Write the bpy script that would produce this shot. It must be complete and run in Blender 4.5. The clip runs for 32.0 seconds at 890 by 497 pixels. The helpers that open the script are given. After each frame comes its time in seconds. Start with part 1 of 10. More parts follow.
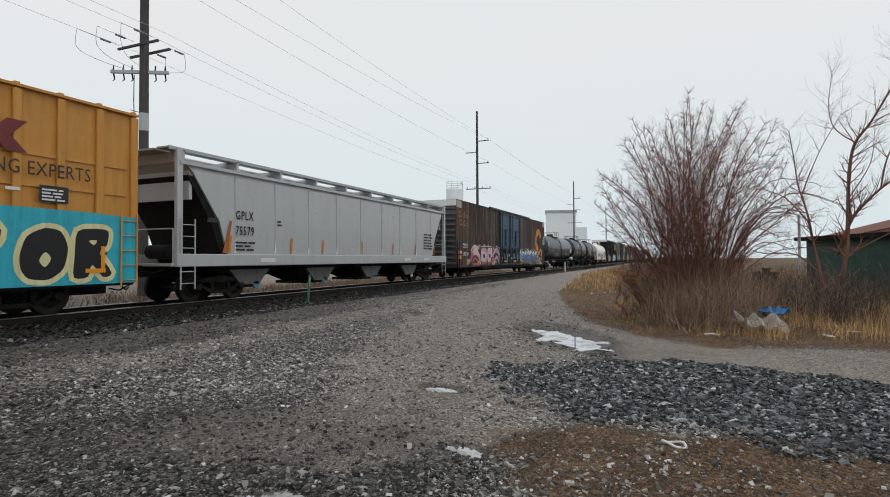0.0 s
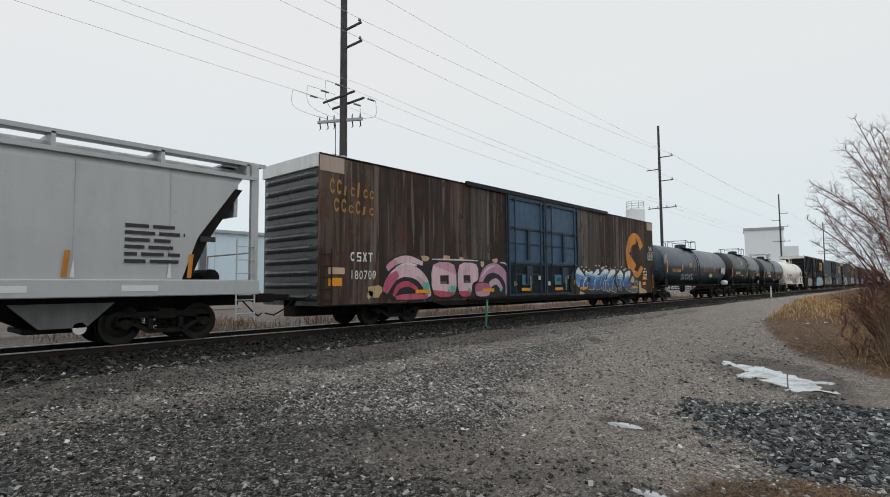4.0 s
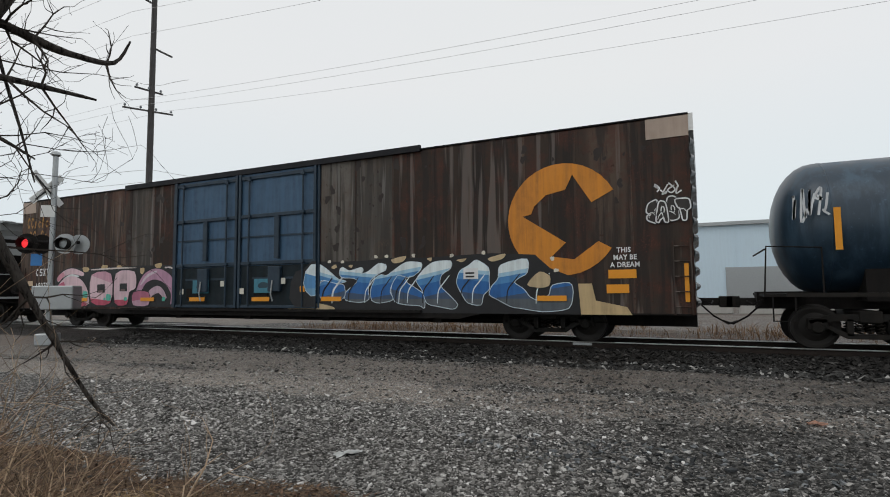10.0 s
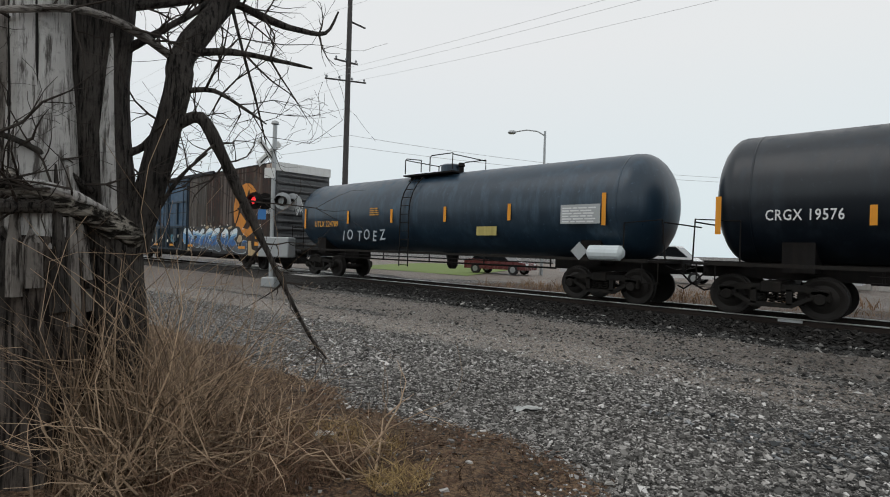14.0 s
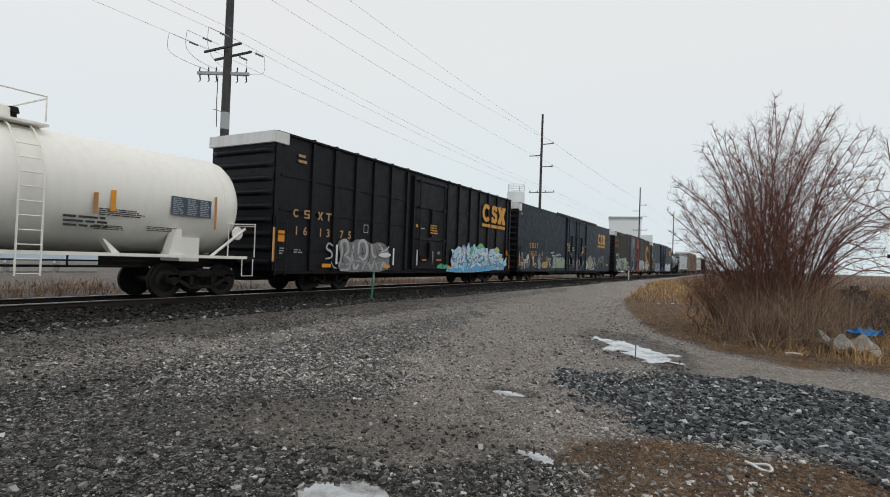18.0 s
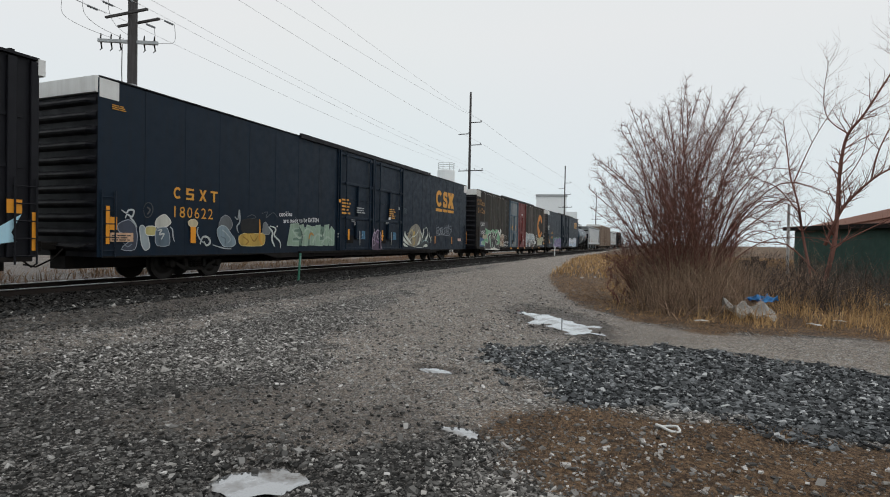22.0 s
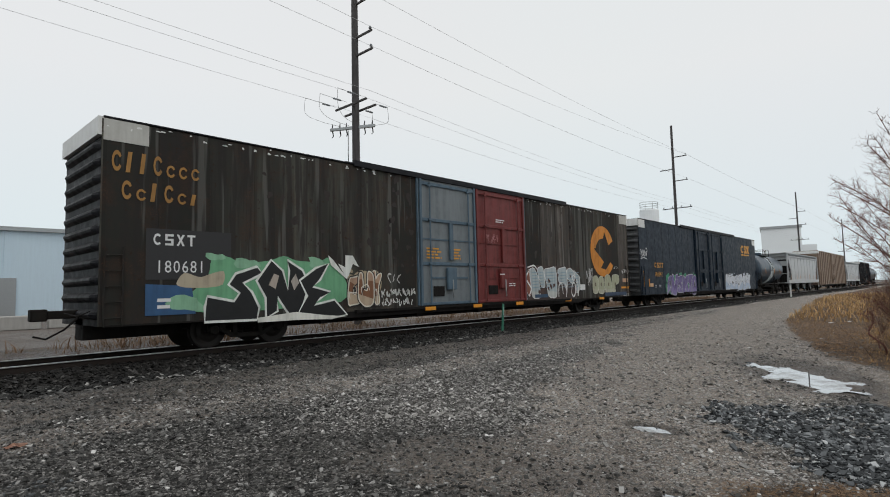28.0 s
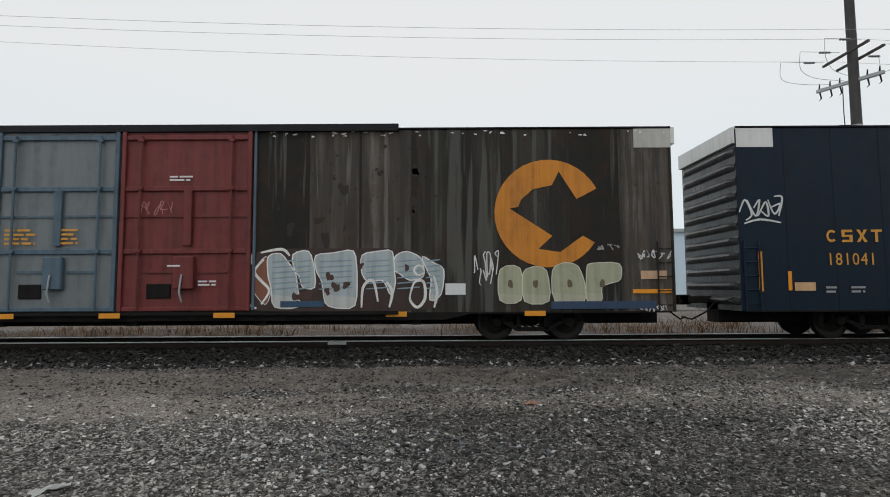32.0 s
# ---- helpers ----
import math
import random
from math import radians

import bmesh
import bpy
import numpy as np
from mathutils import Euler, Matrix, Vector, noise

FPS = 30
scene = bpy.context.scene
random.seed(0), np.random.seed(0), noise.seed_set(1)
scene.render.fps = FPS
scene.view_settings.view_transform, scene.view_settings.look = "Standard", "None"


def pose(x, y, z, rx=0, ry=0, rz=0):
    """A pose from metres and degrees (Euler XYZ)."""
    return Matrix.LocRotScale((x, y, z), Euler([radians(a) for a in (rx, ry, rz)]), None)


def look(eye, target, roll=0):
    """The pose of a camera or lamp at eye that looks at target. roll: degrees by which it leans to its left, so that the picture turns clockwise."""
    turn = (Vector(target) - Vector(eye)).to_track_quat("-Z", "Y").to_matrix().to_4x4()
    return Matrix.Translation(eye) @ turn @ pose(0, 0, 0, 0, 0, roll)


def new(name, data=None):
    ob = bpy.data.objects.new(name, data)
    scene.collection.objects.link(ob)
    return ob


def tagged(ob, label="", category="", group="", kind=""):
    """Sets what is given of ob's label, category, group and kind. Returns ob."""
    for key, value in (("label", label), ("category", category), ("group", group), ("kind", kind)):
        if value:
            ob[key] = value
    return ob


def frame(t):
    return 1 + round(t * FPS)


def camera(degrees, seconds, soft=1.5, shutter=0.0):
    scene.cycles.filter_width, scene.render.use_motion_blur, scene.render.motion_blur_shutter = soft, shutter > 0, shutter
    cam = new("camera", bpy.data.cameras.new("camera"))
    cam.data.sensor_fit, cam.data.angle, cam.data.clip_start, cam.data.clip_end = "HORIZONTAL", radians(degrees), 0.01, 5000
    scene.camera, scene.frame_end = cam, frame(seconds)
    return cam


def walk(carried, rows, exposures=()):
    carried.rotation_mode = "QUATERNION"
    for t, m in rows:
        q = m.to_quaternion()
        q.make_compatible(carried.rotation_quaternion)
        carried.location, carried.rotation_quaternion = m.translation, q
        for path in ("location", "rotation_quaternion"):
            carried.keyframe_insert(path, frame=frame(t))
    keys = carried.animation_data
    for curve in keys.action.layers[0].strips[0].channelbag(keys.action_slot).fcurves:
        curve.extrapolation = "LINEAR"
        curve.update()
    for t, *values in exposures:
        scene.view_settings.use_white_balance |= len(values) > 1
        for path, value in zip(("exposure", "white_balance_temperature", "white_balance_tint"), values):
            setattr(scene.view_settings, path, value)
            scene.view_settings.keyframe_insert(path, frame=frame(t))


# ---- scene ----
TRACK_Y, RAIL_Z, LIFT, SPEED = 14.5, 0.20, 0.10, 5.87
PATH = [
    (0, 0.015, -0.085, 1.493, 91.12, 0.26, -67.01),
    (0.5, 0.048, -0.073, 1.489, 91.51, 0.65, -65.81),
    (1, 0.054, -0.085, 1.486, 91.33, 0.69, -64.64),
    (1.5, 0.042, -0.084, 1.495, 91.22, 0.25, -63.90),
    (2, 0.026, -0.084, 1.500, 91.57, 0.17, -61.98),
    (2.5, 0.052, -0.079, 1.504, 92.05, 0.50, -58.18),
    (3, 0.037, -0.089, 1.507, 92.05, 0.82, -53.88),
    (3.5, 0.027, -0.091, 1.513, 92.97, 0.58, -51.44),
    (5.5, 0.017, -0.065, 1.510, 94.50, 0.43, -40.94),
    (6, 0.007, -0.034, 1.511, 94.06, 0.11, -41.02),
    (6.5, 0.003, -0.020, 1.511, 93.56, -0.20, -40.35),
    (7, -0.017, -0.041, 1.507, 93.96, 0.13, -36.53),
    (7.5, -0.072, -0.043, 1.505, 94.02, 1.09, -31.65),
    (8, -0.029, -0.013, 1.500, 93.84, 2.32, -27.77),
    (8.5, 0.014, -0.041, 1.506, 93.80, 0.45, -18.69),
    (9, 0.048, -0.018, 1.509, 93.53, 0.82, -5.87),
    (9.5, 0.025, 0.026, 1.508, 93.88, 0.38, 10.06),
    (10, 0.065, -0.020, 1.511, 94.39, 0.57, 25.30),
    (10.5, 0.013, -0.007, 1.509, 93.09, 0.82, 36.45),
    (11, -0.011, 0.010, 1.505, 92.26, 0.82, 40.88),
    (11.5, -0.027, 0.001, 1.500, 92.00, 0.93, 44.55),
    (12, -0.047, -0.011, 1.495, 91.11, 0.79, 46.82),
    (12.5, -0.059, -0.028, 1.500, 90.39, 0.05, 47.73),
    (13, -0.069, -0.034, 1.496, 89.94, -0.33, 47.73),
    (13.5, -0.065, -0.042, 1.492, 89.72, -0.84, 46.77),
    (15.5, 0.003, 0.071, 1.482, 92.09, -3.69, 10.83),
    (16, 0.013, 0.038, 1.495, 92.10, -3.78, -9.24),
    (16.5, 0.001, 0.037, 1.501, 93.12, -2.16, -28.98),
    (17, -0.104, 0.084, 1.494, 92.56, -0.97, -45.62),
    (17.5, -0.091, 0.054, 1.493, 91.75, -1.80, -55.84),
    (18, -0.083, 0.047, 1.490, 91.22, -2.08, -60.87),
    (18.5, -0.036, 0.038, 1.488, 90.61, -2.78, -63.10),
    (19, -0.008, 0.034, 1.492, 90.14, -2.67, -64.31),
    (19.5, 0.007, 0.029, 1.488, 89.77, -1.91, -64.73),
    (20, 0.025, 0.029, 1.489, 89.76, -1.44, -65.64),
    (20.5, 0.017, 0.020, 1.488, 89.87, -1.09, -67.70),
    (21, 0.023, 0.029, 1.491, 89.71, -1.02, -68.95),
    (21.5, 0.025, 0.019, 1.490, 89.29, -0.93, -68.53),
    (22, 0.019, 0.011, 1.487, 89.18, -1.05, -68.12),
    (22.5, 0.020, 0.018, 1.489, 89.30, -0.98, -68.31),
    (23, 0.005, 0.007, 1.490, 89.35, -0.72, -68.14),
    (23.5, 0.019, 0.008, 1.490, 89.21, -0.83, -67.71),
    (24, 0.025, 0.023, 1.489, 89.56, -0.84, -66.77),
    (24.5, 0.022, 0.026, 1.490, 90.04, -0.48, -65.72),
    (25, 0.006, 0.022, 1.491, 90.94, 0.04, -64.07),
    (25.5, -0.016, 0.021, 1.501, 91.45, 0.16, -61.67),
    (26, -0.003, 0.028, 1.505, 91.70, 0.67, -59.55),
    (26.5, 0.000, 0.020, 1.514, 92.22, 1.27, -55.54),
    (28.5, -0.002, -0.010, 1.518, 94.52, 1.12, -45.73),
    (29, -0.007, 0.007, 1.521, 94.24, 0.77, -44.22),
    (29.5, -0.034, 0.058, 1.512, 94.10, 0.61, -40.71),
    (30, -0.089, 0.027, 1.503, 94.24, 1.80, -36.58),
    (30.5, 0.003, 0.019, 1.505, 94.80, 1.34, -30.45),
    (31, 0.039, 0.068, 1.506, 94.84, 0.97, -22.07),
    (31.5, 0.093, 0.093, 1.508, 94.53, 0.92, -9.61),
    (32, 0.026, 0.034, 1.507, 94.20, 0.32, -0.08),
]

cam = camera(78.9, 32.0, 1.0)
walk(cam, [(t, pose(x, y, z, rx, ry, rz)) for t, x, y, z, rx, ry, rz in PATH])

# ---- world and light: an overcast winter sky ----
world = bpy.data.worlds.new("overcast_sky")
scene.world = world
world.use_nodes = True
wn, wl = world.node_tree.nodes, world.node_tree.links
wn.clear()
w_out, w_bg = wn.new("ShaderNodeOutputWorld"), wn.new("ShaderNodeBackground")
w_sky = wn.new("ShaderNodeTexSky")
w_sky.sky_type, w_sky.sun_disc = "NISHITA", False
w_sky.sun_elevation, w_sky.sun_rotation = radians(28), radians(200)
w_scale = wn.new("ShaderNodeVectorMath")
w_scale.operation = "SCALE"
w_scale.inputs["Scale"].default_value = 0.09
w_co, w_sep, w_ramp = wn.new("ShaderNodeTexCoord"), wn.new("ShaderNodeSeparateXYZ"), wn.new("ShaderNodeValToRGB")
w_noise, w_mix, w_cloud = wn.new("ShaderNodeTexNoise"), wn.new("ShaderNodeMixRGB"), wn.new("ShaderNodeMixRGB")
w_noise.inputs["Scale"].default_value, w_noise.inputs["Detail"].default_value = 1.6, 4.0
w_ramp.color_ramp.elements[0].position, w_ramp.color_ramp.elements[0].color = 0.0, (0.70, 0.80, 0.84, 1)
w_ramp.color_ramp.elements[1].position, w_ramp.color_ramp.elements[1].color = 0.35, (0.83, 0.845, 0.85, 1)
w_cloud.blend_type, w_cloud.inputs["Fac"].default_value = "SOFT_LIGHT", 0.10
w_mix.inputs["Fac"].default_value = 0.06
wl.new(w_co.outputs["Generated"], w_sep.inputs[0])
wl.new(w_co.outputs["Generated"], w_noise.inputs["Vector"])
wl.new(w_sep.outputs["Z"], w_ramp.inputs["Fac"])
wl.new(w_ramp.outputs["Color"], w_cloud.inputs[1])
wl.new(w_noise.outputs["Color"], w_cloud.inputs[2])
wl.new(w_sky.outputs["Color"], w_scale.inputs[0])
wl.new(w_cloud.outputs["Color"], w_mix.inputs[1])
wl.new(w_scale.outputs["Vector"], w_mix.inputs[2])
wl.new(w_mix.outputs["Color"], w_bg.inputs["Color"])
w_bg.inputs["Strength"].default_value = 1.0
wl.new(w_bg.outputs["Background"], w_out.inputs["Surface"])
sun = new("sun", bpy.data.lights.new("sun", "SUN"))
sun.data.energy, sun.data.angle, sun.data.color = 0.5, radians(40), (1.0, 0.97, 0.93)
sun.matrix_world = look((0, 0, 30), (8, 16, 0))


# ---- materials ----
class Nodes:
    """A small builder for one procedural material."""

    def __init__(self, name, rough=0.7, metal=0.0, spec=0.5):
        self.m = bpy.data.materials.new(name)
        self.m.use_nodes = True
        self.n, self.l = self.m.node_tree.nodes, self.m.node_tree.links
        self.b = self.n["Principled BSDF"]
        self.b.inputs["Roughness"].default_value = rough
        self.b.inputs["Metallic"].default_value = metal
        self.b.inputs["Specular IOR Level"].default_value = spec
        self.co = self.n.new("ShaderNodeTexCoord").outputs["Object"]

    def put(self, value, socket):
        if isinstance(value, (int, float)):
            socket.default_value = value
        elif isinstance(value, tuple):
            socket.default_value = (*value[:3], 1) if len(socket.default_value) == 4 else value
        else:
            self.l.new(value, socket)

    def scaled(self, x, y, z, source=None):
        k = self.n.new("ShaderNodeMapping")
        k.inputs["Scale"].default_value = (x, y, z)
        self.l.new(source or self.co, k.inputs["Vector"])
        return k.outputs["Vector"]

    def noise(self, scale, detail=4.0, rough=0.55, vector=None):
        k = self.n.new("ShaderNodeTexNoise")
        k.inputs["Scale"].default_value, k.inputs["Detail"].default_value, k.inputs["Roughness"].default_value = scale, detail, rough
        self.l.new(vector or self.co, k.inputs["Vector"])
        return k.outputs["Fac"]

    def cells(self, scale, vector=None, out="Color", feature="F1"):
        k = self.n.new("ShaderNodeTexVoronoi")
        k.feature = feature
        k.inputs["Scale"].default_value = scale
        self.l.new(vector or self.co, k.inputs["Vector"])
        return k.outputs[out]

    def ramp(self, fac, *stops):
        k = self.n.new("ShaderNodeValToRGB")
        e = k.color_ramp.elements
        while len(e) < len(stops):
            e.new(0.5)
        for el, (p, c) in zip(e, stops):
            el.position, el.color = p, (c, c, c, 1) if isinstance(c, (int, float)) else (*c, 1)
        self.put(fac, k.inputs["Fac"])
        return k.outputs["Color"]

    def mix(self, fac, a, b, mode="MIX"):
        k = self.n.new("ShaderNodeMixRGB")
        k.blend_type = mode
        self.put(fac, k.inputs["Fac"]), self.put(a, k.inputs[1]), self.put(b, k.inputs[2])
        return k.outputs["Color"]

    def maths(self, op, a, b=0.0):
        k = self.n.new("ShaderNodeMath")
        k.operation = op
        self.put(a, k.inputs[0]), self.put(b, k.inputs[1])
        return k.outputs[0]

    def random(self):
        return self.n.new("ShaderNodeObjectInfo").outputs["Random"]

    def island(self):
        return self.n.new("ShaderNodeNewGeometry").outputs["Random Per Island"]

    def attr(self, name):
        k = self.n.new("ShaderNodeAttribute")
        k.attribute_name = name
        return k.outputs["Fac"]

    def bump(self, height, strength=0.4, distance=0.02):
        k = self.n.new("ShaderNodeBump")
        k.inputs["Strength"].default_value, k.inputs["Distance"].default_value = strength, distance
        self.l.new(height, k.inputs["Height"])
        self.l.new(k.outputs["Normal"], self.b.inputs["Normal"])

    def done(self, colour, rough=None):
        self.put(colour, self.b.inputs["Base Color"])
        if rough is not None:
            self.put(rough, self.b.inputs["Roughness"])
        return self.m


def paint(name, colour, dirt=(0.05, 0.045, 0.04), amount=0.5, rough=0.55, streak=1.0, vary=0.12, relief=0.15, spec=0.4):
    """Weathered paint: grime running down in streaks, blotches of wear, slight change from piece to piece."""
    k = Nodes(name, rough, 0.0, spec)
    runs = k.noise(1.0, 5, 0.6, k.scaled(7 * streak, 7 * streak, 0.5))
    spots = k.noise(3.2, 6, 0.65)
    fine = k.noise(28, 3)
    grime = k.maths("MULTIPLY", k.ramp(runs, (0.38, 0.0), (0.72, 1.0)), k.ramp(spots, (0.3, 0.25), (0.7, 1.0)))
    base = k.mix(k.maths("MULTIPLY", k.random(), vary), colour, tuple(c * 0.55 for c in colour))
    base = k.mix(k.maths("MULTIPLY", fine, 0.25), base, tuple(min(1, c * 1.35) for c in colour))
    k.bump(k.mix(0.5, spots, fine), relief, 0.01)
    return k.done(k.mix(k.maths("MULTIPLY", grime, amount), base, dirt), k.ramp(spots, (0.3, max(0.05, rough - 0.12)), (0.7, min(1, rough + 0.15))))


def rusty(name, colour, rust=(0.10, 0.038, 0.018), amount=0.5, vary=0.8, dark=(0.02, 0.017, 0.016)):
    """Old boxcar steel: each panel faded differently, rust breaking through and black soot runs."""
    k = Nodes(name, 0.75, 0.0, 0.3)
    runs = k.noise(1.0, 6, 0.62, k.scaled(5.2, 5.2, 0.36))
    blots = k.noise(1.3, 7, 0.7)
    spots = k.noise(7.0, 5, 0.7)
    base = k.mix(k.maths("MULTIPLY", k.ramp(k.random(), (0.25, 1.0), (0.5, 0.75), (0.8, 0.0)), vary / 0.8), colour, tuple(c * 0.2 for c in colour))
    base = k.mix(k.ramp(k.noise(0.6, 4, 0.6, k.scaled(2.2, 2.2, 0.12)), (0.44, 0.0), (0.56, 0.75)), base, tuple(c * 0.25 for c in colour))
    base = k.mix(k.maths("MULTIPLY", k.ramp(blots, (0.46, 0.0), (0.58, 1.0)), amount), base, rust)
    base = k.mix(k.maths("MULTIPLY", k.ramp(runs, (0.49, 0.0), (0.57, 0.85)), 0.85), base, dark)
    base = k.mix(k.ramp(spots, (0.62, 0.0), (0.66, 0.75)), base, tuple(c * 0.5 for c in rust))
    pale = k.noise(1.0, 3, 0.5, k.scaled(4.4, 4.4, 0.22))
    base = k.mix(k.ramp(pale, (0.57, 0.0), (0.63, 0.5)), base, tuple(sum(colour) / 3 * 0.9 + c * 0.8 for c in colour))
    chips = k.noise(24, 4, 0.75)
    base = k.mix(k.ramp(k.maths("MULTIPLY", chips, k.ramp(blots, (0.42, 0.7), (0.6, 1.1))), (0.60, 0.0), (0.64, 0.6)), base, tuple(c * 1.5 for c in rust))
    k.bump(k.mix(0.5, spots, runs), 0.25, 0.01)
    return k.done(base, 0.78)


def plain(name, colour, rough=0.6, metal=0.0, wear=0.15, scale=12.0, spec=0.4):
    k = Nodes(name, rough, metal, spec)
    n = k.noise(scale, 5, 0.6)
    k.bump(n, 0.15, 0.005)
    return k.done(k.mix(k.maths("MULTIPLY", n, wear * 2), colour, tuple(c * 0.4 for c in colour)))


M_ORANGE = paint("ochre_boxcar_paint", (0.56, 0.26, 0.05), amount=0.35)
M_HOPPER = paint("light_grey_hopper_paint", (0.42, 0.437, 0.447), (0.24, 0.245, 0.25), 0.3, 0.36, 0.5, 0.05, 0.05, spec=0.6)
M_BROWN = rusty("faded_brown_boxcar_paint", (0.13, 0.092, 0.07), (0.075, 0.026, 0.017), 0.55)
M_OLIVE = rusty("olive_brown_boxcar_paint", (0.076, 0.076, 0.063), (0.05, 0.022, 0.012), 0.3)
M_FADED = rusty("sun_faded_panel_paint", (0.13, 0.117, 0.104), (0.075, 0.05, 0.036), 0.4, 0.0, (0.04, 0.036, 0.032))
M_NAVY = paint("dark_blue_boxcar_paint", (0.005, 0.015, 0.030), (0.010, 0.013, 0.018), 0.8, 0.5, spec=0.2, relief=0.05)
M_BLACKBOX = paint("black_boxcar_paint", (0.006, 0.0065, 0.010), (0.012, 0.012, 0.014), 0.5, 0.55, spec=0.24)
M_DOORBLUE = paint("slate_blue_door_paint", (0.042, 0.096, 0.17), (0.016, 0.024, 0.034), 0.7)
M_DOORSOOT = paint("sooty_blue_frame_paint", (0.017, 0.036, 0.058), (0.012, 0.014, 0.017), 0.6)
M_DOORSKY = paint("faded_blue_frame_paint", (0.085, 0.135, 0.18), (0.03, 0.035, 0.04), 0.7)
M_DOORGREY = paint("grey_weathered_door_paint", (0.175, 0.198, 0.21), (0.06, 0.075, 0.088), 0.75, 0.5, 0.6)
M_DOORRED = paint("brick_red_door_paint", (0.17, 0.03, 0.028), (0.035, 0.014, 0.013), 0.85)
def tank_paint(name, base, dust):
    """Glossy tank paint with dusty runs down the sides and a film of dust along the top."""
    k = Nodes(name, 0.3, 0.0, 0.5)
    runs = k.noise(1.0, 6, 0.65, k.scaled(3.0, 3.0, 0.3))
    blots, fine = k.noise(0.7, 5, 0.65), k.noise(30, 3)
    film = k.maths("MULTIPLY", k.ramp(runs, (0.46, 0.0), (0.62, 1.0)), k.ramp(blots, (0.4, 0.15), (0.62, 0.8)))
    col = k.mix(film, base, dust)
    col = k.mix(k.ramp(k.noise(9, 5, 0.7), (0.62, 0.0), (0.68, 0.35)), col, tuple(v * 1.6 for v in dust))
    k.bump(k.mix(0.5, blots, fine), 0.03, 0.01)
    return k.done(col, k.ramp(k.maths("ADD", k.maths("MULTIPLY", film, 0.4), k.maths("MULTIPLY", blots, 0.3)), (0.0, 0.22), (0.6, 0.62)))


M_TANK = tank_paint("black_tank_paint", (0.014, 0.032, 0.053), (0.055, 0.10, 0.145))
M_TANKDARK = tank_paint("sooty_tank_paint", (0.006, 0.011, 0.018), (0.026, 0.038, 0.052))
M_CREAM = paint("cream_white_tank_paint", (0.90, 0.88, 0.81), (0.5, 0.46, 0.38), 0.2, 0.42)
M_WHITE = paint("white_paint", (0.72, 0.73, 0.72), (0.3, 0.28, 0.25), 0.35)
# Sooty steel; its black also stands for shade on the grey hopper's underside
M_UNDER = paint("soot_and_shade_steel", (0.009, 0.008, 0.008), (0.024, 0.019, 0.015), 0.6, 0.8, spec=0.2)
M_TRUCK = paint("greasy_cast_steel", (0.010, 0.009, 0.008), (0.035, 0.027, 0.02), 0.5, 0.75, spec=0.25)
M_WHEEL = plain("worn_wheel_steel", (0.020, 0.017, 0.015), 0.6, 0.3)
M_RAILTOP = plain("polished_rail_head", (0.55, 0.54, 0.52), 0.28, 1.0, 0.1)
M_RAIL = plain("rusty_rail_web", (0.022, 0.015, 0.012), 0.85)
M_YELLOW = plain("safety_yellow", (0.80, 0.32, 0.02), 0.5, 0.0, 0.12)
M_LOGO = paint("faded_yellow_lettering", (0.60, 0.225, 0.022), (0.12, 0.055, 0.03), 0.7, 0.6, vary=0.0)
M_LOGO2 = paint("amber_lettering", (0.62, 0.30, 0.04), (0.1, 0.06, 0.03), 0.25, 0.55, vary=0.0)
M_OLDGOLD = paint("faded_gold_script", (0.36, 0.185, 0.045), (0.09, 0.05, 0.03), 0.7, 0.6, vary=0.0)
M_LETTER = plain("white_stencil", (0.75, 0.76, 0.76), 0.6)
M_LETTERDARK = plain("dark_stencil", (0.03, 0.03, 0.032), 0.6)
M_POLE = paint("weathered_pole_wood", (0.078, 0.074, 0.075), (0.02, 0.018, 0.017), 0.6, 0.85, 1.5)
M_WIRE = plain("aged_cable", (0.55, 0.56, 0.57), 0.6)
M_STEEL = plain("galvanised_steel", (0.42, 0.44, 0.45), 0.45, 0.7)
M_INSUL = plain("grey_insulator_glaze", (0.22, 0.24, 0.26), 0.25)
M_GREENPOST = plain("green_marker_plastic", (0.02, 0.16, 0.10), 0.45)
M_TIE = paint("creosoted_tie", (0.010, 0.009, 0.008), (0.028, 0.023, 0.019), 0.5, 0.9, spec=0.15)
def water_material():
    """Shallow water: pale metallic patches strengthen the sky's reflection, muddier in between."""
    k = Nodes("muddy_puddle_water", 0.02, 0.5, 1.0)
    n = k.noise(2.0, 6, 0.7)
    k.put(k.ramp(n, (0.40, 0.1), (0.53, 0.75)), k.b.inputs["Metallic"])
    return k.done(k.mix(k.ramp(n, (0.40, 0.0), (0.53, 1.0)), (0.10, 0.088, 0.078), (0.46, 0.475, 0.49)), k.ramp(n, (0.36, 0.12), (0.5, 0.015)))


M_WATER = water_material()


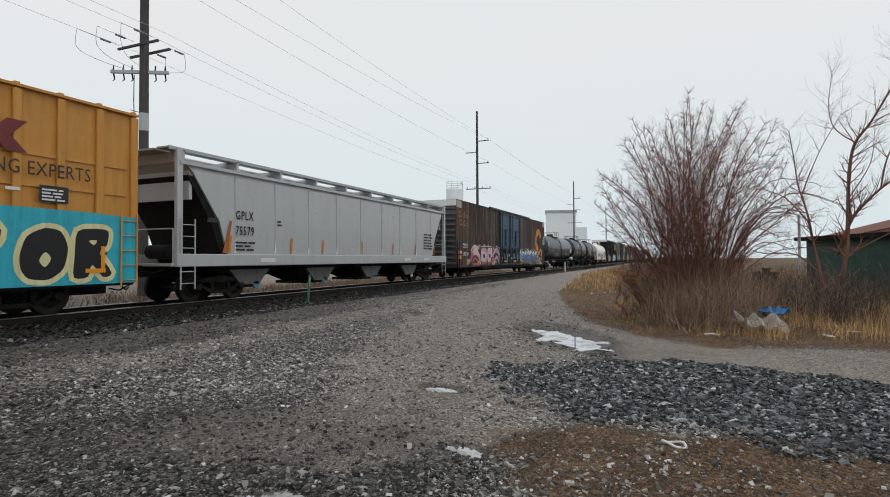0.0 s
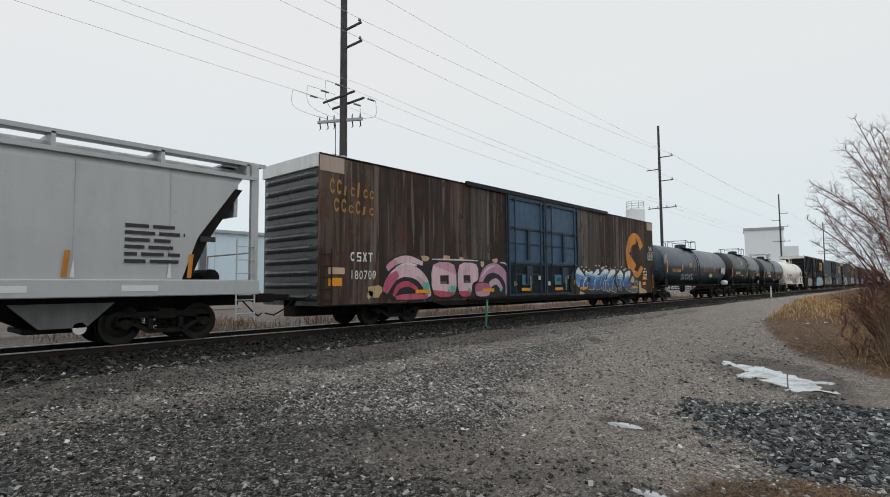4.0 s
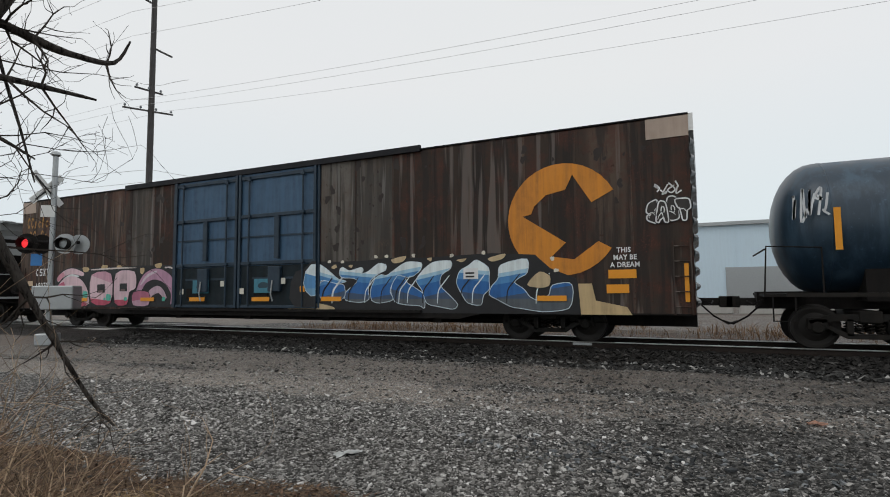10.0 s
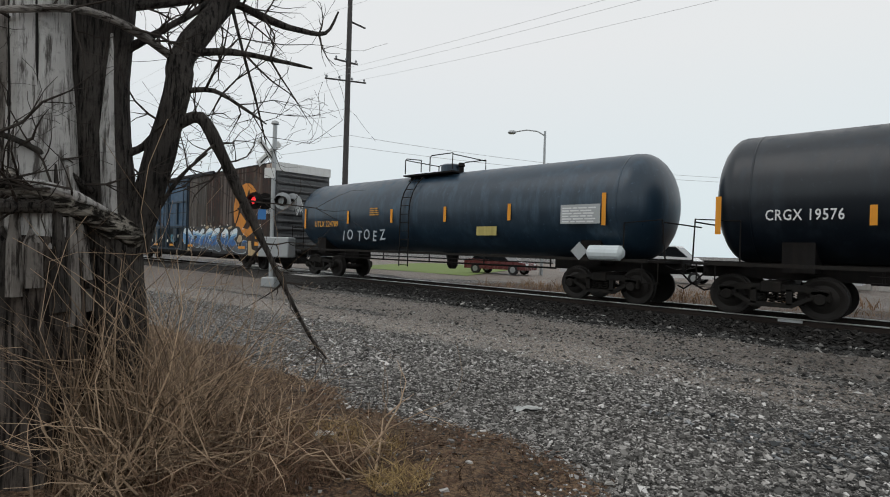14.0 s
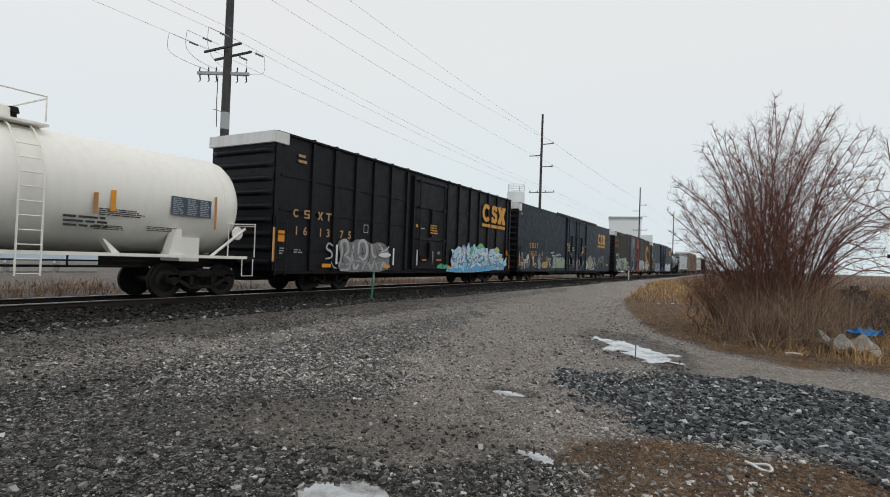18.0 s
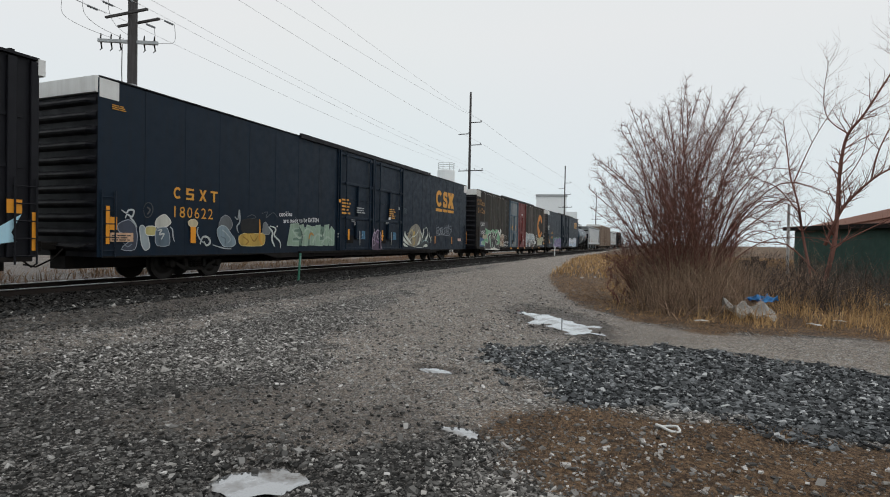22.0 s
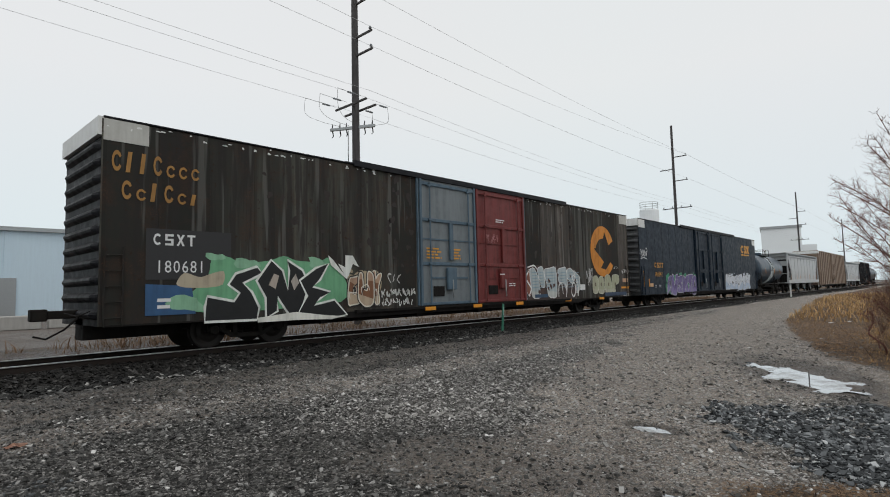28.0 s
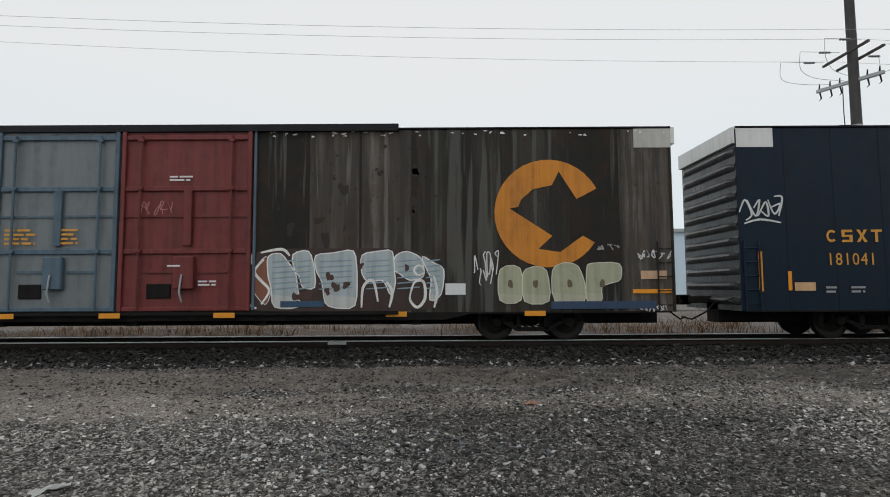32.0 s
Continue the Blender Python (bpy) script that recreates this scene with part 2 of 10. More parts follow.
def ground_material():
    k = Nodes("gravel_and_dirt", 0.9, 0.0, 0.25)
    broad, mid, fine = k.noise(0.35, 5, 0.6), k.noise(2.6, 6, 0.65), k.noise(30, 4, 0.75)
    bent = k.mix(0.012, k.co, k.n.new("ShaderNodeTexNoise").outputs["Color"], "ADD")
    stone, grit = k.cells(36, bent), k.cells(95, bent)
    # Cell edges darkened to stand for shade in the crevices between stones
    gap = k.ramp(k.cells(36, bent, "Distance", "DISTANCE_TO_EDGE"), (0.02, 0.12), (0.16, 1.0))
    seam = k.ramp(k.cells(95, bent, "Distance", "DISTANCE_TO_EDGE"), (0.02, 0.3), (0.2, 1.0))
    sort = k.ramp(k.noise(11, 4, 0.7), (0.54, 0.0), (0.60, 1.0))
    tones = ((0.28, (0.020, 0.019, 0.018)), (0.45, (0.10, 0.095, 0.089)), (0.58, (0.26, 0.248, 0.232)), (0.72, (0.62, 0.60, 0.57)))
    pebble = k.mix(sort, k.mix(1.0, k.ramp(stone, *tones), gap, "MULTIPLY"), k.mix(1.0, k.ramp(grit, *tones), seam, "MULTIPLY"))
    dirt = k.ramp(mid, (0.3, (0.45, 0.380, 0.322)), (0.7, (0.76, 0.655, 0.56)))
    dirt = k.mix(k.ramp(fine, (0.35, 0.3), (0.6, 0.0)), dirt, (0.08, 0.066, 0.054))
    dirt = k.mix(k.ramp(grit, (0.56, 0.0), (0.63, 0.75)), dirt, pebble)
    dirt = k.mix(k.ramp(grit, (0.30, 0.5), (0.40, 0.0)), dirt, (0.045, 0.041, 0.037))
    dirt = k.mix(k.ramp(stone, (0.56, 0.0), (0.60, 0.85)), dirt, pebble)
    dirt = k.mix(k.ramp(stone, (0.32, 0.35), (0.40, 0.0)), dirt, (0.05, 0.045, 0.04))
    soil = k.ramp(k.mix(0.5, mid, fine), (0.36, (0.016, 0.011, 0.008)), (0.48, (0.075, 0.047, 0.031)), (0.6, (0.21, 0.135, 0.082)))
    straw = k.mix(k.ramp(fine, (0.46, 0.0), (0.72, 0.9)), soil, (0.33, 0.21, 0.115))
    # Dark base under the blue-grey stones, for the shade between them
    dark = k.mix(1.0, k.ramp(stone, (0.2, (0.016, 0.018, 0.020)), (0.55, (0.06, 0.066, 0.071)), (0.85, (0.20, 0.21, 0.215))), gap, "MULTIPLY")
    col = k.mix(k.ramp(k.maths("ADD", k.attr("dirt"), k.maths("MULTIPLY", k.maths("SUBTRACT", mid, 0.5), 1.6)), (0.3, 0.0), (0.7, 1.0)), pebble, dirt)
    col = k.mix(k.ramp(k.maths("ADD", k.attr("dark"), k.maths("MULTIPLY", k.maths("SUBTRACT", k.mix(0.6, mid, fine), 0.5), 2.6)), (0.3, 0.0), (0.8, 1.0)), col, dark)
    col = k.mix(k.ramp(k.maths("ADD", k.attr("grass"), k.maths("MULTIPLY", k.maths("SUBTRACT", k.mix(0.5, mid, fine), 0.5), 2.0)), (0.35, 0.0), (0.65, 1.0)), col, straw)
    col = k.mix(k.ramp(k.maths("ADD", k.attr("paved"), 0.0), (0.4, 0.0), (0.6, 1.0)), col, k.ramp(mid, (0.3, (0.23, 0.195, 0.168)), (0.7, (0.36, 0.31, 0.27))))
    # Ballast strip: dark stone, with rail and train shade put into its colour
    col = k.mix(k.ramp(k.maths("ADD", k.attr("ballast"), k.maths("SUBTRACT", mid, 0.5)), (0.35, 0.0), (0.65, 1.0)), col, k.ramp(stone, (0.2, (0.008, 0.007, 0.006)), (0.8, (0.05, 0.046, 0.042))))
    col = k.mix(k.ramp(broad, (0.35, 0.2), (0.6, 0.0)), col, (0.07, 0.06, 0.05))
    # Colour multiplied down for moist ground and for lens dimming alike
    mask = k.maths("MULTIPLY", k.attr("damp_and_dim"), k.ramp(mid, (0.3, 1.0), (0.7, 0.6)))
    col = k.mix(mask, col, k.mix(1.0, col, (0.30, 0.285, 0.275), "MULTIPLY"))
    k.bump(k.mix(0.5, k.mix(0.5, gap, seam), fine), 0.9, 0.03)
    return k.done(col, k.ramp(k.maths("ADD", broad, k.maths("MULTIPLY", mask, -0.5)), (0.0, 0.4), (0.3, 0.66), (0.7, 0.95)))


def stone_material(name, lo, hi, pale):
    k = Nodes(name, 0.8, 0.0, 0.3)
    r = k.island()
    n = k.noise(40, 3)
    return k.done(k.mix(k.maths("MULTIPLY", n, 0.4), k.ramp(r, (0.0, lo), (0.3, tuple(0.85 * u + 0.15 * v for u, v in zip(lo, hi))), (0.62, tuple(0.45 * u + 0.55 * v for u, v in zip(lo, hi))), (0.88, hi), (1.0, pale)), tuple(c * 0.5 for c in lo)))


M_GROUND = ground_material()
M_STONE = stone_material("grey_limestone_gravel", (0.06, 0.057, 0.053), (0.46, 0.443, 0.418), (0.82, 0.80, 0.78))
# Darker copy of the gravel for moist and lens-dimmed ground
M_STONEDIMMED = stone_material("dimmed_moist_gravel", (0.016, 0.016, 0.015), (0.175, 0.17, 0.162), (0.52, 0.51, 0.49))
M_STONEDARK = stone_material("blue_grey_ballast", (0.014, 0.016, 0.018), (0.215, 0.228, 0.237), (0.60, 0.615, 0.62))


def twig_material(name, a, b, mixed=0.0, skew=1.0):
    """Bark or stalk: streaks along the grain; mixed lets each stalk take its own shade."""
    k = Nodes(name, 0.85, 0.0, 0.2)
    n = k.noise(9, 5, 0.65, k.scaled(3, 3, 0.6))
    k.bump(n, 0.6, 0.02)
    return k.done(k.mix(k.maths("POWER", k.mix(mixed, n, k.island()), skew) if mixed else n, a, b))


def wood_material(name, dark, mid, pale, grain, relief, lying=False, crack=0.40):
    """Old wood with furrows or cracks running up the trunk."""
    k = Nodes(name, 0.9, 0.0, 0.15)
    furrow = k.noise(1.0, 6, 0.68, k.scaled(grain * 0.13, grain, grain) if lying else k.scaled(grain, grain, grain * 0.1))
    flake = k.noise(16, 5, 0.7)
    blot = k.noise(2.2, 4, 0.6)
    col = k.mix(k.ramp(furrow, (crack, 0.0), (crack + 0.13, 1.0)), dark, k.mix(k.ramp(blot, (0.35, 0.0), (0.65, 1.0)), mid, pale))
    k.bump(k.mix(0.3, furrow, flake), 1.0, relief)
    return k.done(k.mix(k.ramp(flake, (0.55, 0.0), (0.7, 0.5)), col, dark))


M_BARK = wood_material("dark_furrowed_bark", (0.010, 0.009, 0.0085), (0.038, 0.034, 0.031), (0.095, 0.085, 0.077), 48, 0.03)
M_TWIG = twig_material("dark_dry_twig", (0.018, 0.015, 0.013), (0.075, 0.062, 0.053))
M_BLEACHED = wood_material("bleached_bare_wood", (0.10, 0.093, 0.087), (0.40, 0.39, 0.375), (0.55, 0.54, 0.525), 34, 0.014, False, 0.38)
M_OLDPLANK = wood_material("brown_old_heartwood", (0.034, 0.029, 0.026), (0.16, 0.144, 0.13), (0.27, 0.25, 0.23), 36, 0.02, False, 0.40)
M_BARELIMB = wood_material("bare_weathered_limb", (0.03, 0.026, 0.023), (0.13, 0.12, 0.11), (0.30, 0.28, 0.26), 40, 0.012, True)
M_STUMP = wood_material("broken_stump_wood", (0.014, 0.012, 0.010), (0.10, 0.085, 0.07), (0.42, 0.39, 0.34), 22, 0.03, True, 0.46)
M_SHRUB = twig_material("reddish_shrub_bark", (0.055, 0.024, 0.019), (0.34, 0.168, 0.132), 0.5)
M_STRAW = twig_material("dry_tan_grass", (0.16, 0.088, 0.040), (0.80, 0.53, 0.26), 0.75)
M_BRUSH = twig_material("dead_brush_stems", (0.04, 0.028, 0.020), (0.46, 0.335, 0.225), 0.8, 1.3)
M_SHED = paint("dark_green_sheet", (0.026, 0.075, 0.06), (0.02, 0.02, 0.02), 0.4, 0.6)
M_REDROOF = paint("faded_brick_red_siding", (0.42, 0.22, 0.17), (0.12, 0.05, 0.04), 0.4, 0.7)
# Far walls painted paler, with the haze over the distance in the colour
M_FARWALL = paint("haze_pale_cladding", (0.84, 0.88, 0.90), (0.6, 0.64, 0.66), 0.2, 0.5)
M_BLUEWALL = paint("pale_blue_siding", (0.56, 0.69, 0.79), (0.35, 0.42, 0.48), 0.2, 0.5)
M_PALE = paint("pale_metal_siding", (0.62, 0.68, 0.70), (0.3, 0.33, 0.35), 0.25, 0.5)
M_CONCRETE = paint("stained_concrete", (0.42, 0.41, 0.39), (0.2, 0.19, 0.17), 0.4, 0.85)


# ---- mesh helpers ----
def part(name, bm, material, parent=None, label="", smooth=False):
    me = bpy.data.meshes.new(name)
    bm.normal_update()
    bm.to_mesh(me)
    bm.free()
    me.materials.append(material)
    if smooth:
        me.polygons.foreach_set("use_smooth", [True] * len(me.polygons))
    ob = new(name, me)
    if parent:
        ob.parent = parent
    if label:
        ob["label"] = label
    return ob


def share(name, me, parent, m):
    """Another object on an existing mesh, at the pose m within its parent."""
    ob = new(name, me)
    ob.parent = parent
    ob.matrix_basis = m
    return ob


def box(bm, x0, x1, y0, y1, z0, z1, bevel=0.0):
    vs = [bm.verts.new((x, y, z)) for z in (z0, z1) for y in (y0, y1) for x in (x0, x1)]
    fs = [bm.faces.new([vs[i] for i in f]) for f in ((0, 2, 3, 1), (4, 5, 7, 6), (0, 1, 5, 4), (2, 6, 7, 3), (0, 4, 6, 2), (1, 3, 7, 5))]
    if bevel:
        bmesh.ops.bevel(bm, geom=list({e for f in fs for e in f.edges}), offset=bevel, segments=1, affect="EDGES")
    return bm


def boxes(*rows, bevel=0.0):
    bm = bmesh.new()
    for r in rows:
        box(bm, *r, bevel=bevel)
    return bm


def ring_pts(c, a, b, r, n):
    return [c + a * (r * math.cos(2 * math.pi * i / n)) + b * (r * math.sin(2 * math.pi * i / n)) for i in range(n)]


def tube(bm, points, radii, n=6, cap=True):
    """A tube along points; radii is one number or one for each point."""
    pts = [Vector(p) for p in points]
    rad = [radii] * len(pts) if isinstance(radii, (int, float)) else radii
    rings, side = [], None
    for i, p in enumerate(pts):
        d = (pts[min(i + 1, len(pts) - 1)] - pts[max(i - 1, 0)]).normalized()
        if side is None:
            side = d.orthogonal().normalized()
        side = (side - d * side.dot(d)).normalized()
        rings.append([bm.verts.new(q) for q in ring_pts(p, side, d.cross(side), rad[i], n)])
    for a, b in zip(rings, rings[1:]):
        for i in range(n):
            bm.faces.new((a[i], a[(i + 1) % n], b[(i + 1) % n], b[i]))
    if cap:
        bm.faces.new(rings[0][::-1]), bm.faces.new(rings[-1])
    return bm


def path_tube(bm, pts, radii, n=8, rough=0.0, seed=0):
    """A limb through pts (smoothed) with slightly uneven thickness."""
    rng = random.Random(seed)
    P, R = [Vector(p) for p in pts], radii
    out, rad = [], []
    for i in range(len(P) - 1):
        a, b, c, d = P[max(0, i - 1)], P[i], P[i + 1], P[min(len(P) - 1, i + 2)]
        for k in range(4):
            t = k / 4
            out.append(0.5 * (2 * b + (c - a) * t + (2 * a - 5 * b + 4 * c - d) * t * t + (3 * b - a - 3 * c + d) * t ** 3))
            rad.append((R[i] + (R[i + 1] - R[i]) * t) * (1 + rough * rng.uniform(-1, 1)))
    out.append(P[-1]), rad.append(R[-1])
    tube(bm, out, rad, n)
    return out, rad, bm


def pipe(points, radii, n=6):
    return tube(bmesh.new(), points, radii, n)


def lathe(bm, profile, axis="x", centre=(0, 0, 0), n=32, close=True):
    """Turns (along, radius) pairs round an axis."""
    c = Vector(centre)
    d, a, b = {"x": (Vector((1, 0, 0)), Vector((0, 1, 0)), Vector((0, 0, 1))), "y": (Vector((0, 1, 0)), Vector((0, 0, 1)), Vector((1, 0, 0))),
               "z": (Vector((0, 0, 1)), Vector((1, 0, 0)), Vector((0, 1, 0)))}[axis]
    rings = [[bm.verts.new(p) for p in ring_pts(c + d * s, a, b, max(r, 0.002), n)] for s, r in profile]
    for p, q in zip(rings, rings[1:]):
        for i in range(n):
            bm.faces.new((p[i], p[(i + 1) % n], q[(i + 1) % n], q[i]))
    if close:
        bm.faces.new(rings[0][::-1]), bm.faces.new(rings[-1])
    return bm


def plate(bm, outline, y, thick=0.003):
    """A flat shape in the x-z plane that faces -y, with a hair's thickness."""
    f = bm.faces.new([bm.verts.new((x, y, z)) for x, z in outline])
    f.normal_update()
    if f.normal.y > 0:
        f.normal_flip()
    g = bmesh.ops.extrude_face_region(bm, geom=[f])
    for v in g["geom"]:
        if isinstance(v, bmesh.types.BMVert):
            v.co.y -= thick
    bmesh.ops.delete(bm, geom=[f], context="FACES_ONLY") if f.is_valid else None
    return bm


def prism(bm, outline, y0, y1):
    """An x-z outline carried from y0 to y1."""
    a, b = [[bm.verts.new((x, y, z)) for x, z in outline] for y in (y0, y1)]
    n = len(a)
    for i in range(n):
        bm.faces.new((a[i], a[(i + 1) % n], b[(i + 1) % n], b[i]))
    bm.faces.new(a[::-1]), bm.faces.new(b)
    bmesh.ops.recalc_face_normals(bm, faces=bm.faces)
    return bm


def letters_apart(me):
    """Splits the mesh of a word wherever a gap runs between two letters."""
    bm = bmesh.new()
    bm.from_mesh(me)
    spans = sorted((min(v.co.x for v in f.verts), max(v.co.x for v in f.verts)) for f in bm.faces)
    edges, reach = [], spans[0][1]
    for a, b in spans:
        if a > reach + 0.004:
            edges.append((a + reach) / 2)
        reach = max(reach, b)
    out = []
    for lo, hi in zip([-1e9] + edges, edges + [1e9]):
        one = bm.copy()
        bmesh.ops.delete(one, geom=[v for v in one.verts if not lo < v.co.x < hi], context="VERTS")
        piece = bpy.data.meshes.new("stencil_letter")
        one.to_mesh(piece)
        one.free()
        piece.materials.append(me.materials[0])
        out.append(piece)
    bm.free()
    return out


def lettering(name, text, size, material, parent, x, y, z, spacing=1.0, width=1.0, bold=0.0, smooth_to=2, lean=0.0):
    """Words in the built-in font on a side that faces -y; x, z is the lower left corner."""
    cu = bpy.data.curves.new(name, "FONT")
    cu.body, cu.size, cu.space_character, cu.offset, cu.extrude, cu.resolution_u = text, size, spacing, bold, 0.001, smooth_to
    tmp = bpy.data.objects.new(name, cu)
    scene.collection.objects.link(tmp)
    bpy.context.view_layer.update()
    me = bpy.data.meshes.new_from_object(tmp.evaluated_get(bpy.context.evaluated_depsgraph_get()))
    bpy.data.objects.remove(tmp)
    bpy.data.curves.remove(cu)
    me.transform(Matrix.Diagonal((width, 1, 1, 1)))
    me.materials.clear()
    me.materials.append(material)
    pieces = [(name, me)] if len(text) == 1 else [("letter", p) for p in letters_apart(me)]
    for title, piece in pieces:
        ob = new(title, piece)
        ob.parent = parent
        ob.matrix_basis = pose(x, y, z, 90, lean, 0)
    return ob


def thing(name, m, label, category, group="", kind=""):
    ob = new(name)
    ob.matrix_basis = m
    return tagged(ob, label, category, group, kind)


# ---- ground: one sheet to the horizon ----
def smooth(a, b, x):
    t = np.clip((x - a) / (b - a), 0, 1)
    return t * t * (3 - 2 * t)


def lumps(x, y, f):
    return np.sin(x * f + 1.3 * np.sin(y * f * 0.7)) * np.sin(y * f * 1.1 + 1.7 * np.sin(x * f * 0.6 + 2.0))


def verge(y):
    """How far to the right the dry grass begins, for each y."""
    return np.interp(y, [-40, -3.3, -1.0, 0.0, 0.7, 1.9, 3.2, 4.8, 8.0, 9.5], [11.5, 10.4, 10.0, 10.4, 11.0, 13.2, 17.2, 24.5, 54.0, 100.0])


PUDDLES = [(10.4, 1.78, 1.5, 0.5, 29), (11.35, 2.75, 0.5, 0.2, 35), (2.73, 2.24, 0.34, 0.19, -62), (5.75, 2.38, 0.22, 0.11, 85), (4.03, 1.45, 0.17, 0.08, 80), (3.5, 8.0, 1.3, 0.22, 0)]


def in_puddle(x, y, p, grow=1.0):
    px, py, a, b, turn = p
    c, s = math.cos(radians(turn)), math.sin(radians(turn))
    u, v = (x - px) * c + (y - py) * s, -(x - px) * s + (y - py) * c
    return np.sqrt((u / (a * grow)) ** 2 + (v / (b * grow)) ** 2)


def zones(x, y):
    wob = 0.35 * lumps(x, y, 1.7) + 0.2 * lumps(x + 3, y - 1, 4.1)
    right = smooth(-0.8, 1.5, x - verge(y) + wob) * smooth(10.5, 9.0, y)
    left = smooth(-0.9, -1.9, x + 0.35 * wob + 0.2 * np.abs(y - 1.5)) * smooth(3.7, 3.0, y + 0.5 * wob)
    near = smooth(1.25, 0.8, np.sqrt(((x - 4.15) / 1.0) ** 2 + ((y + 0.15) / 1.55) ** 2) + 0.5 * wob)
    back = smooth(-1.2, -2.4, y + wob) * smooth(5.5, 4.4, x)
    far_side = smooth(17.2, 18.0, y + wob) * smooth(22.0, 20.4, y + 1.5 * wob) * smooth(-17, -15, x)
    grass = np.clip(right + left + 0.8 * near + back + 0.9 * far_side, 0, 1)
    lane = np.interp(x, [-30, 2, 4.5, 9, 20, 60, 200], [5.5, 4.0, 2.2, 3.3, 6.0, 10.6, 11.6])
    dirt = smooth(1.3, 0.5, np.abs(y - lane) / np.interp(x, [2, 9, 20], [1.0, 2.3, 2.4]) + 0.6 * wob) * smooth(2.5, 3.6, x)
    dirt = np.maximum(dirt, smooth(1.9, 0.9, np.abs(x - verge(y) + 1.2)) * smooth(6, 3, y))
    for c, w in ((9.4, 1.3), (7.3, 0.8)):
        dirt = np.maximum(dirt, np.interp(x, [-2, 3], [0.95, 0.55]) * smooth(1.4, 0.5, np.abs(y - c - 0.04 * x) / w + 0.7 * wob))
    dark = smooth(1.35, 0.6, np.sqrt(((x - 6.7) / 1.65) ** 2 + ((y + 0.55) / 2.7) ** 2) + 0.45 * wob + 0.12 * lumps(x, y, 9.0))
    dark = np.maximum(dark, 0.4 * smooth(1.3, 0.6, np.sqrt(((x + 0.5) / 2.4) ** 2 + ((y - 5.2) / 0.9) ** 2) + 0.5 * wob))
    paved = smooth(-34.5, -34.2, x) * smooth(-19.3, -19.6, x)
    paved = np.maximum(paved, smooth(20.6, 21.6, y + 1.5 * wob) * smooth(60, 55, y) * smooth(-60, -58, x) * smooth(70, 66, x))
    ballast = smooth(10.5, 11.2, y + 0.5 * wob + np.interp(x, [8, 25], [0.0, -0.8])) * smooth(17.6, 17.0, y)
    return np.clip(grass, 0, 1), np.clip(dirt, 0, 1), np.clip(dark, 0, 1), np.clip(paved, 0, 1), np.clip(ballast, 0, 1)


def damp_and_dim(x, y):
    """Moist ground, and lens dimming of the view's lower left put into the colour."""
    # Foreground and lower left of the view, darkened as the lens dims it
    mask = 0.68 * smooth(5.8, 2.2, x - 0.2 * (y - 5.0) + 0.5 * lumps(x, y, 0.9)) * smooth(-2.6, 0.4, x) * smooth(8.6, 6.4, y) * smooth(2.6, 3.6, y)
    mask = np.maximum(mask, 0.75 * smooth(3.2, 1.8, np.hypot(x - 2.3, y - 3.0) + 0.4 * lumps(x, y, 2.1)))
    mask = np.maximum(mask, 0.92 * smooth(7.2, 9.0, y + 0.4 * lumps(x, y, 0.7) - 0.06 * x) * smooth(36.0, 12.0, x) * np.interp(x, [-5, 0], [0.6, 1.0]))
    mask = np.maximum(mask, 0.5 * smooth(6.4, 7.4, y + 0.5 * lumps(x, y, 1.1)) * smooth(4.0, 1.0, x) * smooth(-5.0, -1.5, x))
    for p in PUDDLES[:5]:
        mask = np.maximum(mask, 1.0 * smooth(1.9, 1.25, in_puddle(x, y, p) + 0.3 * lumps(x, y, 4.3)))
    return mask


def ground_z(x, y):
    x, y = np.asarray(x, float), np.asarray(y, float)
    z = 0.016 * lumps(x, y, 1.1) + 0.008 * lumps(x, y, 3.7) + 0.004 * lumps(x + 1, y, 9.0)
    z = z * smooth(60, 30, np.hypot(x, y))
    z += 0.05 * smooth(11.7, 13.0, y) * smooth(17.4, 16.0, y)
    road = smooth(-35.0, -34.2, x) * smooth(-18.9, -19.6, x)
    z += road * (0.20 * smooth(9.5, 12.6, y) * smooth(19.5, 16.4, y) - 0.05 * smooth(11.7, 13.0, y) * smooth(17.4, 16.0, y) - 0.01)
    for p in PUDDLES:
        z -= 0.055 * smooth(1.5, 0.4, in_puddle(x, y, p) + 0.34 * lumps(x + y, y - x, 3.1) + 0.26 * lumps(x - y, y + x, 7.3))
    return z


def spread(lo, hi, step, far, grow=1.22):
    """Grid lines: even from lo to hi, then wider and wider out to far on both sides."""
    line = list(np.arange(lo, hi + step / 2, step))
    for sign, end in ((1, hi), (-1, lo)):
        s, v, more = step, end, []
        while abs(v) < far:
            s *= grow
            v += sign * s
            more.append(v)
        line = line + more if sign > 0 else more[::-1] + line
    return np.array(line)


gx, gy = spread(-9, 16, 0.085, 2500), spread(-3.5, 18, 0.085, 2500)
GX, GY = np.meshgrid(gx, gy)
GZ = ground_z(GX, GY)
me = bpy.data.meshes.new("ground")
nx, ny = len(gx), len(gy)
idx = np.arange(nx * ny).reshape(ny, nx)
quads = np.stack([idx[:-1, :-1], idx[:-1, 1:], idx[1:, 1:], idx[1:, :-1]], -1).reshape(-1, 4)
me.from_pydata(np.stack([GX, GY, GZ], -1).reshape(-1, 3).tolist(), [], quads.tolist())
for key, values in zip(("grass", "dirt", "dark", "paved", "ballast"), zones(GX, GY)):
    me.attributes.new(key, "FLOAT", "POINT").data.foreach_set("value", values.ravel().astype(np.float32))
me.attributes.new("damp_and_dim", "FLOAT", "POINT").data.foreach_set("value", damp_and_dim(GX, GY).ravel().astype(np.float32))
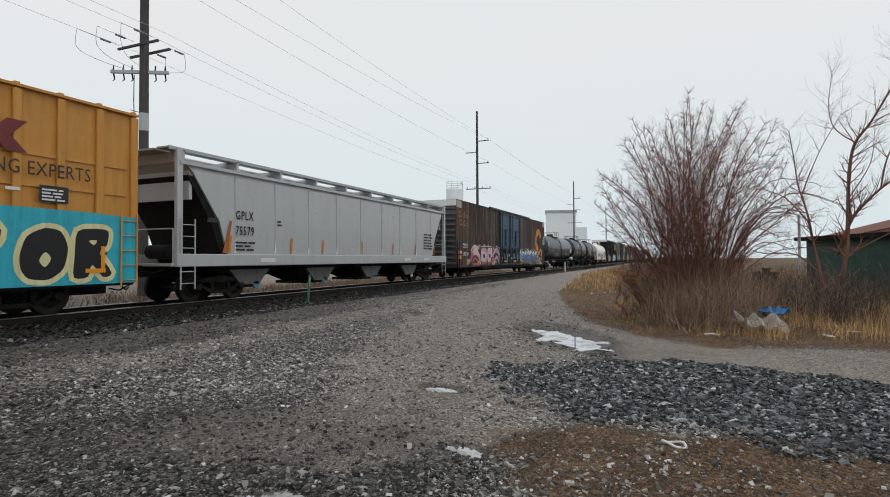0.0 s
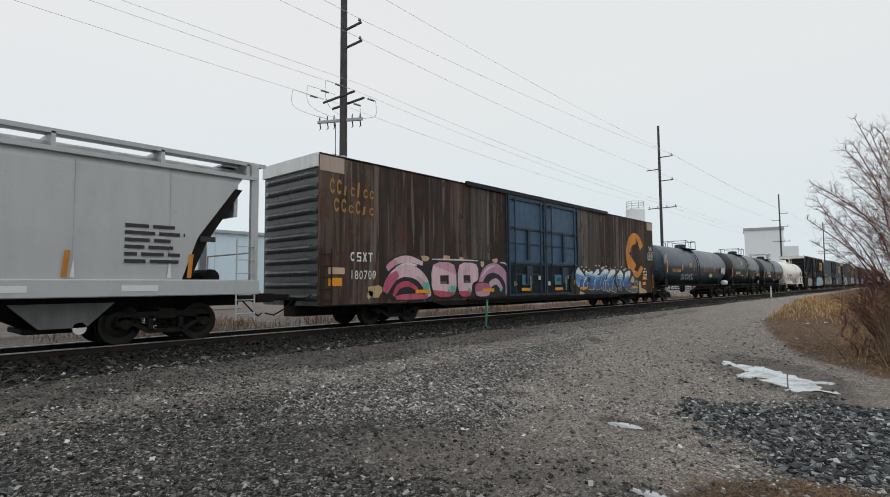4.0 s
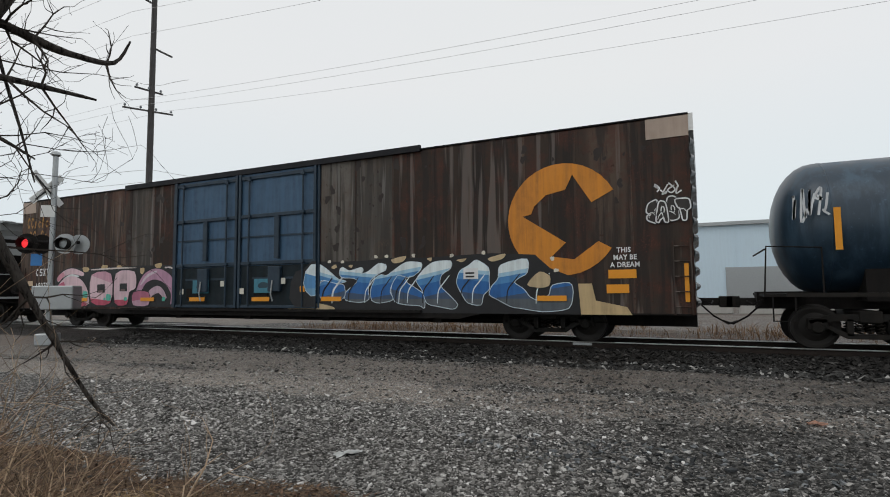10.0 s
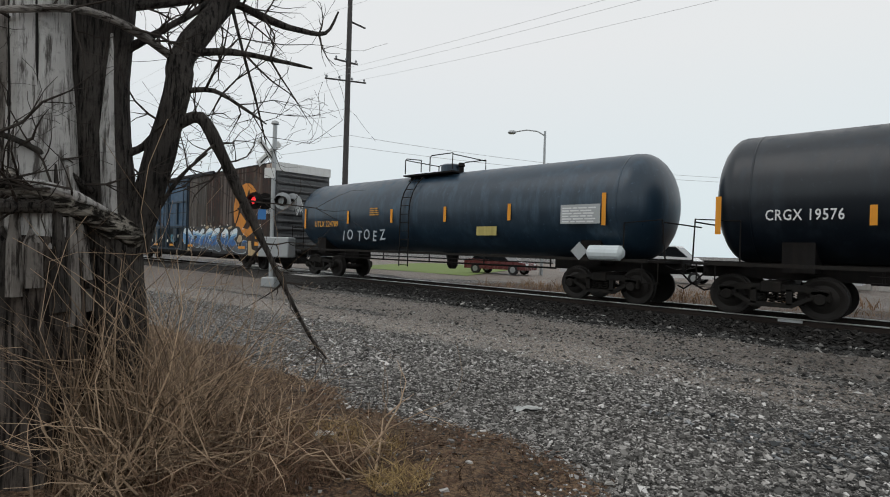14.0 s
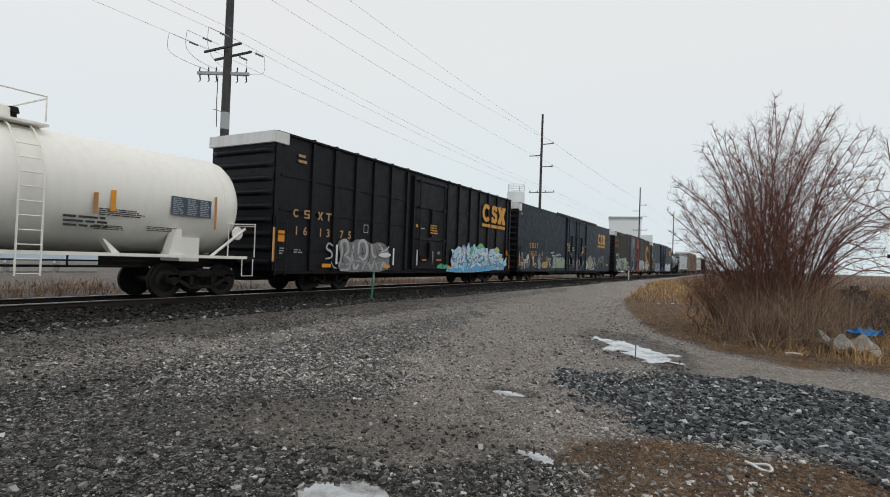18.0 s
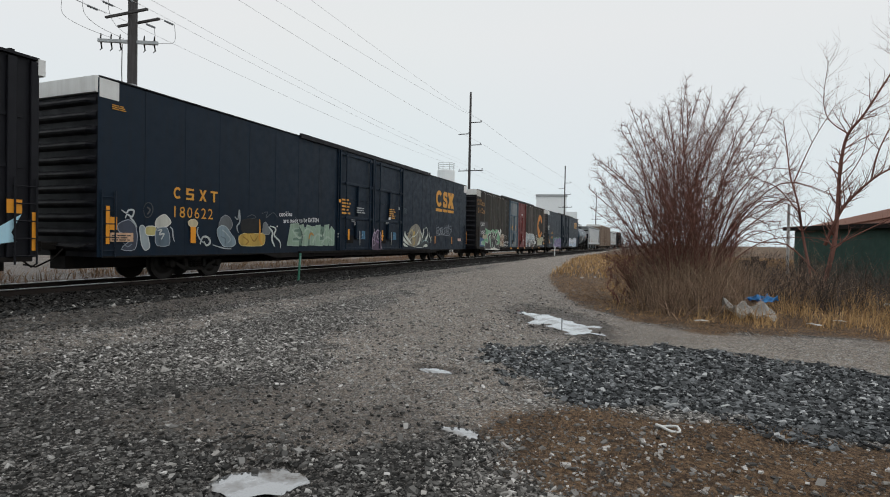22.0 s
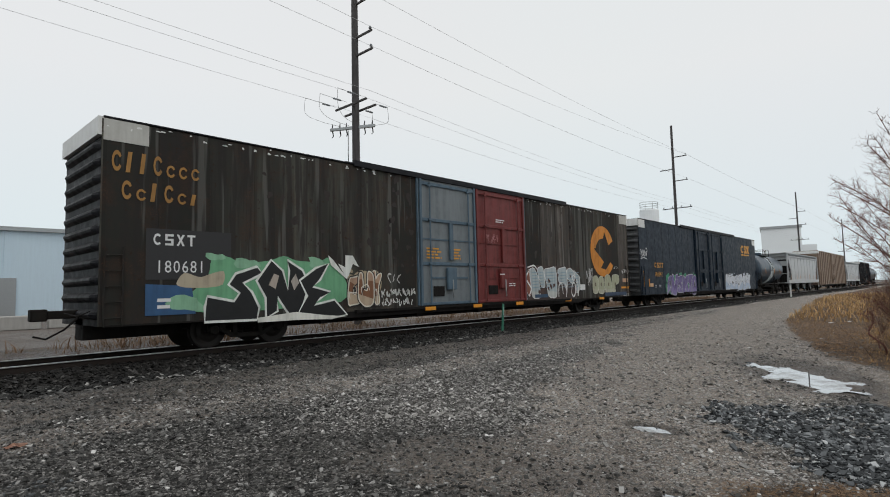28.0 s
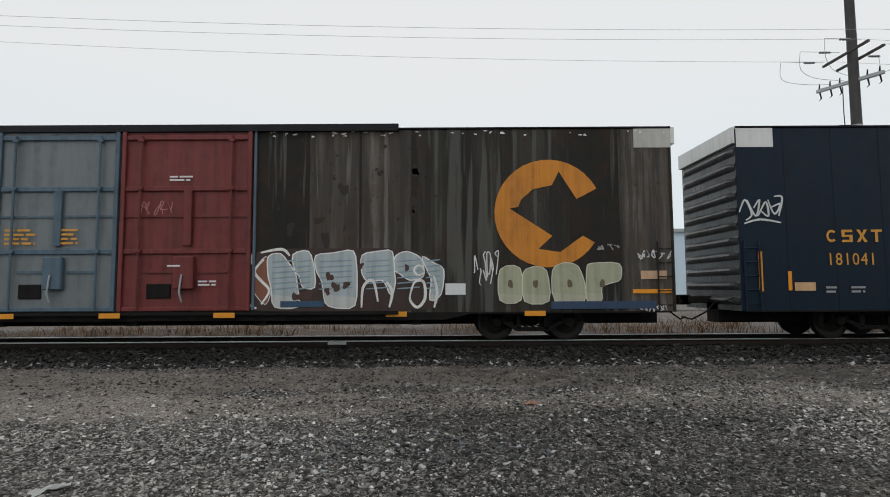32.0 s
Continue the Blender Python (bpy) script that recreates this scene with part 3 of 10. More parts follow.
me.polygons.foreach_set("use_smooth", [True] * len(me.polygons))
me.materials.append(M_GROUND)
tagged(new("ground", me), "grey gravel yard with dirt ruts and dry grass", "ground", kind="structure")

for px, py, a, b, turn in PUDDLES[:5]:
    bm = bmesh.new()
    shore = [1.12 + 0.16 * math.sin(2 * w + px) + 0.13 * math.sin(3 * w + py) + 0.09 * math.sin(5 * w + 2 * px) + 0.07 * math.sin(9 * w + 3 * py) for w in (i * math.pi / 30 for i in range(60))]
    bm.faces.new([bm.verts.new((a * r * math.cos(i * math.pi / 30), b * r * math.sin(i * math.pi / 30), 0)) for i, r in enumerate(shore)])
    ob = part("puddle", bm, M_WATER)
    ob.matrix_basis = pose(px, py, float(ground_z(px, py)) + (0.024 if a > 1 else 0.034), 0, 0, turn)
    tagged(ob, "shallow muddy puddle reflecting the pale sky", "puddle", "rain puddles", "structure")


# ---- railway track ----
track = thing("railway_track", pose(0, TRACK_Y, 0), "single railway track with worn rails on dark ties", "railway track", kind="structure")
for sy in (-1, 1):
    y = sy * 0.753
    prof = [(-0.07, 0), (0.07, 0), (0.07, 0.012), (0.012, 0.035), (0.012, 0.135), (0.036, 0.15), (0.036, 0.176), (-0.036, 0.176), (-0.036, 0.15), (-0.012, 0.135), (-0.012, 0.035), (-0.07, 0.012)]
    bm = bmesh.new()
    a, b = [[bm.verts.new((x, y + u, RAIL_Z - 0.18 + w)) for u, w in prof] for x in (-220, 420)]
    for i in range(len(prof)):
        bm.faces.new((a[i], b[i], b[(i + 1) % len(prof)], a[(i + 1) % len(prof)]))
    bmesh.ops.recalc_face_normals(bm, faces=bm.faces)
    part("rail", bm, M_RAIL, track)
    part("rail_head", boxes((-220, 420, y - 0.038, y + 0.038, RAIL_Z - 0.018, RAIL_Z + 0.001)), M_RAILTOP, track, "polished rail head")


# ---- poles, wires ----
def crossarm(parent, z, half, turn=0, cx=0.0, cy=0.0, n_ins=2, r=0.06):
    c, s = math.cos(radians(turn)), math.sin(radians(turn))
    arm = part("crossarm", pipe([(cx - c * half, cy - s * half, z), (cx + c * half, cy + s * half, z)], r, 4), M_POLE, parent)
    for i in range(n_ins):
        k = -half + 0.12 + (2 * half - 0.24) * i / max(1, n_ins - 1)
        bm = lathe(bmesh.new(), [(0, 0.02), (0.06, 0.02), (0.07, 0.07), (0.12, 0.075), (0.13, 0.05), (0.18, 0.05), (0.2, 0.02)], "z", (cx + c * k, cy + s * k, z + r * 0.7), 8)
        part("insulator", bm, M_INSUL, arm, "grey glazed insulator")
    return arm


def utility_pole(x, y, top, r, arms, label, lean=0.0, band=None):
    p = thing("utility_pole", pose(x, y, -0.1, 0, lean, 0), label, "utility pole", "poles along the track")
    part("pole", pipe([(0, 0, 0), (0, 0, top * 0.5), (0, 0, top)], [r, r * 0.86, r * 0.68], 12), M_POLE, p)
    if band:
        part("band", lathe(bmesh.new(), [(band, r * 0.94), (band + 0.75, r * 0.92)], "z", (0, 0, 0), 12), M_STEEL, p, "pale metal band")
    for a in arms:
        crossarm(p, *a)
    return p


near_arms = [(10.62, 1.2, 90, -0.3, 0.0, 0), (10.45, 1.2, 90, 0.26, 0.0, 0), (13.1, 0.75, 90, 0, -0.6, 1), (14.0, 0.7, 90, 0, -0.6, 1), (15.7, 0.7, 90, 0, -0.6, 1)]
far_arms = [(9.6, 1.5, 90, 0.0, -0.15, 4), (12.5, 0.7, 90, 0, -0.7, 1), (13.8, 0.7, 90, 0, 0.7, 1), (15.05, 0.7, 90, 0, -0.7, 1)]
utility_pole(16.0, 20.5, 19.3, 0.21, near_arms, "tall dark wooden pole with crossarms and drop cables", band=7.05)
utility_pole(58.2, 20.55, 18.5, 0.17, far_arms, "tall slim wooden transmission pole")
utility_pole(123.0, 20.6, 18.9, 0.17, far_arms, "tall slim wooden transmission pole")
utility_pole(186.0, 20.7, 18.6, 0.17, far_arms[:2], "tall slim wooden transmission pole")
q_arms = [(12.1, 1.3, 62, 0.0, -0.18, 4), (13.3, 0.8, 80, 0.0, -0.18, 3), (15.9, 0.7, 95, 0, 0.6, 1), (18.6, 0.8, 95, 0, -0.6, 1)]
utility_pole(-28.4, 20.5, 21.5, 0.2, q_arms, "tall wooden transmission pole beside the road crossing")


def cable(points, r, sag, label):
    bm, out = bmesh.new(), []
    for (x0, y0, z0), (x1, y1, z1) in zip(points, points[1:]):
        n = 14
        for i in range(n + 1):
            t = i / n
            if i or not out:
                out.append((x0 + (x1 - x0) * t, y0 + (y1 - y0) * t, z0 + (z1 - z0) * t - sag * 4 * t * (1 - t)))
    return tagged(part("cable", tube(bm, out, r, 4), M_WIRE), label, "cable", "overhead wires")


for dy, z0, z1, z2, z3 in ((-1.3, 18.9, 15.7, 15.1, 15.2), (-1.3, 16.0, 13.1, 12.55, 12.7), (-1.35, 17.4, 14.0, 15.05, 15.15)):
    cable([(-75, 20.5 + dy, z0), (-28.4, 20.5 + dy, z0), (16, 20.5 + dy, z1), (58.2, 20.5 + dy, z2), (123, 20.6 + dy, z3), (186, 20.7 + dy, z3)], 0.0075, 0.35, "thin overhead power line")
for dy, z0, z1, z2 in ((-1.2, 12.3, 10.95, 9.8), (-0.4, 12.3, 10.95, 9.8), (0.9, 12.3, 10.6, 9.8)):
    cable([(-75, 20.5 + dy, z0 + 1), (-28.4, 20.5 + dy, z0), (16, 20.5 + dy, z1), (58.2, 20.5 + dy, z2), (123, 20.5 + dy, z2)], 0.0065, 0.4, "thin overhead distribution wire")
# dead-end hardware on the near pole: strain insulators, slack jumpers, fuse arm
M_DARKWIRE = plain("dark_jumper_wire", (0.22, 0.22, 0.225), 0.6)
for dy, z, side, reach in ((1.1, 10.65, -1, 2.1), (0.2, 10.68, -1, 1.9), (-0.9, 10.7, -1, 1.7), (-0.95, 10.48, 1, 1.2), (0.1, 10.48, 1, 1.1)):
    x0, y0 = 16 + side * 0.35, 20.5 + dy
    bm = lathe(bmesh.new(), [(0.0, 0.02), (0.04, 0.055), (0.1, 0.03), (0.16, 0.055), (0.22, 0.03), (0.28, 0.055), (0.34, 0.03), (0.4, 0.05), (0.46, 0.02)], "x", (0, 0, 0), 8)
    ob = part("strain_insulator", bm, M_INSUL)
    ob.matrix_basis = pose(x0 + (0.35 if side > 0 else -0.35 - 0.46), y0, z)
    tagged(ob, "grey strain insulator at the end of a wire", "insulator", "strain insulators")
    loop = [(16 + side * reach, y0, z + 0.04), (16 + side * (reach + 0.02), y0 - 0.02, z - 0.7), (16 + side * reach * 0.72, 20.5 + dy * 0.7, 9.62), (16 + side * (0.3 + 0.2 * abs(dy)), 20.5 + dy * 0.45, 9.5)]
    tagged(part("jumper_cable", path_tube(bmesh.new(), loop, [0.008] * 4, 4)[2], M_DARKWIRE), "slack jumper cable hanging between crossarms", "cable", "jumper cables")
    tagged(part("wire_tail", pipe([(x0, y0, z), (16 + side * reach, y0, z + 0.04)], 0.008, 4), M_DARKWIRE), "short tie wire between arm and insulator", "cable", "jumper cables")
fuse = thing("fuse_arm", pose(16, 20.5, 9.48, 0, 0, 118), "grey steel fuse arm with hanging cutouts on a pole", "crossarm")
part("arm", boxes((-1.0, 1.35, -0.05, 0.05, -0.09, 0.05), bevel=0.01), M_STEEL, fuse, "pale galvanised arm")
for x in (-0.85, -0.45, 0.5, 0.85, 1.25):
    part("cutout", pipe([(x, -0.04, 0.28), (x + 0.05, -0.1, 0.05), (x + 0.02, -0.16, -0.3), (x + 0.12, -0.2, -0.36)], [0.02, 0.035, 0.028, 0.012], 6), M_UNDER, fuse, "dark fuse cutout")
part("drop_conduit", pipe([(0.45, -0.1, -0.1), (0.47, -0.12, -1.2), (0.42, -0.1, -2.4)], 0.018, 5), M_UNDER, fuse)
part("brace", pipe([(0.62, -0.1, -1.6), (0.1, 0.0, -1.75)], 0.014, 5), M_UNDER, fuse)


# ---- distance: silo, plant building, low sheds ----
silo = thing("silo", pose(150.5, 60.5, 0), "tall white cylindrical storage silo", "silo")
part("shell", lathe(bmesh.new(), [(0, 2.6), (22.3, 2.6), (22.6, 2.45)], "z", (0, 0, 0), 28), M_FARWALL, silo, smooth=False)
for z in (23.3, 24.0, 24.6):
    bm = bmesh.new()
    tube(bm, [Vector((2.5 * math.cos(i * 0.4), 2.5 * math.sin(i * 0.4), z)) for i in range(17)], 0.05, 4)
    part("guard_rail", bm, M_STEEL, silo)
for i in range(8):
    c, s = 2.5 * math.cos(i * 0.785), 2.5 * math.sin(i * 0.785)
    part("rail_post", pipe([(c, s, 22.4), (c, s, 24.6)], 0.05, 4), M_STEEL, silo)

plant = thing("plant_building", pose(242, 48.5, 0, 0, 0, 12), "tall windowless white industrial plant building", "building")
part("wall", boxes((-6, 9, -8.5, 4.5, 0, 21.6)), M_FARWALL, plant)
part("roof", boxes((-6.3, 9.3, -8.8, 4.8, 21.6, 22.6)), M_STEEL, plant, "pale parapet roof")
part("annex", boxes((-7, 10, -13, -8.5, 0, 15.0)), M_FARWALL, plant)

warehouse = thing("warehouse", pose(3.5, 52, 0), "long pale metal warehouse with a grey roof edge", "building")
part("wall", boxes((-10.2, 31, 0, 16, 0, 6.8)), M_BLUEWALL, warehouse)
part("roof", boxes((-10.5, 31.3, -0.3, 16.3, 6.8, 7.1)), M_STEEL, warehouse, "grey sheet roof edge")
part("loading_door", boxes((-1.5, 4.5, -0.12, 0, 0, 3.2)), M_STEEL, warehouse, "grey loading door")
for i in range(9):
    part("wall_rib", boxes((-9.5 + i * 4.4, -9.3 + i * 4.4, -0.08, 0, 0.1, 6.75)), M_BLUEWALL, warehouse)

long_shed = thing("long_shed", pose(77, -19.5, 0, 0, 0, -5), "long low shed with faded red sheet siding", "building")
part("wall", boxes((-45, 21, -10, 0, 0, 4.1)), M_REDROOF, long_shed)
part("roof", prism(bmesh.new(), [(-46, 4.1), (22, 4.1), (22, 4.8), (-46, 4.8)], -10.6, 0.3), M_REDROOF, long_shed)

M_BRICK = paint("weathered_brown_brick", (0.24, 0.15, 0.11), (0.1, 0.07, 0.06), 0.4, 0.8)
M_ROOFING = paint("grey_brown_shingle", (0.12, 0.105, 0.095), (0.05, 0.045, 0.04), 0.5, 0.9)
for hx, hy, w, d, h in ((-104.0, 24.0, 11.0, 8.0, 3.4), (-110.0, 3.0, 9.0, 9.0, 3.2), (-116.0, 44.0, 10.0, 8.0, 3.6)):
    house = thing("house", pose(hx, hy, 0, 0, 0, 78), "low brown brick house across the road", "house", "houses across the road")
    part("wall", boxes((-w / 2, w / 2, -d / 2, d / 2, 0, h)), M_BRICK, house)
    part("roof", prism(bmesh.new(), [(-w / 2 - 0.4, h), (w / 2 + 0.4, h), (0, h + 2.2)], -d / 2 - 0.4, d / 2 + 0.4), M_ROOFING, house, "grey shingle gable roof")
    for wx in (-0.3, 0.05, 0.32):
        win = part("window", boxes((wx * w - 0.5, wx * w + 0.5, -d / 2 - 0.05, -d / 2 + 0.02, 1.0, 2.2)), M_WHITE, house, "white framed window")
        part("pane", boxes((wx * w - 0.42, wx * w + 0.42, -d / 2 - 0.06, -d / 2 - 0.05, 1.08, 2.12)), M_INSUL, win)

green_shed = thing("green_shed", pose(23.4, -5.75, 0, 0, 0, 22), "low dark green sheet-metal shed behind brush", "shed")
part("wall", boxes((-9.0, 2.2, -5, 0, 0, 2.15)), M_SHED, green_shed)
part("roof", prism(bmesh.new(), [(-9.3, 2.15), (2.5, 2.15), (2.5, 2.3), (-9.3, 2.3)], -5.3, 0.3), M_UNDER, green_shed, "dark flat roof")


# ---- train: parts common to all cars ----
AXLES = []
R_WHEEL = 0.455


def wheel_mesh():
    bm = bmesh.new()
    for s in (-1, 1):
        y = 0.68 * s
        lathe(bm, [(y + s * 0.09, 0.09), (y + s * 0.085, 0.2), (y + s * 0.05, 0.3), (y + s * 0.075, 0.39), (y + s * 0.075, R_WHEEL - 0.004), (y - s * 0.045, R_WHEEL), (y - s * 0.06, R_WHEEL + 0.028), (y - s * 0.08, R_WHEEL + 0.02), (y - s * 0.08, 0.38), (y - s * 0.04, 0.1)], "y", (0, 0, 0), 28)
    lathe(bm, [(-0.98, 0.07), (-0.75, 0.085), (0.75, 0.085), (0.98, 0.07)], "y", (0, 0, 0), 10)
    for s in (-1, 1):
        for i in range(3):
            a = i * 2.094
            box(bm, 0.055 * math.cos(a) - 0.012, 0.055 * math.cos(a) + 0.012, s * 0.98 - 0.01, s * 0.98 + 0.01, 0.055 * math.sin(a) - 0.012, 0.055 * math.sin(a) + 0.012)
    bmesh.ops.recalc_face_normals(bm, faces=bm.faces)
    me = bpy.data.meshes.new("wheelset")
    bm.to_mesh(me)
    bm.free()
    me.materials.append(M_WHEEL)
    return me


def side_frame_mesh(y):
    """Cast truck side: bowed top chord, two pedestals, two windows and a spring nest."""
    bm = bmesh.new()
    w = 0.07
    for x in (-0.89, 0.89):
        box(bm, x - 0.19, x + 0.19, y - w, y + w, 0.40, 0.66, 0.03)
        lathe(bm, [(y - w - 0.05, 0.10), (y - w, 0.13), (y + w, 0.13)], "y", (x, 0, 0.46), 12)
    prism(bm, [(-1.05, 0.60), (-0.62, 0.74), (0.62, 0.74), (1.05, 0.60), (1.0, 0.52), (0.6, 0.60), (-0.6, 0.60), (-1.0, 0.52)], y - w, y + w)
    prism(bm, [(-0.76, 0.46), (-0.40, 0.24), (0.40, 0.24), (0.76, 0.46), (0.66, 0.5), (0.36, 0.34), (-0.36, 0.34), (-0.66, 0.5)], y - w, y + w)
    for x in (-0.34, 0.34):
        box(bm, x - 0.055, x + 0.055, y - w, y + w, 0.30, 0.64)
    me = bpy.data.meshes.new("side_frame")
    bm.to_mesh(me)
    bm.free()
    me.materials.append(M_TRUCK)
    return me


def spring_mesh():
    bm = bmesh.new()
    for x in (-0.17, 0.0, 0.17):
        pts = [(x + 0.065 * math.cos(i * 0.9), 0.065 * math.sin(i * 0.9), 0.34 + i * 0.0095) for i in range(24)]
        tube(bm, pts, 0.015, 4)
    me = bpy.data.meshes.new("spring")
    bm.to_mesh(me)
    bm.free()
    me.materials.append(M_TRUCK)
    return me


def bolster_mesh():
    bm = boxes((-0.2, 0.2, -1.1, 1.1, 0.56, 0.80), (-0.6, -0.52, -0.85, 0.85, 0.30, 0.45), (0.52, 0.6, -0.85, 0.85, 0.30, 0.45), bevel=0.02)
    me = bpy.data.meshes.new("bolster")
    bm.to_mesh(me)
    bm.free()
    me.materials.append(M_TRUCK)
    return me


ME_WHEEL, ME_FRAMES, ME_SPRING, ME_BOLSTER = wheel_mesh(), (side_frame_mesh(-1.0), side_frame_mesh(1.0)), spring_mesh(), bolster_mesh()


def truck(car, x):
    t = share("truck", ME_BOLSTER, car, pose(x, 0, -LIFT))
    for me_side in ME_FRAMES:
        share("side_frame", me_side, t, Matrix())
    for y in (-1.0, 1.0):
        share("spring", ME_SPRING, t, pose(0, y, 0))
    for dx in (-0.89, 0.89):
        AXLES.append(share("wheelset", ME_WHEEL, t, pose(dx, 0, R_WHEEL)))
    return t


def coupler(car, x, s):
    bm = boxes((min(x, x + s * 0.75), max(x, x + s * 0.75), -0.09, 0.09, 0.78, 0.96), (min(x + s * 0.62, x + s * 0.92), max(x + s * 0.62, x + s * 0.92), -0.16, 0.14, 0.74, 1.0), bevel=0.02)
    part("coupler", bm, M_TRUCK, car)
    hose = [(x + s * 0.1, -0.35, 0.8), (x + s * 0.35, -0.34, 0.55), (x + s * 0.65, -0.2, 0.36), (x + s * 0.85, -0.05, 0.42)]
    part("air_hose", pipe(hose, 0.022, 6), M_UNDER, car)
    part("cut_lever", pipe([(x + s * 0.12, -1.35, 0.95), (x + s * 0.3, -1.2, 0.85), (x + s * 0.35, -0.3, 0.9)], 0.014, 5), M_UNDER, car)


def ladder(car, x0, x1, y, z0, z1, n, material, name="ladder", rail=True):
    bm = bmesh.new()
    if rail:
        for x in (x0, x1):
            tube(bm, [(x, y, z0), (x, y, z1)], 0.022, 5)
    for i in range(n):
        z = z0 + (z1 - z0) * (i + 0.5) / n
        tube(bm, [(x0, y + 0.05, z), (x0, y, z), (x1, y, z), (x1, y + 0.05, z)], 0.014, 5)
    return part(name, bm, material, car)


def rolling(name, u0, u1, label, category):
    """A car whose ends stand at u0 and u1 along the track when the clip starts."""
    ob = thing(name, pose((u0 + u1) / 2, TRACK_Y, RAIL_Z + LIFT), label, category, "freight train cars")
    CARS.append((ob, (u0 + u1) / 2))
    return ob, (u1 - u0) / 2


CARS = []


def bars(parent, x, z, w, h, material, y, n=2, name="stencil_line"):
    """Lines of small lettering too fine to read, as plain bars of a word's length."""
    hh = h / n
    for i in range(n):
        bm, a, end = bmesh.new(), x, x + w * random.uniform(0.72, 1.0)
        while a < end - 0.02:
            b = min(end, a + hh * random.uniform(1.6, 4.5)) if n > 1 else end
            plate(bm, [(a, z + i * hh), (b, z + i * hh), (b, z + (i + 0.5) * hh), (a, z + (i + 0.5) * hh)], y)
            a = b + hh * 0.55
        part(name, bm, material, parent)


def rust_spots(car, seed, n, x0, x1, z0, z1, tint=(0.022, 0.014, 0.011)):
    """Dark blisters where the paint has burst, running down a little."""
    rng = random.Random(seed)
    for _ in range(n):
        w = 0.06 + 0.22 * rng.random() ** 2.2
        part("rust_spot", plate(bmesh.new(), blob(rng, rng.uniform(x0, x1), rng.uniform(z0, z1), w, w * rng.uniform(0.8, 1.7), 0.4, 11), -1.5085, 0.0008), spray(tint), car)


def reflector(parent, x, z, w, h, y, material=None, name="reflector"):
    return part(name, plate(bmesh.new(), [(x, z), (x + w, z), (x + w, z + h), (x, z + h)], y, 0.004), material or M_YELLOW, parent)


PAINTS = {}


def spray(colour):
    if colour not in PAINTS:
        PAINTS[colour] = paint("spray_paint", colour, tuple(c * 0.25 + 0.005 for c in colour), 0.6, 0.5, 1.0, 0.0, 0.05)
    return PAINTS[colour]


def blob(rng, cx, cz, w, h, rough=0.16, n=18, square=0.55):
    out = []
    ph = [rng.uniform(0, 6.28) for _ in range(3)]
    for i in range(n):
        a = 2 * math.pi * i / n
        c, s = math.cos(a), math.sin(a)
        k = 1.0 / max(abs(c), abs(s)) ** square
        k *= 1 + rough * (0.6 * math.sin(2 * a + ph[0]) + 0.5 * math.sin(3 * a + ph[1]) + 0.3 * math.sin(5 * a + ph[2]))
        out.append((cx + 0.5 * w * k * c * 0.86, cz + 0.5 * h * k * s * 0.86))
    return out


def flowing(pts, steps=6):
    """Points along a smooth curve through pts."""
    fine = []
    for a, b, c, d in zip([pts[0]] + pts, pts, pts[1:], pts[2:] + [pts[-1]]):
        for k in range(steps):
            t = k / steps
            fine.append(tuple(0.5 * (2 * b[m] + (c[m] - a[m]) * t + (2 * a[m] - 5 * b[m] + 4 * c[m] - d[m]) * t * t + (3 * b[m] - a[m] - 3 * c[m] + d[m]) * t ** 3) for m in (0, 1)))
    return fine + [pts[-1]]


def stroke_outline(pts, widths):
    """The closed outline of a brush stroke along pts."""
    left, right = [], []
    for i, (x, z) in enumerate(pts):
        ax, az = pts[max(0, i - 1)]
        bx, bz = pts[min(len(pts) - 1, i + 1)]
        m = math.hypot(bx - ax, bz - az) or 1
        ox, oz = -(bz - az) / m * widths[i] / 2, (bx - ax) / m * widths[i] / 2
        left.append((x + ox, z + oz)), right.append((x - ox, z - oz))
    return left, right


def ribbon(bm, pts, widths, y):
    """One even band of paint along pts."""
    left, right = stroke_outline(pts, widths)
    a, b = [[bm.verts.new((x, y, z)) for x, z in row] for row in (left, right)]
    for k in range(len(a) - 1):
        bm.faces.new((a[k], b[k], b[k + 1], a[k + 1]))
    bmesh.ops.recalc_face_normals(bm, faces=bm.faces)
    return bm


# chunky letter-like silhouettes in a unit box, with the middle of their counter
FORMS = (
    ([(0, 0), (0.3, 0), (0.38, 0.25), (0.62, 0.25), (0.7, 0), (1, 0), (0.8, 1), (0.2, 1)], (0.5, 0.6)),
    ([(0, 0.05), (0.9, 0), (1, 0.45), (0.55, 0.55), (0.95, 0.75), (0.9, 1), (0.1, 0.98), (0, 0.5), (0.5, 0.42), (0.05, 0.3)], None),
    ([(0.1, 0.05), (0.5, 0), (0.9, 0.05), (1, 0.5), (0.9, 0.95), (0.5, 1), (0.1, 0.95), (0, 0.5)], (0.52, 0.5)),
    ([(0, 0), (0.34, 0), (0.38, 0.28), (0.62, 0), (1, 0), (0.78, 0.5), (1, 1), (0.6, 1), (0.4, 0.75), (0.34, 1), (0, 1)], None),
    ([(0, 0.1), (0.25, 0), (0.8, 0), (1, 0.15), (1, 1), (0.66, 1), (0.62, 0.45), (0.38, 0.45), (0.34, 1), (0, 1)], None),
    ([(0, 0), (1, 0), (0.95, 0.28), (0.6, 0.3), (0.9, 0.42), (0.9, 0.62), (0.6, 0.66), (1, 0.74), (1, 1), (0, 1)], None),
    ([(0.28, 0), (0.72, 0), (0.7, 0.6), (1, 0.62), (1.05, 1), (-0.05, 1), (0, 0.62), (0.3, 0.58)], None),
)


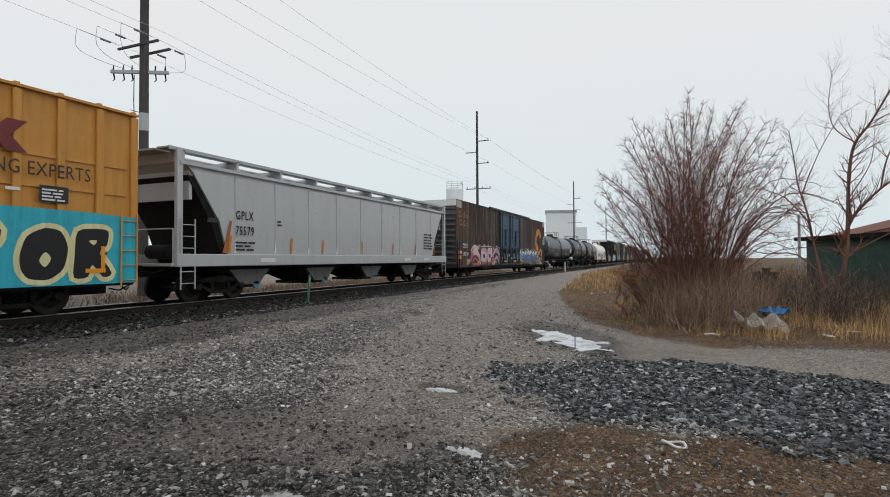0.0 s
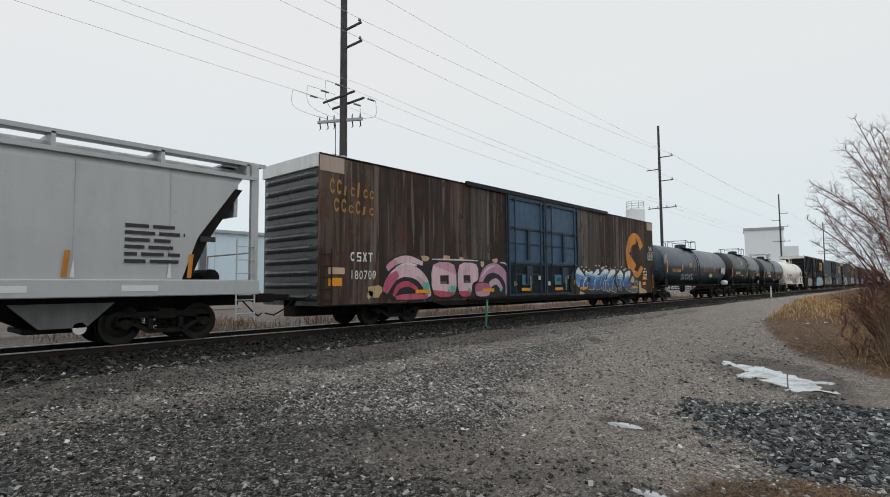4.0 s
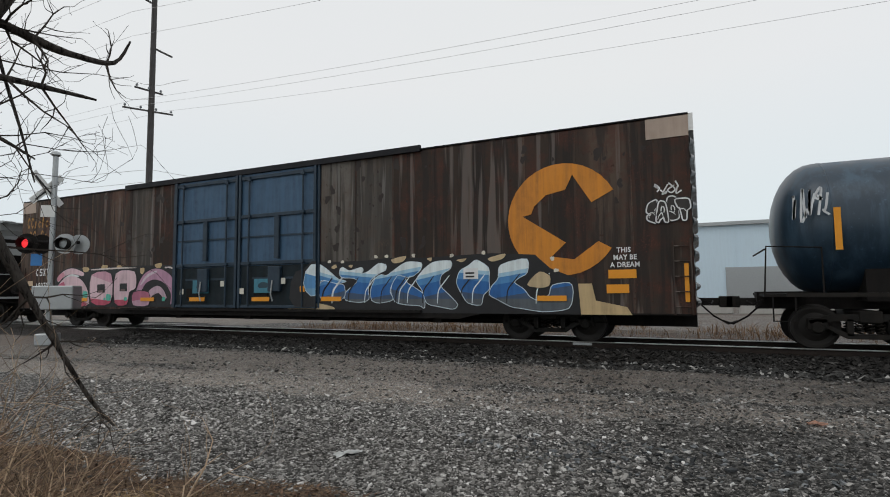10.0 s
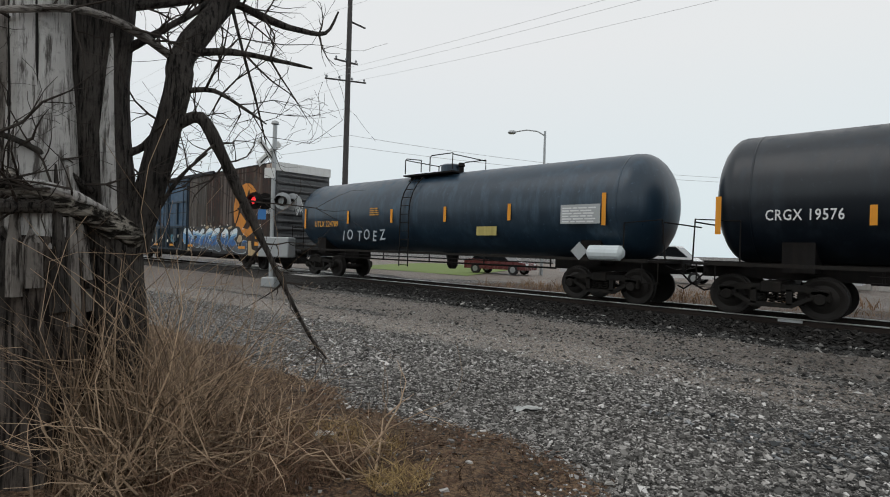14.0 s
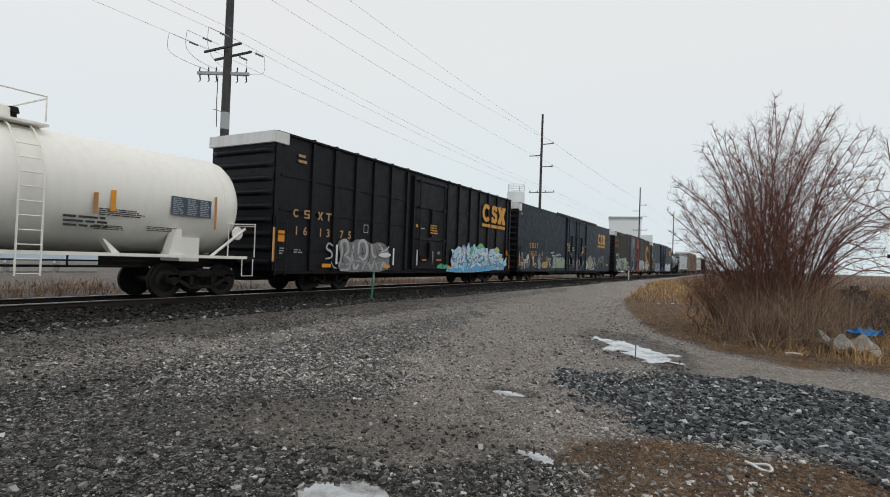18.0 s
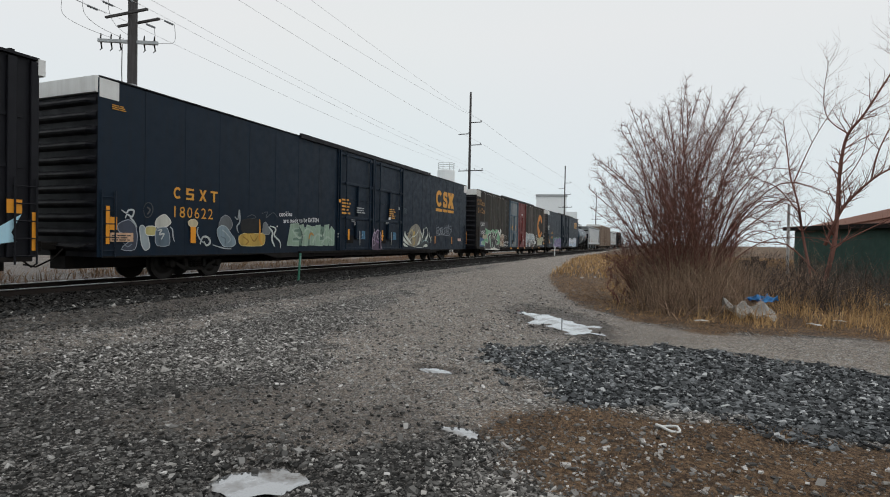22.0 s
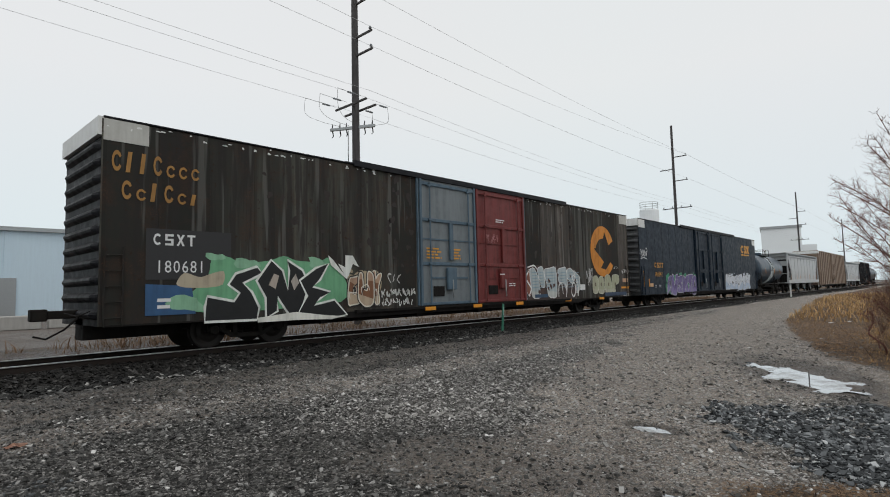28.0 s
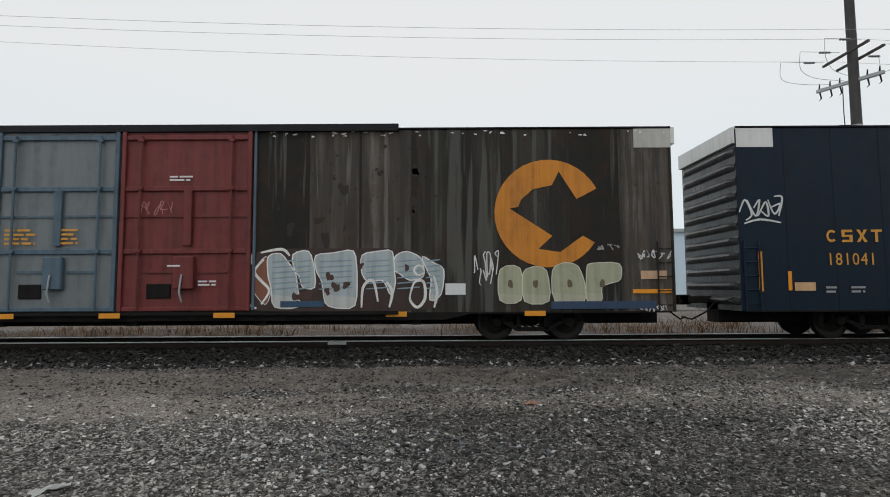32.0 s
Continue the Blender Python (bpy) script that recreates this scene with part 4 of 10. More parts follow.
def rounded(pts, steps=3, tight=0.55):
    """A closed outline with softened corners."""
    out, n = [], len(pts)
    for i in range(n):
        a, b, c = pts[i - 1], pts[i], pts[(i + 1) % n]
        p, q = [tuple(b[m] + (o[m] - b[m]) * 0.32 for m in (0, 1)) for o in (a, c)]
        for k in range(steps + 1):
            t = k / steps
            out.append(tuple((1 - t) ** 2 * p[m] + 2 * t * (1 - t) * b[m] + t * t * q[m] for m in (0, 1)))
    return out


def swollen(pts, d):
    """The outline pushed out by d."""
    n, area = len(pts), 0.0
    for i in range(n):
        area += pts[i - 1][0] * pts[i][1] - pts[i][0] * pts[i - 1][1]
    s, out = (1 if area > 0 else -1), []
    for i in range(n):
        (ax, az), (bx, bz) = pts[i - 1], pts[(i + 1) % n]
        m = math.hypot(bx - ax, bz - az) or 1
        out.append((pts[i][0] + s * (bz - az) / m * d, pts[i][1] - s * (bx - ax) / m * d))
    return out


def cut_flat(pts, z, keep_low=True, tilt=0.0):
    """The part of an outline below (or above) a sloping line."""
    mid = sum(p[0] for p in pts) / len(pts)
    pts = [(a, b + tilt * (a - mid)) for a, b in pts]
    out, n = [], len(pts)
    for i in range(n):
        p, q = pts[i - 1], pts[i]
        pin, qin = [(v[1] <= z) == keep_low for v in (p, q)]
        if pin != qin:
            t = (z - p[1]) / (q[1] - p[1])
            out.append((p[0] + (q[0] - p[0]) * t, z))
        if qin:
            out.append(q)
    return [(a, b - tilt * (a - mid)) for a, b in out]


def graffiti(car, seed, x0, x1, z0, z1, n, edge, fill, fill_b, line, y=-1.512, lean=0.0, glow=None, thick=0.3, crown=None):
    """A sprayed piece of n chunky forms: dark surround, bright edge, fill, darker foot, pale crown and fine strokes."""
    rng = random.Random(seed)
    cell, h = (x1 - x0) / n, z1 - z0
    big = min(1.0, h)
    dark = (0.012, 0.012, 0.014)
    if glow:
        for i in range(n):
            bm = plate(bmesh.new(), blob(rng, x0 + cell * (i + 0.5), (z0 + z1) / 2 + 0.03 * h, cell * 1.35, h * rng.uniform(1.05, 1.2), 0.2), y - 0.0003 * i, 0.001)
            part("graffiti_glow", bm, spray(glow), car)
        for i in range(n):
            bm = plate(bmesh.new(), blob(rng, x0 + cell * (i + rng.random()), z1 + rng.uniform(0.0, 0.1), rng.uniform(0.08, 0.32), rng.uniform(0.07, 0.18), 0.3, 10), y - 0.001, 0.001)
            part("graffiti_bubble", bm, spray(glow), car)
    last = -1
    for i in range(n):
        kind = rng.choice([k for k in range(len(FORMS)) if k != last])
        last = kind
        shape, eye = FORMS[kind]
        ox, w = x0 + cell * i - 0.08 * cell, cell * rng.uniform(1.1, 1.34)
        dz, hh = rng.uniform(-0.05, 0.05) * h, h * rng.uniform(0.88, 1.04)
        turn = rng.uniform(-0.1, 0.1) + lean
        spot = lambda a, b: (ox + w * a + turn * (b - 0.5) * h, z0 + dz + hh * b)
        pts = [spot(a + rng.uniform(-0.11, 0.11), b + rng.uniform(-0.09, 0.09)) for a, b in shape]
        pts = rounded(pts)
        ys = y - 0.003 - 0.006 * (i % 2)
        form = part("graffiti_form", plate(bmesh.new(), swollen(pts, 0.055 * big + 0.008), ys, 0.0008), spray(dark), car)
        part("graffiti_edge", plate(bmesh.new(), swollen(pts, 0.026 * big + 0.004), ys - 0.001, 0.0006), spray(edge), form)
        inner = swollen(pts, -0.012)
        part("graffiti_fill", plate(bmesh.new(), inner, ys - 0.0018, 0.0006), spray(fill), form)
        low = cut_flat(inner, z0 + h * rng.uniform(0.25, 0.45), True, rng.uniform(-0.5, 0.5))
        if len(low) > 3:
            part("graffiti_shade", plate(bmesh.new(), low, ys - 0.0026, 0.0005), spray(fill_b), form)
        high = cut_flat(inner, z0 + h * rng.uniform(0.62, 0.82), False, rng.uniform(-0.6, 0.6))
        if crown and len(high) > 3:
            part("graffiti_crown", plate(bmesh.new(), high, ys - 0.0026, 0.0005), spray(crown), form)
        if eye:
            ex, ez = spot(*eye)
            hole = blob(rng, ex, ez, w * 0.22, hh * 0.3, 0.2, 12)
            part("graffiti_hole", plate(bmesh.new(), swollen(hole, 0.022), ys - 0.0033, 0.0005), spray(edge), form)
            part("graffiti_hole", plate(bmesh.new(), hole, ys - 0.004, 0.0005), spray(dark), form)
        for k in range(2):
            a, b = rng.uniform(0.1, 0.4), rng.uniform(0.1, 0.5)
            pts2 = [spot(a, b), spot(a + rng.uniform(-0.1, 0.2), b + 0.2), spot(a + rng.uniform(0.2, 0.4), b + rng.uniform(0.1, 0.4)), spot(min(0.95, a + 0.55), b + rng.uniform(-0.1, 0.3))]
            fine = flowing(pts2, 4)
            m = len(fine) - 1
            ws = [big * (0.016 + 0.022 * math.sin(math.pi * j / m)) for j in range(m + 1)]
            part("graffiti_stroke", ribbon(bmesh.new(), fine, ws, ys - 0.005 - 0.0004 * k), spray(line if k else dark), form)


def scrawl(car, seed, x0, x1, z0, z1, n, colour, y=-1.512, r=0.02):
    """A thin spray tag: loose strokes, one for each sign."""
    rng = random.Random(seed)
    for i in range(n):
        cx = x0 + (x1 - x0) * (i + 0.5) / n
        pts = [(cx + rng.uniform(-0.55, 0.55) * (x1 - x0) / n, rng.uniform(z0, z1)) for _ in range(5)]
        fine = flowing(pts, 5)
        part("tag_stroke", ribbon(bmesh.new(), fine, [2 * r] * len(fine), y - 0.0006 * i), spray(colour), car)


def sprayed(car, pts, y, fill, edge=None, rim=0.03, lows=(), highs=(), name="graffiti_form"):
    """One painted form: a rim, a fill, and bands of other paint below and above given levels (level, slope, colour)."""
    pts = rounded(pts, 2)
    form = part(name, plate(bmesh.new(), swollen(pts, rim), y, 0.0006), spray(edge or fill), car)
    part("graffiti_fill", plate(bmesh.new(), pts, y - 0.0008, 0.0005), spray(fill), form)
    for k, (level, slope, colour, under) in enumerate([(*v, True) for v in lows] + [(*v, False) for v in highs]):
        bit = cut_flat(pts, level, under, slope)
        if len(bit) > 3:
            part("graffiti_shade" if under else "graffiti_crown", plate(bmesh.new(), bit, y - 0.0015 - 0.0007 * k, 0.0004), spray(colour), form)
    return form


def brushed(car, pts, width, colour, y, parent=None):
    """A line of spray paint through pts, thinning to both ends."""
    fine = flowing(list(pts), 5)
    m = len(fine) - 1
    ws = [width * (0.45 + 0.55 * math.sin(math.pi * (0.06 + 0.88 * j / m))) for j in range(m + 1)]
    return part("graffiti_stroke", ribbon(bmesh.new(), fine, ws, y), spray(colour), parent or car)


def arc_shape(cx, cz, ro, ri, a0, a1, n=28, squash=1.0):
    out = [(cx + squash * ro * math.cos(radians(a0 + (a1 - a0) * i / n)), cz + ro * math.sin(radians(a0 + (a1 - a0) * i / n))) for i in range(n + 1)]
    inn = [(cx + squash * ri * math.cos(radians(a0 + (a1 - a0) * i / n)), cz + ri * math.sin(radians(a0 + (a1 - a0) * i / n))) for i in range(n + 1)]
    return out + inn[::-1]


def emblem_ring(car, cx, cz, r, y=-1.516):
    """The railway's ring emblem, open to one side, with a jagged dark heart."""
    outer = [(math.cos(radians(27 + 300 * i / 30)), math.sin(radians(27 + 300 * i / 30))) for i in range(31)]
    heart = [(0.62, -0.42), (0.2, -0.72), (-0.2, -0.66), (0.06, -0.42), (-0.72, 0.09), (-0.56, 0.12), (-0.5, 0.26), (-0.28, 0.45), (0.07, 0.52), (0.2, 0.78), (0.32, 0.58), (0.52, 0.26)]
    bm = bmesh.new()
    f = bm.faces.new([bm.verts.new((cx + r * a, y, cz + r * b)) for a, b in outer + heart])
    f.normal_update()
    if f.normal.y > 0:
        f.normal_flip()
    return part("emblem", bm, M_LOGO, car, "faded yellow open-ring emblem")


def letter_blocks(car, x0, x1, z, h, n, material, y=-1.516, seed=1):
    """A worn brand name in script, reduced to plain leaning strokes and rounds of its size and colour."""
    rng, w = random.Random(seed), (x1 - x0) / n
    for i in range(n):
        k, x = h * (1.0 if i == 0 or rng.random() < 0.25 else 0.62), x0 + w * (i + 0.12)
        if i == 0 or rng.random() < 0.55:
            shape = arc_shape(x + 0.38 * w, z + k / 2, k / 2, k * 0.3, 30, 330, 14, 0.72 * w / k)
        else:
            shape = [(x, z), (x + 0.3 * w, z), (x + 0.46 * w, z + k), (x + 0.16 * w, z + k)]
        part("faded_block", plate(bmesh.new(), shape, y), material, car)


def emblem_blocks(car, x, z, w, h, y=-1.516, material=None, under=True):
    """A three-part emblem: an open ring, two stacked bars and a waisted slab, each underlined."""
    material = material or M_LOGO2
    u, c, d = w / 3.1, x + w * 0.38, x + w * 0.655
    a = plate(bmesh.new(), arc_shape(x + u * 0.52, z + h * 0.5, h * 0.5, h * 0.26, 40, 320, 20, 1.04 * u / h), y)
    part("emblem_shape", a, material, car)
    fold = ((0, 0.02), (0.75, 0), (0.97, 0.14), (0.97, 0.45), (0.8, 0.58), (0.34, 0.64), (0.34, 0.76), (0.64, 0.76), (0.64, 0.68), (0.94, 0.68), (0.94, 0.98), (0.22, 1.0), (0.03, 0.86), (0.03, 0.56), (0.2, 0.44), (0.64, 0.37), (0.64, 0.24), (0.32, 0.24), (0.32, 0.34), (0, 0.34))
    part("emblem_shape", plate(bmesh.new(), [(c + u * 0.76 * p, z + h * q) for p, q in fold], y), material, car)
    waist = [(d + u * 1.06 * p, z + h * q) for p, q in ((0, 0), (0.42, 0), (0.42, 0.13), (0.5, 0.24), (0.58, 0.13), (0.58, 0), (1, 0), (1, 0.14), (0.74, 0.5), (1, 0.86), (1, 1), (0.58, 1), (0.58, 0.87), (0.5, 0.76), (0.42, 0.87), (0.42, 1), (0, 1), (0, 0.86), (0.26, 0.5), (0, 0.14))]
    part("emblem_shape", plate(bmesh.new(), waist, y), material, car)
    if under:
        for x0, wide in ((x, 1.05), (c, 0.76), (d, 1.06)):
            reflector(car, x0, z - h * 0.28, u * wide, h * 0.17, y, material, "underline")


def mark_shapes(car, xs, w, z, h, material, y=-1.516):
    """A worn four-part owner's mark: an open ring, two stacked bars, a waisted slab and a hammer shape."""
    a = plate(bmesh.new(), arc_shape(xs[0] + w / 2, z + h / 2, h / 2, h * 0.3, 45, 315, 16, w / h), y)
    part("mark_shape", a, material, car)
    part("mark_shape", plate(bmesh.new(), [(xs[1] + w * p, z + h * q) for p, q in ((0, 0), (1, 0), (1, 0.58), (0.28, 0.58), (0.28, 0.8), (1, 0.8), (1, 1), (0, 1), (0, 0.42), (0.72, 0.42), (0.72, 0.18), (0, 0.18))], y), material, car)
    part("mark_shape", plate(bmesh.new(), [(xs[2] + w * p, z + h * q) for p, q in ((0, 0), (0.3, 0), (0.5, 0.34), (0.7, 0), (1, 0), (0.64, 0.5), (1, 1), (0.7, 1), (0.5, 0.66), (0.3, 1), (0, 1), (0.36, 0.5))], y), material, car)
    part("mark_shape", plate(bmesh.new(), [(xs[3] + w * p, z + h * q) for p, q in ((0.37, 0), (0.63, 0), (0.63, 0.82), (1, 0.82), (1, 1), (0, 1), (0, 0.82), (0.37, 0.82))], y), material, car)


# ---- boxcars ----
M_SOOTBLUE = paint("sooty_teal_sheet", (0.009, 0.017, 0.022), (0.010, 0.010, 0.011), 0.8, 0.7, spec=0.25)


def plug_door(car, x0, x1, z0, z1, material, sooty=False, frame_paint=None):
    """A plug door: sheet, frame, ribs, lock rods, centre bar, operating box and small vents."""
    rim = frame_paint or material
    d = part("door", boxes((x0 + 0.03, x1 - 0.03, -1.535, -1.45, z0, z1)), material, car)
    y, w, h = -1.59, x1 - x0, z1 - z0
    for x in (x0 + 0.03, x1 - 0.13):
        part("door_stile", boxes((x, x + 0.1, y - 0.02, -1.535, z0, z1), bevel=0.01), rim, d)
    for f, t in ((0.0, 0.1), (0.315, 0.12), (0.665, 0.12), (0.955, 0.12)):
        part("door_rib", boxes((x0 + 0.13, x1 - 0.13, y, -1.535, z0 + f * h, z0 + f * h + t), bevel=0.015), rim, d)
    part("door_rib", boxes((x0 + 0.13, x1 - 0.13, y + 0.02, -1.535, z0 + 0.52 * h, z0 + 0.52 * h + 0.05)), rim, d)
    for f in (0.16, 0.84):
        x = x0 + f * w
        part("lock_rod", pipe([(x, y - 0.035, z0 + 0.05), (x, y - 0.035, z1 - 0.1)], 0.03, 6), rim, d)
        for g in (0.33, 0.68, 0.95):
            part("rod_keeper", boxes((x - 0.07, x + 0.07, y - 0.07, y, z0 + g * h - 0.04, z0 + g * h + 0.04), bevel=0.01), rim, d)
    part("lock_plate", boxes((x0 + 0.49 * w, x0 + 0.55 * w, y - 0.05, y + 0.03, z0 + 0.36 * h, z0 + 0.67 * h), bevel=0.01), rim, d)
    part("gear_box", boxes((x0 + 0.43 * w, x0 + 0.58 * w, y - 0.1, y + 0.03, z0 + 0.12 * h, z0 + 0.30 * h), bevel=0.02), rim, d)
    part("door_handle", pipe([(x0 + 0.5 * w, y - 0.12, z0 + 0.2 * h), (x0 + 0.49 * w, y - 0.15, z0 + 0.1 * h), (x0 + 0.505 * w, y - 0.12, z0 + 0.05 * h)], 0.022, 6), M_STEEL, d, "worn steel handle")
    for a, b in ((0.2, 0.42), (0.6, 0.82)):
        part("inset_frame", boxes((x0 + a * w, x0 + b * w, y + 0.02, -1.535, z0 + 0.21 * h, z0 + 0.225 * h)), rim, d)
    part("door_vent", boxes((x0 + 0.22 * w, x0 + 0.4 * w, y + 0.015, -1.535, z0 + 0.07 * h, z0 + 0.15 * h), bevel=0.015), M_UNDER, d)
    if sooty:
        part("lower_sheet", boxes((x0 + 0.14, x1 - 0.14, -1.545, -1.53, z0 + 0.1, z0 + 0.31 * h)), M_SOOTBLUE, d, "soot-darkened lower sheet")
    return d


def corrugated_end(car, x, s, z0, z1, material, n=11):
    """An end wall with pressed horizontal ribs and a pale cap along the top."""
    e = part("end_wall", boxes((min(x, x - s * 0.06), max(x, x - s * 0.06), -1.5, 1.5, z0, z1)), material, car)
    for i in range(n):
        z = z0 + 0.25 + (z1 - z0 - 0.75) * i / (n - 1)
        bm = bmesh.new()
        prof = [(0, -0.11), (s * 0.09, -0.05), (s * 0.11, 0.0), (s * 0.09, 0.05), (0, 0.11)]
        a, b = [[bm.verts.new((x + p * k, yy, z + q)) for p, q in prof] for yy, k in ((-1.42, 0.25), (-1.15, 1.0))]
        c, d = [[bm.verts.new((x + p * k, yy, z + q)) for p, q in prof] for yy, k in ((1.15, 1.0), (1.42, 0.25))]
        for p, q in ((a, b), (b, c), (c, d)):
            for j in range(4):
                bm.faces.new((p[j], q[j], q[j + 1], p[j + 1]))
        bmesh.ops.recalc_face_normals(bm, faces=bm.faces)
        part("end_rib", bm, material, e)
    return e


def hi_cube(name, u0, u1, material, doors, label, plate_material=None, sooty=False, top=5.12, left=0.0, bogie=3.5, faded=(), rims=(None, None), end_paint=None, corner=0.9):
    car, L = rolling(name, u0, u1, label, "boxcar")
    z0, d0, dm, d1 = 0.62, -3.5, -0.5, 2.7
    part("body", boxes((-L - left + 0.06, L - 0.06, -1.47, 1.5, z0, top - 0.02)), material, car)
    # side sheets between the posts, each faded in its own way
    for a, b in ((-L - left, d0 - 0.06), (d1 + 0.06, L)):
        n = 8
        w = (b - a) / n
        for i in range(n):
            x = a + w * (i + 0.5)
            part("side_panel", boxes((x - w / 2 + 0.006, x + w / 2 - 0.006, -1.5, -1.465, z0, top - 0.06)), M_FADED if (a > 0, i) in faded else material, car)
            part("rivet_strip", boxes((a + w * i - 0.03, a + w * i + 0.03, -1.506, -1.5, z0, top - 0.06)), material, car)
    for x in (d0 - 0.07, d1 + 0.01):
        part("door_post", boxes((x, x + 0.06, -1.56, -1.45, z0 + 0.1, top - 0.08)), rims[0] or doors[0], car)
    for s in (-1, 1):
        end = L if s > 0 else -L - left
        part("seam_post", boxes((end - 0.07 * (s > 0), end + 0.07 * (s < 0), -1.51, -1.465, z0, top)), material, car)
        corrugated_end(car, end, s, z0, top - 0.1, end_paint or M_BLACKBOX)
        part("end_cap", boxes((min(end, end + s * 0.1), max(end, end + s * 0.1), -1.5, 1.5, top - 0.42, top - 0.02)), M_WHITE, car, "white painted cap over the end")
        xa, xb = sorted((end, end - s * corner))
        part("corner_plate", boxes((xa, xb, -1.513, -1.5, top - 0.52, top - 0.05)), plate_material or M_WHITE, car, "pale painted corner plate")
        truck(car, end - s * (bogie if s < 0 else 3.36))
        coupler(car, end, s)
        ladder(car, end - 0.42 if s > 0 else end + 0.06, end - 0.06 if s > 0 else end + 0.42, -1.55, 0.62, 2.3, 5, material, "grab_iron")
    bm = bmesh.new()
    prism(bm, [(-L - left, top - 0.03), (L, top - 0.03), (L, top), (-L - left, top)], -1.53, 1.53)
    part("roof", bm, M_BLACKBOX, car)
    part("door_hood", boxes((-6.2, 6.2, -1.6, -1.5, top - 0.09, top + 0.08)), M_BLACKBOX, car)
    part("side_sill", prism(bmesh.new(), [(-L - left + 0.1, z0 + 0.02), (-L - left + 0.1, 0.6), (-8.1, 0.6), (-7.5, 0.46), (7.3, 0.46), (7.9, 0.6), (L - 0.1, 0.6), (L - 0.1, z0 + 0.02)], -1.515, -1.42), M_UNDER, car)
    part("centre_sill", boxes((-L - left, L, -0.3, 0.3, 0.28, 0.95)), M_UNDER, car)
    for s in (-1, 1):
        part("door_track", boxes((min(0, s * 6.2), max(0, s * 6.2), -1.62, -1.5, 0.60, 0.68)), M_UNDER, car)
    for x in (-7.2, -3.4, -0.2, 2.9, 6.6):
        part("floor_bracket", boxes((x - 0.12, x + 0.12, -1.4, 1.4, 0.34, 0.7)), M_UNDER, car)
    part("brake_cylinder", lathe(bmesh.new(), [(-1.6, 0.19), (-0.8, 0.19)], "x", (0, -0.8, 0.72), 12), M_UNDER, car)
    part("brake_rod", pipe([(-6, -1.2, 0.38), (6, -1.2, 0.38)], 0.025, 5), M_UNDER, car)
    for k in range(7):
        part("cross_bearer", boxes((-6.3 + 2.1 * k - 0.05, -6.3 + 2.1 * k + 0.05, -1.35, 1.35, 0.42, 0.72)), M_UNDER, car)
    part("train_line", pipe([(-L + 2, -0.7, 0.42), (-3, -0.75, 0.36), (2, -0.7, 0.4), (L - 2, -0.75, 0.38)], 0.02, 5), M_UNDER, car)
    part("air_reservoir", lathe(bmesh.new(), [(0.9, 0.08), (1.0, 0.2), (2.0, 0.2), (2.1, 0.08)], "x", (0, -0.85, 0.55), 12), M_UNDER, car)
    plug_door(car, d0, dm, 0.7, top - 0.1, doors[0], sooty, rims[0])
    plug_door(car, dm, d1, 0.7, top - 0.1, doors[1], sooty, rims[1])
    return car, L


def boxcar(name, u0, u1, material, label, top=4.75, n=16, cap=True, creases=(1.35, 2.6, 3.7), left=0.0, posts=None):
    """A boxcar with outside posts; left lengthens its leading end."""
    car, L = rolling(name, u0, u1, label, "boxcar")
    z0, A = 0.66, -L - left
    part("body", boxes((A + 0.06, L - 0.06, -1.44, 1.5, z0, top - 0.05)), material, car)
    even = [-L + 0.1 + (2 * L - 0.2) * i / n for i in range(n + 1)]
    for x in posts or [v for v in even if abs(v + 0.45) > 1.75]:
        part("side_post", boxes((x - 0.09, x + 0.09, -1.53, -1.44, z0, top - 0.1), bevel=0.015), material, car)
        part("roof_rib", boxes((x - 0.05, x + 0.05, -1.5, 1.5, top, top + 0.05)), material, car)
    for z in creases:
        for a, b in ((A + 0.3, -2.2), (2.2, L - 0.3)):
            part("panel_crease", boxes((a, b, -1.475, -1.44, z, z + 0.07)), material, car)
    for s, end in ((-1, A), (1, L)):
        part("corner_post", boxes((min(end, end - s * 0.16), max(end, end - s * 0.16), -1.535, -1.44, z0, top - 0.1), bevel=0.015), material, car)
        corrugated_end(car, end, s, z0, top - 0.1, material, 9)
        if cap:
            xa, xb = sorted((end - s * (0.5 if s < 0 else 0.03), end + s * 0.12))
            part("end_cap", boxes((xa, xb, -1.545, 1.545, top - 0.38, top - 0.02)), M_WHITE, car, "white painted cap over the end")
        truck(car, s * (L - 2.6))
        coupler(car, end, s)
        ladder(car, end - 0.5 if s > 0 else end + 0.06, end - 0.06 if s > 0 else end + 0.5, -1.58, 0.5, 2.4, 5, material, "grab_iron")
    part("roof", prism(bmesh.new(), [(A, top - 0.06), (L, top - 0.06), (L, top), (A, top)], -1.54, 1.54), material, car)
    part("side_sill", boxes((A + 0.1, L - 0.1, -1.5, -1.4, 0.56, z0)), M_UNDER, car)
    part("centre_sill", boxes((A, L, -0.3, 0.3, 0.3, 0.9)), M_UNDER, car)
    part("brake_cylinder", lathe(bmesh.new(), [(-1.6, 0.19), (-0.8, 0.19)], "x", (0, -0.8, 0.7), 12), M_UNDER, car)
    plug_door(car, -2.05, 1.15, 0.75, top - 0.2, material)
    return car, L


